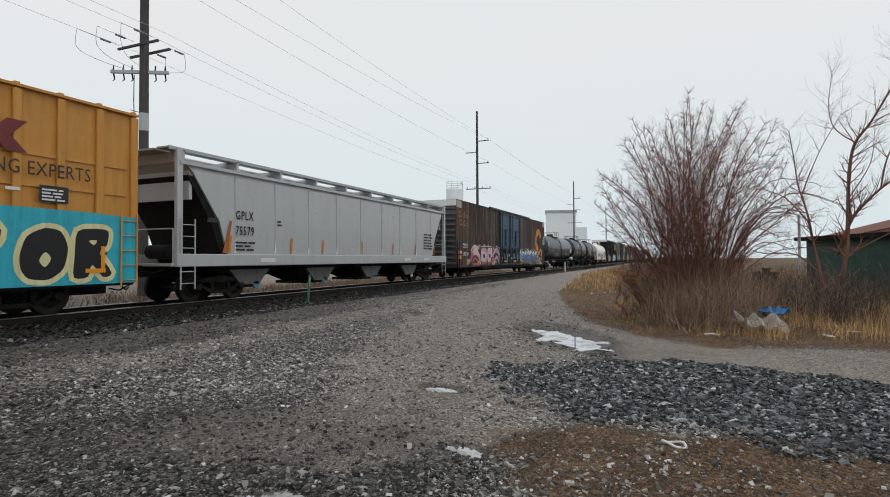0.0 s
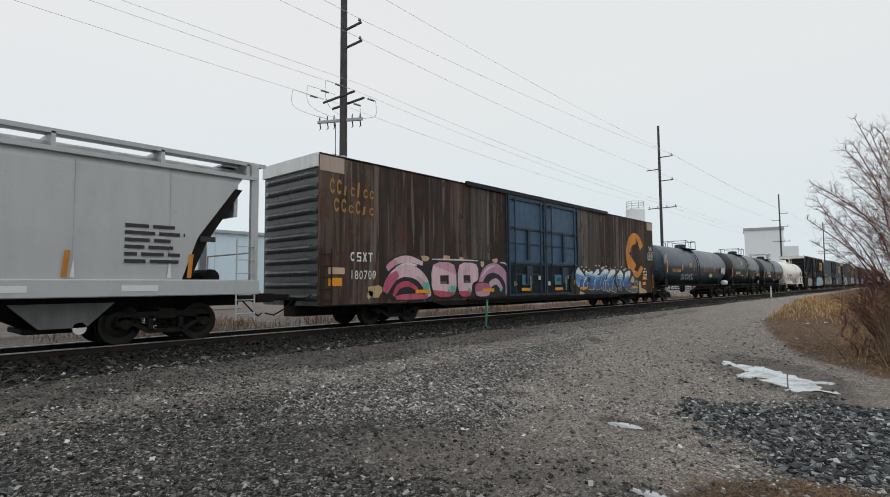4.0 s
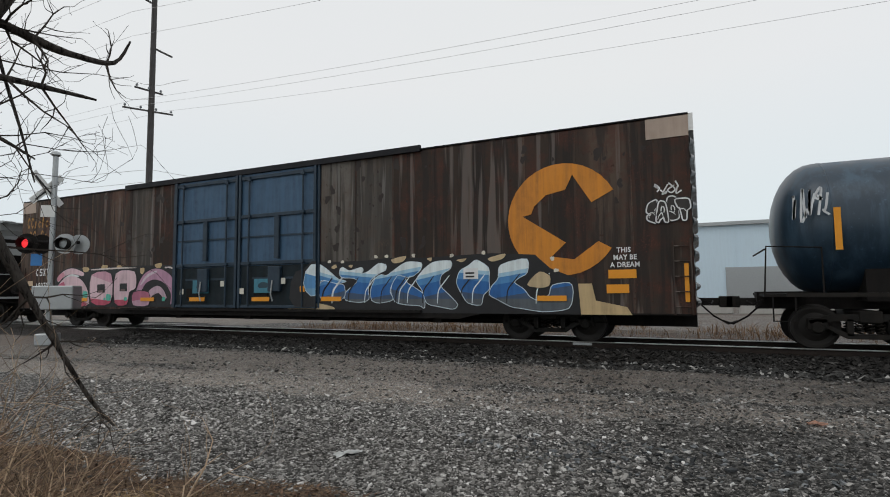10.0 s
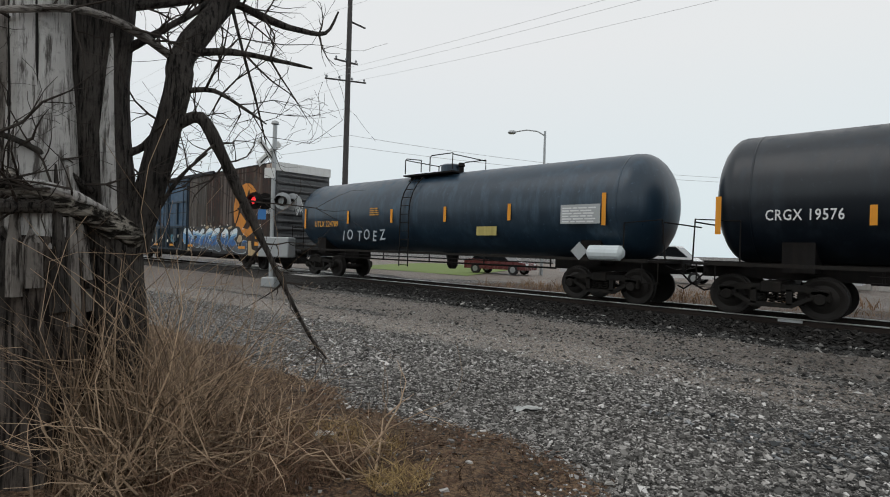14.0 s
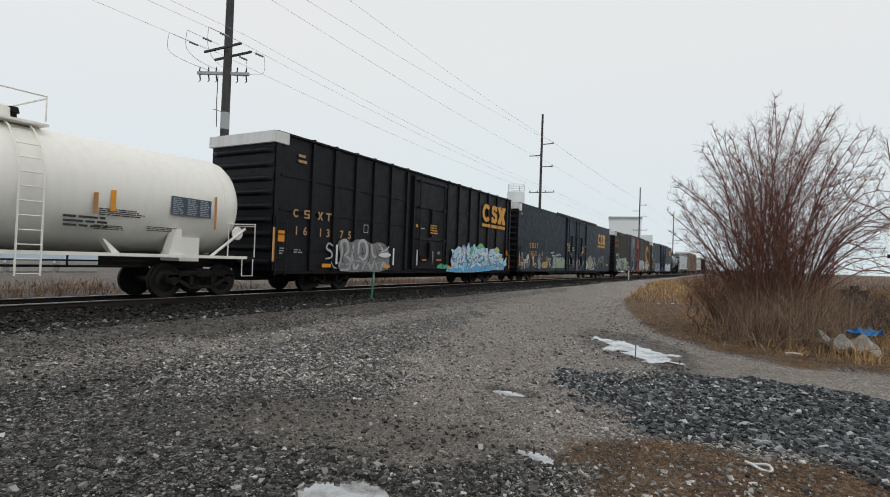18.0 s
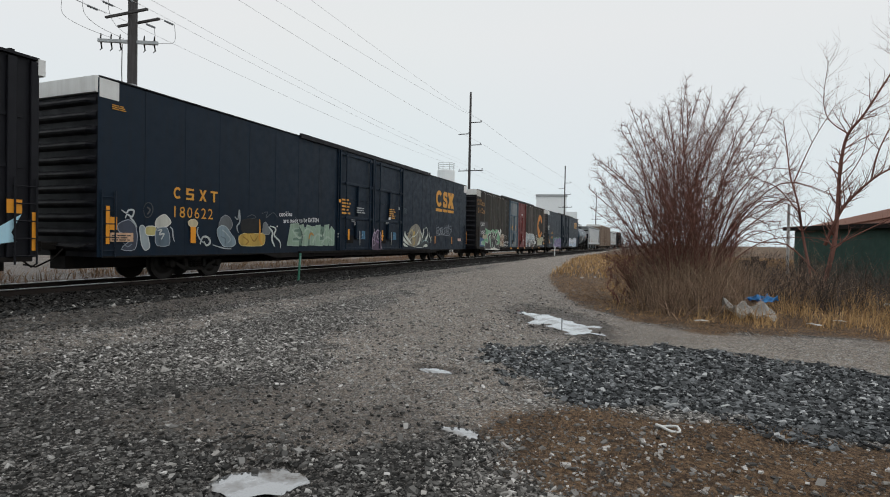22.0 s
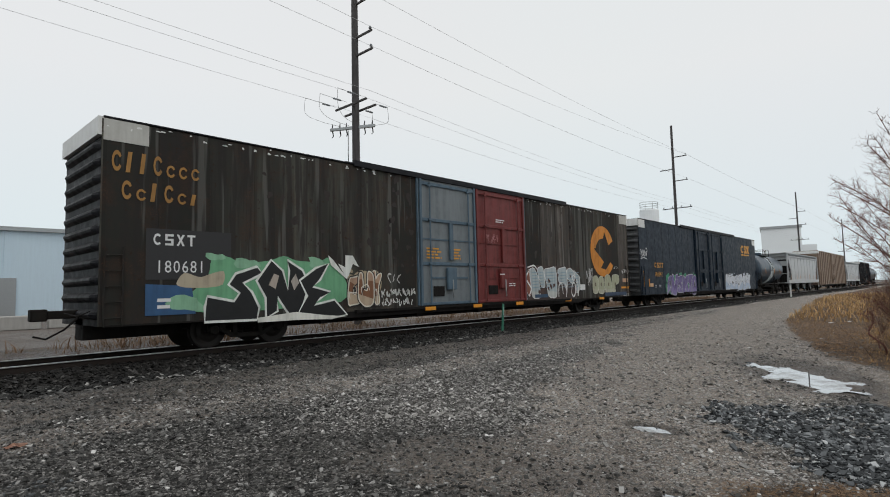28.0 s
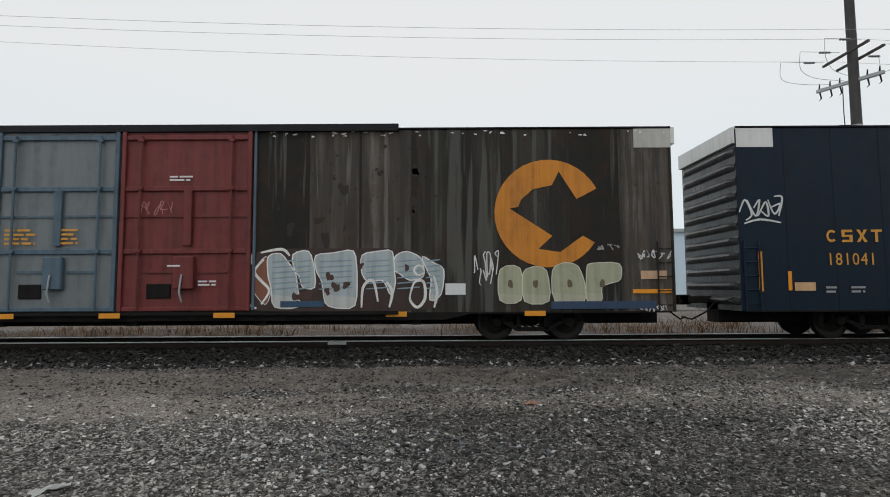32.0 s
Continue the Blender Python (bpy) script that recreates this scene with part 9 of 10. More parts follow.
parked_car(-21.6, 28.0, 10, (0.12, 0.035, 0.035), "dull dark red parked saloon car")
parked_car(-15.5, 29.6, 170, (0.50, 0.50, 0.51), "pale grey parked car on the lot", 0.15)
parked_car(-11.5, 30.5, 5, (0.62, 0.63, 0.64), "white parked van on the lot", 0.55)
parked_car(-5.5, 33.0, 180, (0.55, 0.57, 0.6), "silver parked car on the lot")

for k in range(12):
    x = -9.0 + k * 2.4
    tagged(part("barrier_block", boxes((x - 1.05, x + 1.05, 34.6, 35.1, -0.02, 0.72), bevel=0.05), M_CONCRETE), "pale concrete barrier block beside the lot", "barrier", "barrier blocks")

cable([(-80, 6, 9.3), (-28.4, 20.5, 8.6), (-6, 50, 7.4)], 0.014, 0.7, "service cable across the road")
cable([(-80, 8, 8.4), (-28.4, 20.5, 7.9), (-2, 50, 6.8)], 0.014, 0.7, "service cable across the road")

# ---- markers and litter ----
gp = thing("marker_post", pose(15.6, 11.75, -0.05, 0, 8, 12), "leaning green plastic cable marker post", "marker post")
part("post", boxes((-0.06, 0.06, -0.02, 0.02, 0, 1.02), bevel=0.008), M_GREENPOST, gp)
part("sticker", boxes((-0.05, 0.05, -0.024, -0.02, 0.62, 0.92)), paint("faded_sticker", (0.16, 0.3, 0.26), amount=0.5), gp, "faded sticker")
wp = thing("marker_post", pose(61, 11.2, 0), "small white marker post by the track", "marker post")
part("post", boxes((-0.07, 0.07, -0.05, 0.05, 0, 1.1), bevel=0.01), M_WHITE, wp)
tagged(part("tie_tag", boxes((-2.78, -2.34, 13.16, 13.2, 0.17, 0.225)), M_STEEL), "pale metal tag on a tie end", "tag")

fp = thing("fence_post", pose(21.9, -4.05, 0), "weathered grey fence post in the brush", "post")
part("post", pipe([(0, 0, 0), (0.03, 0, 1.5), (0.02, 0, 2.95)], [0.055, 0.05, 0.045], 8), M_BLEACHED, fp)
for x, y, h in ((20.3, -2.55, 1.05), (20.9, -2.9, 1.15), (21.3, -3.2, 1.0), (22.4, -4.6, 1.1)):
    ob = part("old_board", boxes((-0.14, 0.14, -0.03, 0.03, 0, h), bevel=0.01), M_BARK)
    ob.matrix_basis = pose(x, y, 0, 3, -2, -60)
    tagged(ob, "dark rotting board standing in the brush", "board", "old fence boards")


def crumpled(name, x, y, z, w, d, h, material, seed, turn=0, n=9, label="", category="litter", group=""):
    """A crumpled sheet: a folded grid over a lumpy core."""
    rng, bm = random.Random(seed), bmesh.new()
    ph = [rng.uniform(0, 6.28) for _ in range(6)]
    grid = []
    for i in range(n + 1):
        row = []
        for j in range(n + 1):
            u, v = i / n * 2 - 1, j / n * 2 - 1
            fold = 0.5 + 0.5 * math.sin(4 * u + 3 * v + ph[0]) * math.sin(5 * v - 2 * u + ph[1])
            row.append(bm.verts.new((w / 2 * (u + 0.12 * math.sin(5 * v + ph[2])), d / 2 * (v + 0.12 * math.sin(4 * u + ph[3])), h * fold * (1 - 0.5 * u * u) * rng.uniform(0.75, 1.1) + 0.01)))
        grid.append(row)
    for i in range(n):
        for j in range(n):
            bm.faces.new((grid[i][j], grid[i + 1][j], grid[i + 1][j + 1], grid[i][j + 1]))
    g = bmesh.ops.solidify(bm, geom=bm.faces[:], thickness=0.006)
    ob = part(name, bm, material)
    ob.matrix_basis = pose(x, y, z, 0, 0, turn)
    return tagged(ob, label, category, group)


M_TARP = paint("dirty_grey_tarp", (0.60, 0.59, 0.57), (0.14, 0.12, 0.1), 0.5, 0.6)
M_BLUETARP = paint("blue_tarp", (0.05, 0.30, 0.66), (0.2, 0.3, 0.4), 0.15, 0.45)
crumpled("tarpaulin", 12.6, -1.62, 0.0, 0.8, 0.75, 0.46, M_TARP, 4, 20, 10, "crumpled dirty grey tarpaulin in dry grass", "tarpaulin")
crumpled("blue_sheet", 13.2, -2.0, 0.3, 0.55, 0.5, 0.2, M_BLUETARP, 9, -20, 8, "crumpled bright blue plastic sheet", "plastic sheet")
loop = [(0.085 * math.cos(a) * (1 + 0.15 * math.sin(3 * a)), 0.05 * math.sin(a), 0.014 + 0.012 * math.sin(2 * a)) for a in (i * math.pi / 8 for i in range(19))]
ob = part("cord", path_tube(bmesh.new(), loop, [0.011] * 19, 7)[2], M_WHITE)
ob.matrix_basis = pose(4.66, -0.07, float(ground_z(4.66, -0.07)), 0, 0, 70)
tagged(ob, "coiled loop of white cord on gravel", "cord")
crumpled("litter", -3.57, 2.4, 0.02, 0.16, 0.08, 0.04, M_WHITE, 5, 40, 5, "crushed white paper scrap in dead grass", "litter", "white scraps")
crumpled("litter", -2.95, 4.22, 0.0, 0.26, 0.12, 0.04, M_WHITE, 6, 60, 5, "flattened white wrapper on gravel", "litter", "white scraps")
crumpled("litter", 15.8, -5.1, 0.1, 0.4, 0.3, 0.15, M_WHITE, 7, 10, 5, "white plastic scrap in tall dry grass", "litter", "white scraps")
crumpled("leaf", 1.15, 7.15, 0.0, 0.2, 0.12, 0.04, paint("pinkish_leaf", (0.48, 0.27, 0.19), amount=0.3), 8, 15, 4, "curled pinkish dead leaf on gravel", "leaf")
for k, (x, y) in enumerate(((-6.1, 11.9), (-1.2, 11.4), (12.5, -3.2), (11.2, -0.7), (22.5, 3.0), (23.4, 2.6), (11.7, -2.6))):
    crumpled("litter", x, y, 0.0 if x < 10 else 0.06, 0.16 + 0.03 * k % 0.1, 0.1, 0.04, M_WHITE, 20 + k, 37 * k, 4, "small pale scrap on the ground", "litter", "white scraps")


# ---- bare tree, dead pole, shrubs ----
def twigs(bm, rng, start, way, length, r, level, n=4, wild=0.55, lift=0.15):
    """A twig of a few bent segments that forks as it goes."""
    p, d, pts, rad = Vector(start), Vector(way).normalized(), [Vector(start)], [r]
    steps = 4
    for k in range(steps):
        d = (d + Vector((rng.gauss(0, wild * 0.4), rng.gauss(0, wild * 0.4), rng.gauss(lift * 0.5, wild * 0.3)))).normalized()
        p = p + d * (length / steps)
        pts.append(p.copy()), rad.append(max(0.0015, r * (1 - 0.8 * (k + 1) / steps)))
        if level > 0:
            for _ in range(1 if rng.random() < 0.75 else 2):
                side = d.orthogonal()
                side.rotate(Matrix.Rotation(rng.uniform(0, 6.28), 3, d))
                twigs(bm, rng, p, d + side * rng.uniform(0.5, 1.0), length * rng.uniform(0.35, 0.6), rad[-1] * 0.7, level - 1, 3, wild, lift)
    tube(bm, pts, rad, n, False)


tree = thing("bare_tree", pose(-4.25, 1.08, 0, 0, 0, 75.7), "gnarled dead tree with dark bark and broken limbs", "tree")
bm = bmesh.new()
path_tube(bm, [(0.04, 0.12, -0.15), (0.07, 0.1, 0.66), (0.03, 0.08, 1.35), (-0.04, 0.08, 1.91), (-0.11, 0.1, 2.43), (-0.09, 0.1, 3.23), (-0.05, 0.12, 4.2), (0.1, 0.2, 6.0)], [0.27, 0.19, 0.18, 0.19, 0.2, 0.23, 0.22, 0.15], 16, 0.06, 2)
part("trunk", bm, M_BARK, tree)
# Limb paths and thicknesses laid out to fit the camera's view
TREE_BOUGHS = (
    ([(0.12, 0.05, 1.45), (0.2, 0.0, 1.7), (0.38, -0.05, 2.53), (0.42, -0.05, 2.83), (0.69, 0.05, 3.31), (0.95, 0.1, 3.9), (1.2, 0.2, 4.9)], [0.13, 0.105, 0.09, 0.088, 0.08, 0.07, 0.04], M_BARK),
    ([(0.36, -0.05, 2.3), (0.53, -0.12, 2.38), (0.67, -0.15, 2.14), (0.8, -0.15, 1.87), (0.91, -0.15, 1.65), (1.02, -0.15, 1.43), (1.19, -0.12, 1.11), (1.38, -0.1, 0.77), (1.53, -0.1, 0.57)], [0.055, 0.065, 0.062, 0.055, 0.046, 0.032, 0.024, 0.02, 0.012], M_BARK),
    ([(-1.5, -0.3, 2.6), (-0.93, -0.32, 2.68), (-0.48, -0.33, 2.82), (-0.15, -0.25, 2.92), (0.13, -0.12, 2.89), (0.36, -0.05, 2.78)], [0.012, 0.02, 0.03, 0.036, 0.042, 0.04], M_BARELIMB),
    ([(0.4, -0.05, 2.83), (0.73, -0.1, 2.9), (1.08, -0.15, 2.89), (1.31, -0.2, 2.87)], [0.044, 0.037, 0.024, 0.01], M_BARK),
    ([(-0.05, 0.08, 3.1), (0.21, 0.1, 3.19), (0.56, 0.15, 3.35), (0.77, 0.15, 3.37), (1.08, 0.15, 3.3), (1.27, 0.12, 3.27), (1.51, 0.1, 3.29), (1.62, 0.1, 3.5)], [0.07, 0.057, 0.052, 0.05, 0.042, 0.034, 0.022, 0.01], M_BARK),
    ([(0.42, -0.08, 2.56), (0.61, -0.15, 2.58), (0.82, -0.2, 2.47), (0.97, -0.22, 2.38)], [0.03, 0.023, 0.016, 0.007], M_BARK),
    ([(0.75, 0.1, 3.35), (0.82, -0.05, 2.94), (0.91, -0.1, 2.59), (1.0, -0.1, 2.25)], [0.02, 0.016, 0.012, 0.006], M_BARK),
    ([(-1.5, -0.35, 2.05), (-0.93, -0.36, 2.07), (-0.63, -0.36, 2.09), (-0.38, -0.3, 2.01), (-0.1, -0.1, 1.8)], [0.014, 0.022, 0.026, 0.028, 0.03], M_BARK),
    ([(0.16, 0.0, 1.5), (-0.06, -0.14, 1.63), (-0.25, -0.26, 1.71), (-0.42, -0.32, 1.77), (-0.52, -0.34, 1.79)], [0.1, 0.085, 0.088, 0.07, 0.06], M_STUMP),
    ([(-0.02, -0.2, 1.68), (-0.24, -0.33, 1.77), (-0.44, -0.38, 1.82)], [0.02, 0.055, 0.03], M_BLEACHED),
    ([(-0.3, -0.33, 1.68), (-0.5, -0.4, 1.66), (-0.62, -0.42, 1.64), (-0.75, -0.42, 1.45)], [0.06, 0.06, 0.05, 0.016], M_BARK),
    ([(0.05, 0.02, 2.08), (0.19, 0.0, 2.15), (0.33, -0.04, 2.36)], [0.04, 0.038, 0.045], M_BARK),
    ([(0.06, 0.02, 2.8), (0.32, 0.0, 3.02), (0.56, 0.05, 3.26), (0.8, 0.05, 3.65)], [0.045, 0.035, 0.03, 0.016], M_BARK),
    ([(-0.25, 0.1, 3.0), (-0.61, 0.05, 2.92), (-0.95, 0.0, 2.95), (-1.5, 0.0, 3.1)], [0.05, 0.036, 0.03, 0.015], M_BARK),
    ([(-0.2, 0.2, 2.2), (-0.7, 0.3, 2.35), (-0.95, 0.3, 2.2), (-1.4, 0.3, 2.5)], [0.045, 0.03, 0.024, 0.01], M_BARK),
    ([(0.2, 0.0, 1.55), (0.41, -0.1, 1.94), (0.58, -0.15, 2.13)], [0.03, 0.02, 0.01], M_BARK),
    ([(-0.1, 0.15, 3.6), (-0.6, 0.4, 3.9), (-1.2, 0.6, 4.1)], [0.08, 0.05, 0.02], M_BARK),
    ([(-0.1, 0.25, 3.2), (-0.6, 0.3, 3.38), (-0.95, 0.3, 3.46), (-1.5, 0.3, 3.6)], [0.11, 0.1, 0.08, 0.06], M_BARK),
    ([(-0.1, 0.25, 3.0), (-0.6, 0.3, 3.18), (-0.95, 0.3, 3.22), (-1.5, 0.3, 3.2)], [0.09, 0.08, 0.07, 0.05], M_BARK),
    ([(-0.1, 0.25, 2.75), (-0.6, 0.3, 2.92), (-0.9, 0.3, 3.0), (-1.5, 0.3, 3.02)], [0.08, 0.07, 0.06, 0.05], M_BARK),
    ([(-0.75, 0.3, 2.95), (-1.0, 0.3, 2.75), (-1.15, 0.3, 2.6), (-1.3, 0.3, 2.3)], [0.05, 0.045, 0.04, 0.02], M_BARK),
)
rng = random.Random(77)
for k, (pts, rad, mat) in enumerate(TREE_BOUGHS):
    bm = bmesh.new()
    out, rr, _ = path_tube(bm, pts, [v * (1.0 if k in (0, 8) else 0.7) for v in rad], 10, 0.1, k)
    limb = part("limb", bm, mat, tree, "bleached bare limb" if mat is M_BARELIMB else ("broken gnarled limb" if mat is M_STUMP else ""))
    bm = bmesh.new()
    for i in range(3, len(out) - 1, 2):
        if rng.random() < (0.25 if out[i].x > 0.85 and out[i].z > 2.8 else 0.7):
            d = (out[i] - out[i - 1]).normalized()
            side = d.orthogonal()
            side.rotate(Matrix.Rotation(rng.uniform(0, 6.28), 3, d))
            [twigs(bm, rng, out[i], d * 0.6 + side * sg, rng.uniform(0.25, 0.8), min(0.010, rr[i] * 0.55), 1, 4, 0.7, 0.08) for sg in (1, -1)]
    if bm.verts:
        part("twig_spray", bm, M_TWIG, limb)["kind"] = "stuff"
    else:
        bm.free()
for k, (x, y, z, r) in enumerate(((-0.54, -0.35, 1.8, 0.06), (-0.5, -0.33, 1.85, 0.04), (-0.6, -0.4, 1.68, 0.06), (0.02, -0.1, 1.58, 0.085))):
    bm = bmesh.new()
    bmesh.ops.create_icosphere(bm, subdivisions=2, radius=r)
    for v in bm.verts:
        v.co *= 1 + 0.22 * math.sin(v.co.x * 70 + k) * math.sin(v.co.z * 60 + 2 * k)
        v.co += Vector((x, y, z))
    part("knot", bm, M_STUMP, tree, "swollen knot on the broken limb")
part("bark_sliver", pipe([(0.0, -0.12, 1.6), (-0.03, -0.13, 2.2), (-0.02, -0.1, 2.86)], [0.05, 0.045, 0.008], 5), M_BLEACHED, tree, "bleached torn sliver of wood")

dead = thing("dead_trunk", pose(-4.2, 0.85, 0, 0, 0, 75.7), "bleached grey splitting dead trunk beside the tree", "tree trunk")
bm = bmesh.new()
path_tube(bm, [(-0.15, 0.0, 1.42), (-0.18, 0.0, 2.01), (-0.22, 0.0, 3.13), (-0.26, 0.02, 4.2)], [0.222, 0.205, 0.17, 0.15], 9, 0.02, 5)
part("wood", bm, M_BLEACHED, dead)
bm = bmesh.new()
path_tube(bm, [(-0.1, 0.0, -0.15), (-0.12, 0.0, 0.7), (-0.15, 0.0, 1.3), (-0.15, 0.0, 1.5)], [0.25, 0.235, 0.23, 0.226], 11, 0.03, 6)
# Dark brown carries the brush's shade over the trunk's lower part
part("foot", bm, wood_material("shaded_foot_wood", (0.010, 0.008, 0.007), (0.055, 0.045, 0.038), (0.13, 0.11, 0.095), 30, 0.02, False, 0.42), dead, "dark brown foot of the trunk, shade in its colour")
# Brown plank; its darker tone also carries the trunk's shaded left side
part("shell_plank", prism(bmesh.new(), [(-0.37, 1.3), (-0.30, 1.25), (-0.31, 2.0), (-0.35, 3.6), (-0.44, 3.55), (-0.41, 2.0)], -0.12, 0.06), M_OLDPLANK, dead, "split outer shell of the trunk")
for k, (x0, x1, z0, z1) in enumerate(((-0.3, -0.33, 1.75, 2.9), (-0.17, -0.22, 2.0, 3.4), (-0.1, -0.14, 1.7, 2.3))):
    part("crack", pipe([(x0, -0.2 + 0.02 * k, z0), ((x0 + x1) / 2 + 0.006, -0.195 + 0.02 * k, (z0 + z1) / 2), (x1, -0.17 + 0.02 * k, z1)], [0.003, 0.008, 0.002], 5), M_UNDER, dead, "dark drying crack")


# Slivers added to cover the join between pale wood and the darker foot
rng = random.Random(12)
for k in range(15):
    a, top, low = 2 * math.pi * k / 15 + rng.uniform(-0.12, 0.12), rng.uniform(1.52, 2.15), rng.uniform(0.9, 1.3)
    bm = pipe([(-0.13 + 0.235 * math.cos(a), 0.235 * math.sin(a), low), (-0.155 + 0.225 * math.cos(a + 0.05), 0.225 * math.sin(a + 0.05), 1.45), (-0.18 + 0.205 * math.cos(a + 0.08), 0.205 * math.sin(a + 0.08), top)], [0.05, rng.uniform(0.03, 0.055), 0.006], 5)
    part("splinter", bm, M_OLDPLANK if k % 3 else M_BARK, dead, "torn sliver of weathered wood")


def grow(s, rng, pts, r, name="stem", reach=(0.35, 0.9), per=2, level=1, first=3, wild=0.3, lift=0.12, hold=None):
    """One stem of the thing s along pts, with side twigs; hold(p) tells how far the crown still reaches from p."""
    bm = bmesh.new()
    n = len(pts) - 1
    mid, rad, _ = path_tube(bm, pts, [max(0.006, r * (1 - 0.8 * i / n)) for i in range(n + 1)], 5, 0.05, rng.randrange(9999))
    for i in range(first, len(mid)):
        d = (mid[i] - mid[i - 1]).normalized()
        for _ in range(per):
            side = d.orthogonal()
            side.rotate(Matrix.Rotation(rng.uniform(0, 6.28), 3, d))
            way = d + side * rng.uniform(0.45, 1.0)
            length = rng.uniform(*reach) * (1.0 if hold is None else max(0.12, min(1.0, hold(mid[i]))))
            twigs(bm, rng, mid[i], way, length, max(0.0055, rad[i] * 0.5), level, 3, wild, lift)
    part(name, bm, M_SHRUB, s)


def dome_shrub(x, y, seed, stems, wide, belly, top, label):
    """A round-headed shrub: stems fan out from the base to the shell of a dome, forking on the way."""
    s, rng = thing("bare_shrub", pose(x, y, -0.03), label, "shrub"), random.Random(seed)

    def hold(p):
        q = math.sqrt((p.x / wide) ** 2 + (p.y / wide) ** 2 + ((p.z - belly) / (top - belly if p.z > belly else belly)) ** 2)
        return 1.15 - q

    for k in range(stems):
        a, q = 2.4 * k + rng.uniform(-0.3, 0.3), math.sqrt((k + 0.5) / stems)
        th = radians(98) * q ** 1.15 + rng.uniform(-0.1, 0.1)
        out = Vector((math.cos(a), math.sin(a), 0))
        root = out * (0.75 * q * rng.uniform(0.5, 1.0))
        tip = out * (wide * math.sin(th)) + Vector((0, 0, belly + (top - belly if th < 1.57 else belly) * math.cos(th)))
        tip = root + (tip - root) * rng.uniform(0.82, 1.0)
        pts = [root]
        for f in (0.22, 0.45, 0.7, 1.0):
            u = f ** 1.6
            pts.append(Vector((root.x + (tip.x - root.x) * u, root.y + (tip.y - root.y) * u, tip.z * (f + 0.4 * f * (1 - f)))) + Vector((rng.gauss(0, 0.13), rng.gauss(0, 0.13), 0)))
        grow(s, rng, pts, rng.uniform(0.012, 0.026), reach=(0.3, 0.95), per=4, level=1, first=4, wild=0.45, hold=hold)
    return s


dome_shrub(14.25, -0.45, 5, 84, 2.3, 3.1, 5.5, "dense round-headed bare reddish shrub with many thin stems")
arch = thing("bare_shrub", pose(14.3, -0.9, -0.03), "bare shrub with branches arching over the brush", "shrub")
rng = random.Random(7)
for k in range(16):
    far, high = rng.uniform(1.3, 2.6), rng.uniform(1.7, 3.5)
    grow(arch, rng, [Vector((rng.gauss(0, 0.2), rng.gauss(0, 0.2), 0)), Vector((rng.gauss(0, 0.2), -0.25 * far, 0.62 * high)), Vector((rng.gauss(0, 0.3), -0.6 * far, 0.95 * high)), Vector((rng.gauss(0, 0.4), -far, high * rng.uniform(0.85, 1.05)))], 0.02, reach=(0.25, 0.6), per=1, first=5, lift=0.25)
dome_shrub(14.6, 0.55, 6, 16, 0.9, 0.9, 1.9, "smaller bare shrub at the edge of the grass")

# crooked sapling: limbs as sideways reach and height, fitted to the camera's view
sap = thing("bare_sapling", pose(19.4, -4.45, -0.03, 0, 0, -102.8), "bare sapling with long crooked branches beside a shed", "sapling")
rng = random.Random(9)
for r, limb in ((0.075, ((0, 0), (0.3, 1.5), (0.38, 2.8), (0.42, 4.0), (0.57, 4.9), (0.95, 5.45), (1.5, 6.5), (1.8, 7.0))), (0.012, ((1.5, 6.5), (1.58, 7.0), (1.55, 7.6))),
                (0.022, ((0.57, 4.9), (0.1, 5.4), (-0.05, 6.0), (0.05, 7.0))), (0.055, ((0.09, 1.6), (0.4, 2.5), (0.7, 3.0), (1.33, 3.65), (2.1, 4.0), (3.1, 4.2))),
                (0.028, ((1.14, 3.5), (1.27, 4.3), (1.7, 5.2), (2.6, 6.0))), (0.045, ((-0.2, 0.4), (-0.5, 2.0), (-0.6, 2.8), (-0.83, 3.7), (-0.95, 4.6), (-1.05, 5.4))),
                (0.022, ((-0.76, 3.5), (-0.3, 4.7), (0.25, 5.8))), (0.03, ((0.0, 0.6), (-0.9, 1.6), (-2.0, 1.7), (-3.2, 2.6))), (0.025, ((0.2, 1.5), (1.3, 2.2), (2.6, 2.9), (3.6, 3.0))),
                (0.025, ((-0.6, 2.6), (-1.2, 3.4), (-1.9, 3.8), (-2.3, 4.6))), (0.02, ((0.4, 3.3), (0.9, 4.2), (1.0, 5.0)))):
    grow(sap, rng, [Vector((u, rng.gauss(0, 0.25) * min(1, w), w)) for u, w in limb], r, "limb", (0.35, 1.0), 2, 1, 4, 0.3, 0.2)


M_CANE = twig_material("pale_dry_canes", (0.05, 0.035, 0.026), (0.62, 0.455, 0.31), 0.85, 1.1)
for k, (cx, cy, n) in enumerate(((13.1, -0.2, 60), (13.6, -1.2, 60), (14.2, 0.2, 60), (14.4, -1.0, 60), (12.8, -0.9, 45), (16.2, -2.2, 70), (17.6, -2.6, 70), (19.0, -3.6, 70), (16.8, -3.6, 70))):
    bm, rng = bmesh.new(), random.Random(500 + k)
    for _ in range(n):
        a = rng.uniform(0, 6.28)
        twigs(bm, rng, (rng.gauss(0, 0.4), rng.gauss(0, 0.4), -0.02), (math.cos(a), math.sin(a), rng.uniform(0.4, 1.6)), rng.uniform(0.6, 1.5), rng.uniform(0.006, 0.012), 1, 3, 0.55, -0.05)
    ob = part("bramble", bm, twig_material("brown_briar_canes", (0.09, 0.058, 0.042), (0.50, 0.35, 0.25), 0.8))
    ob.matrix_basis = pose(cx, cy, 0)
    tagged(ob, "tangled brown briar under the bare shrubs", "bramble", kind="stuff")


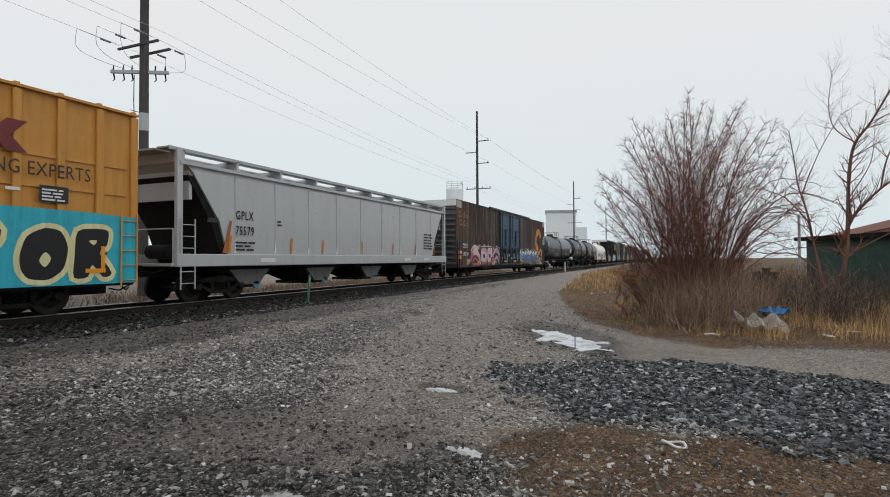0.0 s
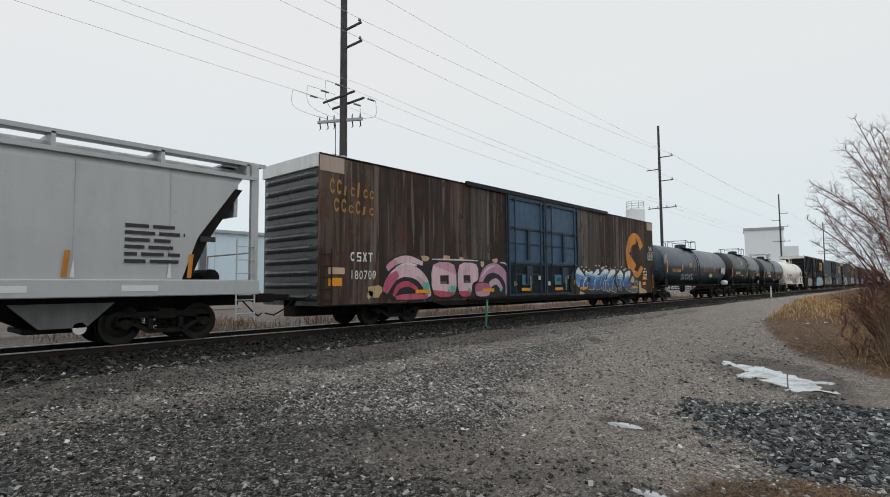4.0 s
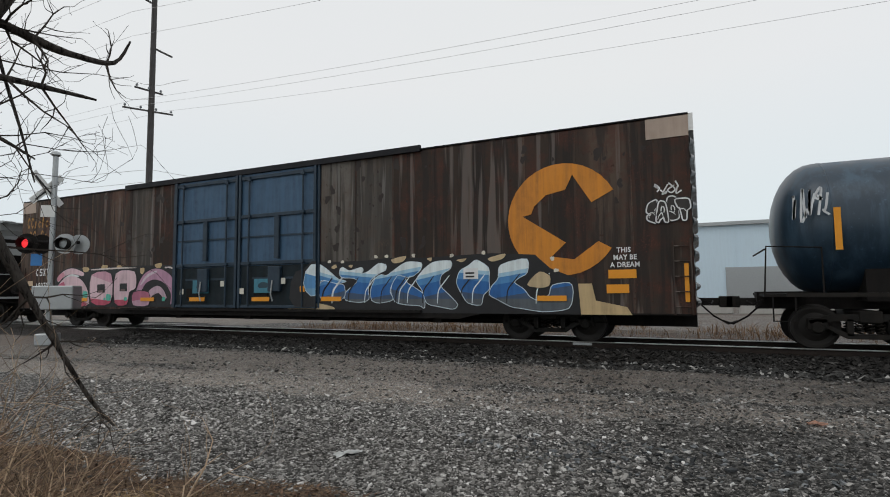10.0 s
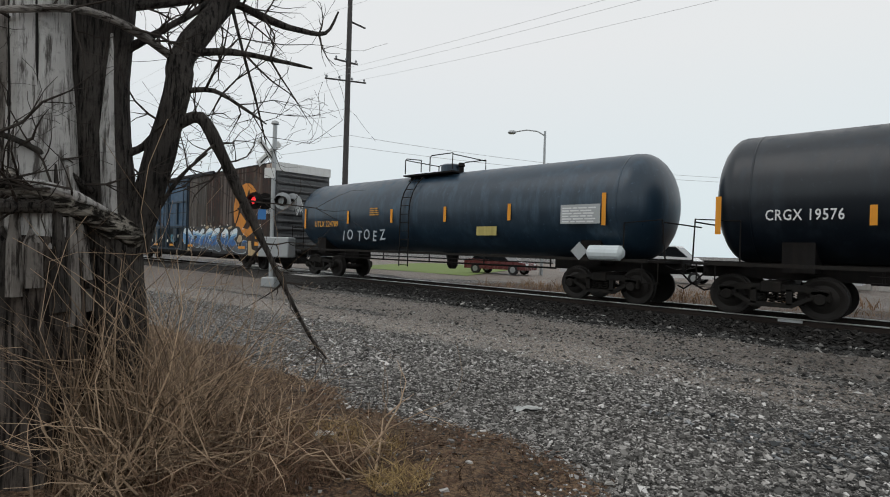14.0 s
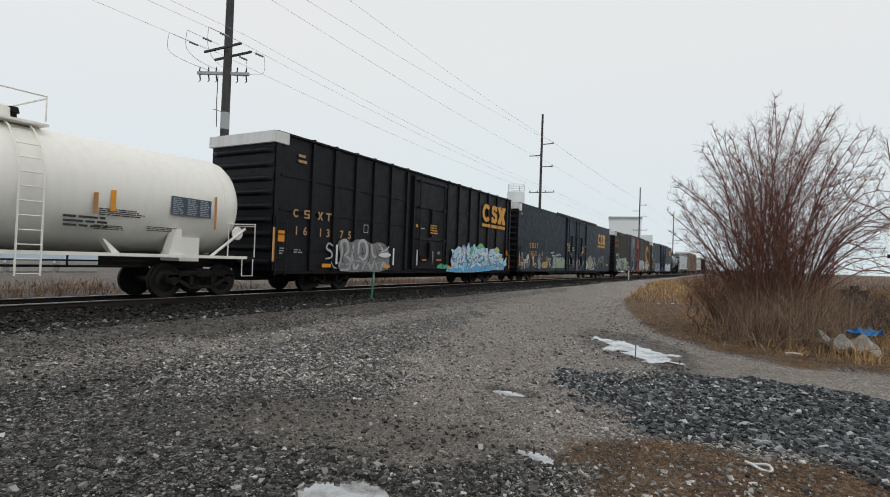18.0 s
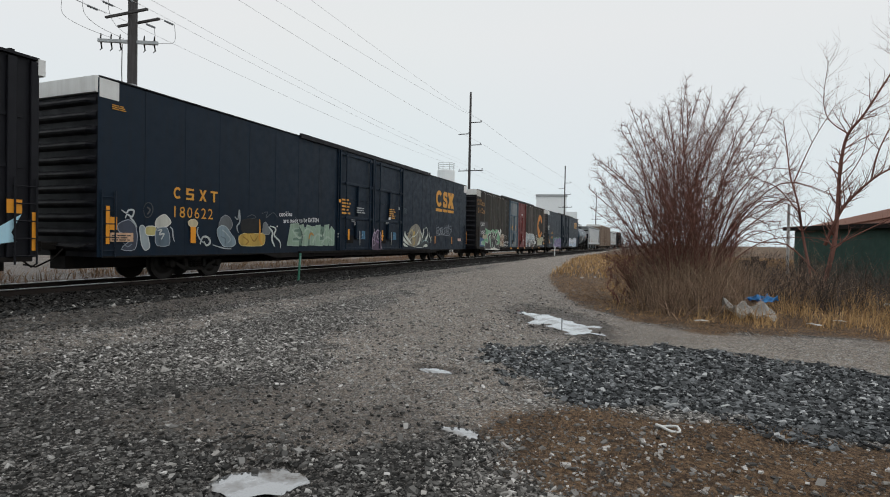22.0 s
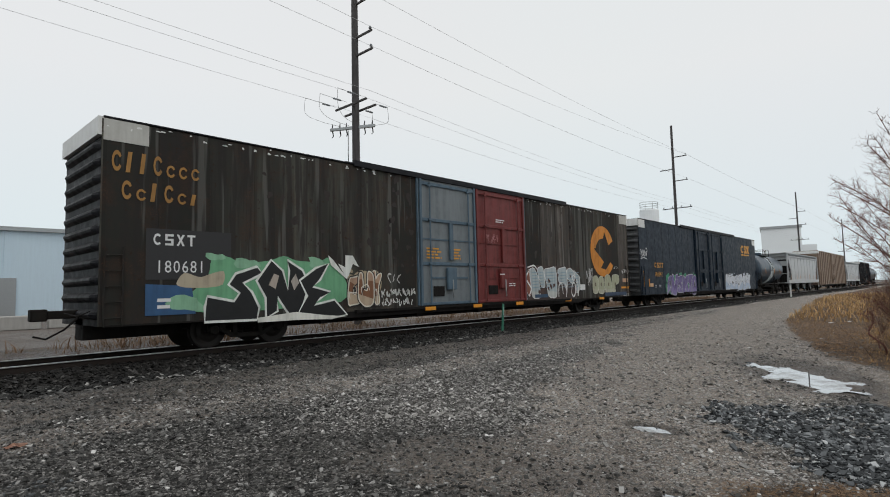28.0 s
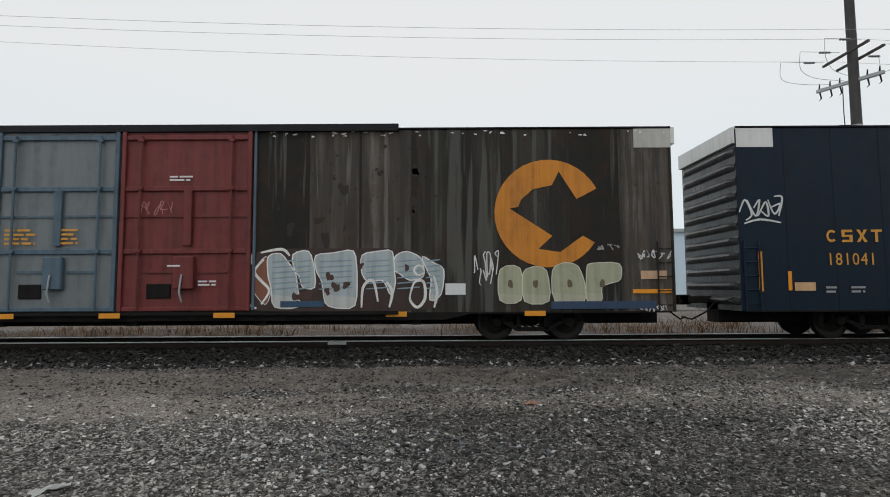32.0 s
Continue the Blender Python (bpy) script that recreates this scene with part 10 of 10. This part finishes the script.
# ---- mown lawn across the road ----
lawn_x, lawn_y = np.meshgrid(np.linspace(-33, -20.5, 26), np.linspace(23.5, 40, 30))
bm = bmesh.new()
rows = [[bm.verts.new((float(a), float(b), float(ground_z(a, b)) + 0.03)) for a, b in zip(u, v)] for u, v in zip(lawn_x - 0.45 * (lawn_y - 23.5), lawn_y)]
for u, v in zip(rows, rows[1:]):
    for i in range(len(u) - 1):
        bm.faces.new((u[i], u[i + 1], v[i + 1], v[i]))
tagged(part("lawn", bm, paint("winter_lawn_green", (0.13, 0.19, 0.045), (0.16, 0.14, 0.05), 0.6, 0.9, 1.0)), "pale green mown lawn beyond the crossing", "lawn", kind="structure")


# ---- grass, brush, gravel: too many to count ----
def mass(name, verts, faces, material, label, category):
    me = bpy.data.meshes.new(name)
    n, k = faces.shape
    me.vertices.add(len(verts)), me.loops.add(n * k), me.polygons.add(n)
    me.vertices.foreach_set("co", verts.astype(np.float32).ravel())
    me.loops.foreach_set("vertex_index", faces.astype(np.int32).ravel())
    me.polygons.foreach_set("loop_start", np.arange(0, n * k, k, dtype=np.int32))
    me.update(calc_edges=True)
    me.shade_flat()
    me.materials.append(material)
    return tagged(new(name, me), label, category, kind="stuff")


def blades(name, x, y, h, w, bend, material, label, category, seed, z=None):
    """Curved tapering blades, each two quads and a tip."""
    g = np.random.default_rng(seed)
    n = len(x)
    a, b = g.uniform(0, 2 * np.pi, n), g.uniform(0, 2 * np.pi, n)
    z = ground_z(x, y) - 0.02 if z is None else z
    sx, sy = np.cos(a) * w / 2, np.sin(a) * w / 2
    rows = []
    for t, k in ((0.0, 1.0), (0.45, 0.8), (0.8, 0.45), (1.0, 0.08)):
        off = bend * h * t * t
        px, py, pz = x + np.cos(b) * off, y + np.sin(b) * off, z + h * t * (1 - 0.25 * np.abs(bend) * t)
        rows += [np.stack([px - sx * k, py - sy * k, pz], -1), np.stack([px + sx * k, py + sy * k, pz], -1)]
    verts = np.stack(rows, 1).reshape(-1, 3)
    base = (np.arange(n) * 8)[:, None, None]
    quad = np.array([[0, 1, 3, 2], [2, 3, 5, 4], [4, 5, 7, 6]])[None]
    return mass(name, verts, (base + quad).reshape(-1, 4), material, label, category)


g = np.random.default_rng(3)


def pick(n, x0, x1, y0, y1, least=0.5):
    x, y = g.uniform(x0, x1, n * 4), g.uniform(y0, y1, n * 4)
    keep = zones(x, y)[0] * g.uniform(0.4, 1, n * 4) > least
    return x[keep][:n], y[keep][:n]


x, y = pick(30000, 9.5, 24, -7, 5.5, 0.45)
inward = x - verge(y)
clump = smooth(-0.35, 0.6, lumps(x, y, 2.3) + 0.6 * lumps(x, y, 5.1))
h = g.uniform(0.015, 0.07, len(x)) + (g.uniform(0.05, 0.3, len(x)) + 0.5 * g.random(len(x)) ** 3) * clump * smooth(0.4, 1.8, inward) * smooth(2.2, 0.6, y)
low = h < 0.09
blades("dry_grass", x[~low], y[~low], h[~low], g.uniform(0.006, 0.014, (~low).sum()), g.uniform(0.1, 1.0, (~low).sum()), M_STRAW, "tan dry grass along the verge", "grass", 1)
blades("matted_grass", x[low], y[low], h[low], g.uniform(0.008, 0.02, low.sum()), g.uniform(0.4, 1.7, low.sum()), twig_material("reddish_matted_grass", (0.09, 0.048, 0.024), (0.60, 0.36, 0.17), 0.8), "low reddish matted grass along the verge", "grass", 47)
x, y = pick(16000, 24, 70, -22, 9, 0.45)
blades("dry_grass", x, y, g.uniform(0.1, 0.4, len(x)), g.uniform(0.03, 0.07, len(x)), g.uniform(0.1, 0.8, len(x)), M_STRAW, "tan dry grass farther along the verge", "grass", 2)
x, y = pick(9000, 2.9, 5.6, -2.6, 1.6, 0.4)
lx, ly = pick(2600, 2.9, 5.6, -2.6, 1.6, 0.35)
blades("leaf_litter", lx, ly, g.uniform(0.01, 0.03, len(lx)), g.uniform(0.01, 0.03, len(lx)), g.uniform(0.8, 1.9, len(lx)), twig_material("dark_leaf_litter", (0.03, 0.018, 0.013), (0.22, 0.15, 0.1), 0.8), "flattened brown leaf litter on gravel", "leaves", 45)
blades("dead_grass", x, y, g.uniform(0.015, 0.09, len(x)), g.uniform(0.003, 0.007, len(x)), g.uniform(0.3, 1.8, len(x)), twig_material("dark_dead_grass", (0.035, 0.022, 0.015), (0.30, 0.20, 0.12), 0.8), "short flattened dead grass on gravel", "grass", 3)
x, y = pick(13000, -8.5, -0.9, -0.6, 4.3, 0.25)
blades("leaf_litter", x, y, g.uniform(0.02, 0.06, len(x)), g.uniform(0.02, 0.05, len(x)), g.uniform(0.8, 1.9, len(x)), twig_material("brown_leaf_litter", (0.045, 0.026, 0.018), (0.20, 0.12, 0.08), 0.8), "curled brown leaf litter under the tree", "leaves", 44)
x, y = pick(3600, -4.4, -2.9, 1.1, 2.3, 0.4)
k = lumps(x, y, 2.6) + 0.4 * lumps(x, y, 6.1) > 1.3 * smooth(-3.3, -2.4, x) - 0.4
x, y = x[k], y[k]
blades("thicket", x, y, g.uniform(0.05, 0.32, len(x)), g.uniform(0.004, 0.009, len(x)), g.uniform(0.5, 1.7, len(x)), twig_material("reddish_tan_thicket", (0.05, 0.028, 0.019), (0.36, 0.23, 0.15), 0.8, 1.3), "reddish tan matted thicket beside the tree", "brush", 46)
x, y = pick(9000, -8.5, -1.4, -0.6, 3.6, 0.55)
k = (y > 0.75) | (g.random(len(x)) < 0.25)
x, y = x[k], y[k]
blades("dead_grass", x, y, g.uniform(0.02, 0.13, len(x)), g.uniform(0.004, 0.010, len(x)), g.uniform(0.3, 1.5, len(x)), twig_material("dark_tangled_grass", (0.030, 0.019, 0.014), (0.24, 0.16, 0.105), 0.8, 1.4), "tangled brown dead grass under the tree", "grass", 4)
for cx, cy, r, n in ((-3.6, 2.45, 0.3, 500), (-2.6, 2.3, 0.2, 420), (-4.1, 2.2, 0.25, 300), (-3.1, 2.6, 0.16, 160)):
    a, q = g.uniform(0, 6.28, n), r * np.sqrt(g.random(n))
    blades("grass_tuft", cx + q * np.cos(a), cy + q * np.sin(a), g.uniform(0.05, 0.17, n), g.uniform(0.004, 0.008, n), g.uniform(0.5, 1.7, n), twig_material("yellow_green_straw", (0.15, 0.095, 0.038), (0.58, 0.42, 0.20), 0.8), "yellowish grass tuft", "grass", 5 + n)
n = 420
a, q = g.uniform(0, 6.28, n), np.sqrt(g.random(n))
blades("whip_stems", -3.98 + 0.34 * q * np.cos(a), 1.02 + 0.36 * q * np.sin(a), g.uniform(0.3, 1.5, n), g.uniform(0.004, 0.013, n), g.uniform(0.05, 0.8, n), M_BRUSH, "thin dry shoots round the tree's foot", "brush", 31)
n = 5200
hx, hy = g.uniform(-7.5, -4.5, n), g.uniform(-1.6, 0.75, n)
# Stems kept almost black so the brush holds the hollow's shade
blades("dark_brush", hx, hy, g.uniform(0.1, 0.75, n), g.uniform(0.008, 0.03, n), g.uniform(0.2, 1.3, n), twig_material("shade_dark_stems", (0.010, 0.008, 0.007), (0.11, 0.085, 0.065), 0.85, 2.0), "dark brush behind the tree, shade put into its colour", "brush", 61)
hx, hy = g.uniform(-48, -37, n), g.uniform(-14, 10, n)
blades("hedge", hx, hy, g.uniform(0.4, 1.9, n), g.uniform(0.03, 0.08, n), g.uniform(0.1, 0.8, n), twig_material("bare_hedge_stems", (0.03, 0.022, 0.017), (0.2, 0.15, 0.11), 0.7), "bare brown hedge across the road", "hedge", 62)
n = 9500
x, y = g.uniform(14.0, 24.5, n), g.uniform(-8.5, 0.8, n)
keep = x - verge(y) > 2.6 + 0.8 * g.random(n)
x, y = x[keep], y[keep]
blades("brush", x, y, g.uniform(0.4, 1.6, len(x)) * (1 + 0.25 * lumps(x, y, 1.4)) * smooth(-8.0, -4.0, y + 0.2 * x - 3.0), g.uniform(0.006, 0.013, len(x)), g.uniform(0.1, 0.9, len(x)), twig_material("dark_brush_stems", (0.018, 0.015, 0.014), (0.17, 0.14, 0.12), 0.7), "dark tangled brush behind the grass", "brush", 32)
n = 4500
a, q = g.uniform(0, 6.28, n), np.sqrt(g.random(n))
blades("brush", 13.9 + 1.35 * q * np.cos(a), -0.7 + 1.3 * q * np.sin(a), g.uniform(0.3, 2.1, n) * (1.1 - 0.55 * q), g.uniform(0.006, 0.014, n), g.uniform(0.05, 0.7, n), twig_material("rusty_brown_stalks", (0.09, 0.058, 0.042), (0.50, 0.36, 0.25), 0.8), "brown stalks massed under the shrub", "brush", 33)
x, y = g.uniform(-15, 60, 16000), g.uniform(17.5, 24, 16000)
k = lumps(x, y, 0.9) + 0.5 * lumps(x, y, 2.2) > -0.45 + 0.16 * (y - 17.5)
x, y = x[k][:9000], y[k][:9000]
n = len(x)
blades("far_grass", x, y, g.uniform(0.05, 0.5, n), g.uniform(0.012, 0.035, n), g.uniform(0.2, 0.9, n), twig_material("rusty_dead_grass", (0.13, 0.075, 0.045), (0.36, 0.23, 0.14), 0.6), "rusty dead grass beyond the track", "grass", 34)
for k, (cx, cy, lift) in enumerate(((-3.75, 1.35, 0.9), (-3.95, 1.8, 0.5), (-3.62, 0.95, 0.9), (-4.05, 2.05, 0.25), (-4.7, 1.7, 0.6), (-4.5, 0.4, 0.8), (-3.45, 1.6, 0.3), (-3.7, 1.15, 1.4), (-3.85, 1.5, 1.4), (-3.3, 1.9, 0.1), (-2.9, 2.3, 0.05))):
    bm, rng = bmesh.new(), random.Random(300 + k)
    for _ in range(34 if cx < -3.4 else 14):
        a = rng.uniform(0, 6.28)
        start = Vector((rng.gauss(0, 0.12), rng.gauss(0, 0.12), -0.02))
        twigs(bm, rng, start, (math.cos(a), math.sin(a), lift + rng.uniform(0.1, 0.9)), rng.uniform(0.35, 1.05) * (1.5 if lift > 1.2 else 1.0), rng.uniform(0.004, 0.011), 1, 4, 0.85 if lift < 1.2 else 0.45, 0.0)
    ob = part("bramble", bm, M_CANE)
    ob.matrix_basis = pose(cx, cy, 0)
    tagged(ob, "dry tangled bramble at the tree's foot", "bramble", kind="stuff")


def stones(name, x, y, r, material, label, seed, fine=False, sink=0.35):
    """Broken stones: squashed, turned and dented solids."""
    g = np.random.default_rng(seed)
    n = len(x)
    if fine:
        v = np.array([(sx, sy, sz) for sz in (-1, 1) for sx, sy in ((-1, -1), (1, -1), (1, 1), (-1, 1))], float) * 0.72
        f = np.array([(0, 2, 1), (0, 3, 2), (4, 5, 6), (4, 6, 7), (0, 1, 5), (0, 5, 4), (1, 2, 6), (1, 6, 5), (2, 3, 7), (2, 7, 6), (3, 0, 4), (3, 4, 7)])
    else:
        v = np.array([(1, 0, 0), (-1, 0, 0), (0, 1, 0), (0, -1, 0), (0, 0, 1), (0, 0, -1)], float)
        f = np.array([(0, 2, 4), (2, 1, 4), (1, 3, 4), (3, 0, 4), (2, 0, 5), (1, 2, 5), (3, 1, 5), (0, 3, 5)])
    s = r[:, None] * np.stack([g.uniform(0.8, 1.5, n), g.uniform(0.6, 1.1, n), g.uniform(0.25, 0.6, n)], -1)
    p = v[None] * s[:, None] * g.uniform(0.6, 1.25, (n, len(v), 1))
    a, b = g.uniform(0, 2 * np.pi, n), g.uniform(-0.75, 0.75, n)
    ca, sa, cb, sb = np.cos(a)[:, None], np.sin(a)[:, None], np.cos(b)[:, None], np.sin(b)[:, None]
    px, pz = p[..., 0] * cb + p[..., 2] * sb, p[..., 2] * cb - p[..., 0] * sb
    q = np.stack([px * ca - p[..., 1] * sa + x[:, None], px * sa + p[..., 1] * ca + y[:, None], pz + (ground_z(x, y) + r * (0.5 - sink))[:, None]], -1)
    return mass(name, q.reshape(-1, 3), (np.arange(n)[:, None, None] * len(v) + f[None]).reshape(-1, 3), material, label, "gravel")


def ring_sample(n, r0, r1, a0, a1):
    """Denser near the middle of the yard, thinning outwards."""
    r = np.exp(g.uniform(np.log(r0), np.log(r1), n))
    a = np.radians(g.uniform(a0, a1, n))
    return r * np.cos(a), r * np.sin(a)


def keep_gravel(x, y, strength=1.0):
    grass, dirt, dark, paved, ballast = zones(x, y)
    patch = 0.5 + 0.5 * lumps(x * 1.0, y * 1.0, 1.9)
    mask = np.min([in_puddle(x, y, p) for p in PUDDLES[:5]], axis=0) > 0.8 + 0.5 * g.random(len(x))
    return mask & (g.random(len(x)) < (1 - np.where((x < 6) & (x > 0), 0.88, 0.95) * grass) * (1 - 0.62 * dirt) * (0.55 + 0.45 * patch) * (1 - paved) * strength)


x, y = ring_sample(150000, 1.8, 7.5, -25, 150)
k = keep_gravel(x, y)
x, y = x[k], y[k]
dk = zones(x, y)[2] > 0.5
mask = damp_and_dim(x, y) > 0.3 + 0.5 * g.random(len(x))
for sel, mat, words in ((~dk & ~mask, M_STONE, "loose grey gravel of mixed sizes"), (~dk & mask, M_STONEDIMMED, "damp dark gravel of mixed sizes")):
    stones("gravel", x[sel], y[sel], g.gamma(3.0, 0.0036, sel.sum()).clip(0.005, 0.034), mat, words, 11, True)
x, y = ring_sample(150000, 6.5, 26, 5, 150)
k = keep_gravel(x, y) & (y < 10.9)
x, y = x[k], y[k]
mask = damp_and_dim(x, y) > 0.15 + 0.45 * g.random(len(x))
for sel, mat, words in ((~mask, M_STONE, "loose grey gravel farther across the yard"), (mask, M_STONEDIMMED, "damp gravel farther across the yard")):
    stones("gravel", x[sel], y[sel], g.gamma(4, 0.0048, sel.sum()).clip(0.008, 0.045), mat, words, 12)
x, y = g.uniform(4.2, 9.6, 92000), g.uniform(-3.6, 2.8, 92000)
k = zones(x, y)[2] * g.uniform(0.0, 1, len(x)) ** 0.6 > 0.34
stones("gravel", x[k], y[k], g.gamma(4, 0.0042, k.sum()).clip(0.007, 0.04), M_STONEDARK, "spread of blue-grey crushed stone", 13, True, 0.15)
x, y = g.uniform(-3.2, 2.2, 7000), g.uniform(4.2, 6.3, 7000)
k = zones(x, y)[2] * g.uniform(0.5, 1, len(x)) > 0.36
stones("gravel", x[k], y[k], g.gamma(5, 0.004, k.sum()).clip(0.01, 0.04), M_STONEDARK, "thin patch of blue-grey crushed stone", 14, True)
x = np.concatenate([g.uniform(-19, 45, 58000), g.uniform(45, 130, 9000)])
y = np.where(g.random(len(x)) < 0.72, g.uniform(10.6, 13.3, len(x)), g.uniform(13.3, 17.2, len(x)))
rb = g.gamma(7, 0.0058, len(x)).clip(0.018, 0.07)
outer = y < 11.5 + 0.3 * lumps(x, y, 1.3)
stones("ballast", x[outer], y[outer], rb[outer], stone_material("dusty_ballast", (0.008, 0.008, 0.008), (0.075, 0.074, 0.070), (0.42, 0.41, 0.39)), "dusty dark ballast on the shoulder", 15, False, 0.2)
# Nearly black to carry the shade beside the rails and below the cars
stones("ballast", x[~outer], y[~outer], rb[~outer], stone_material("shade_dark_ballast", (0.005, 0.0045, 0.004), (0.026, 0.024, 0.022), (0.11, 0.105, 0.10)), "black ballast between the ties, shade put into its colour", 16, False, 0.2)


# ---- ties, nearest ones as pieces ----
bm = boxes((-0.115, 0.115, -1.3, 1.3, 0.0, 0.16), bevel=0.012)
tie_me = bpy.data.meshes.new("tie")
bm.to_mesh(tie_me)
bm.free()
tie_me.materials.append(M_TIE)
rng = random.Random(4)
for k in range(280):
    share("tie", tie_me, track, pose(-40 + 0.5 * k + rng.uniform(-0.03, 0.03), rng.uniform(-0.05, 0.05), -0.1, 0, 0, rng.uniform(-1, 1)))
n = 640
far = np.arange(n) * 0.5 + 100.5
corner = np.array([(sx * 0.115, TRACK_Y + sy * 1.3, z) for z in (-0.1, 0.06) for sx, sy in ((-1, -1), (1, -1), (1, 1), (-1, 1))])
v = np.repeat(corner[None], n, 0)
v[:, :, 0] += far[:, None]
f = np.array([(4, 5, 6, 7), (0, 1, 5, 4), (1, 2, 6, 5), (3, 0, 4, 7), (2, 3, 7, 6)])
mass("far_ties", v.reshape(-1, 3), (np.arange(n)[:, None, None] * 8 + f[None]).reshape(-1, 4), M_TIE, "dark wooden ties far down the track", "railway ties")


# ---- what moves: the train rolls by at a steady pace, its wheels turning ----
def motions():
    times = [0, 8, 16, 24, 32]
    for ob, u in CARS:
        walk(ob, [(t, pose(u - SPEED * t, TRACK_Y, RAIL_Z + LIFT)) for t in times])
    step = math.degrees(SPEED * 0.1 / R_WHEEL)
    turns = [(k * 0.1, Matrix.Rotation(radians(-step * k), 4, "Y")) for k in range(321)]
    for ax in AXLES:
        at = Matrix.Translation(ax.matrix_basis.translation)
        walk(ax, [(t, at @ m) for t, m in turns])


motions()
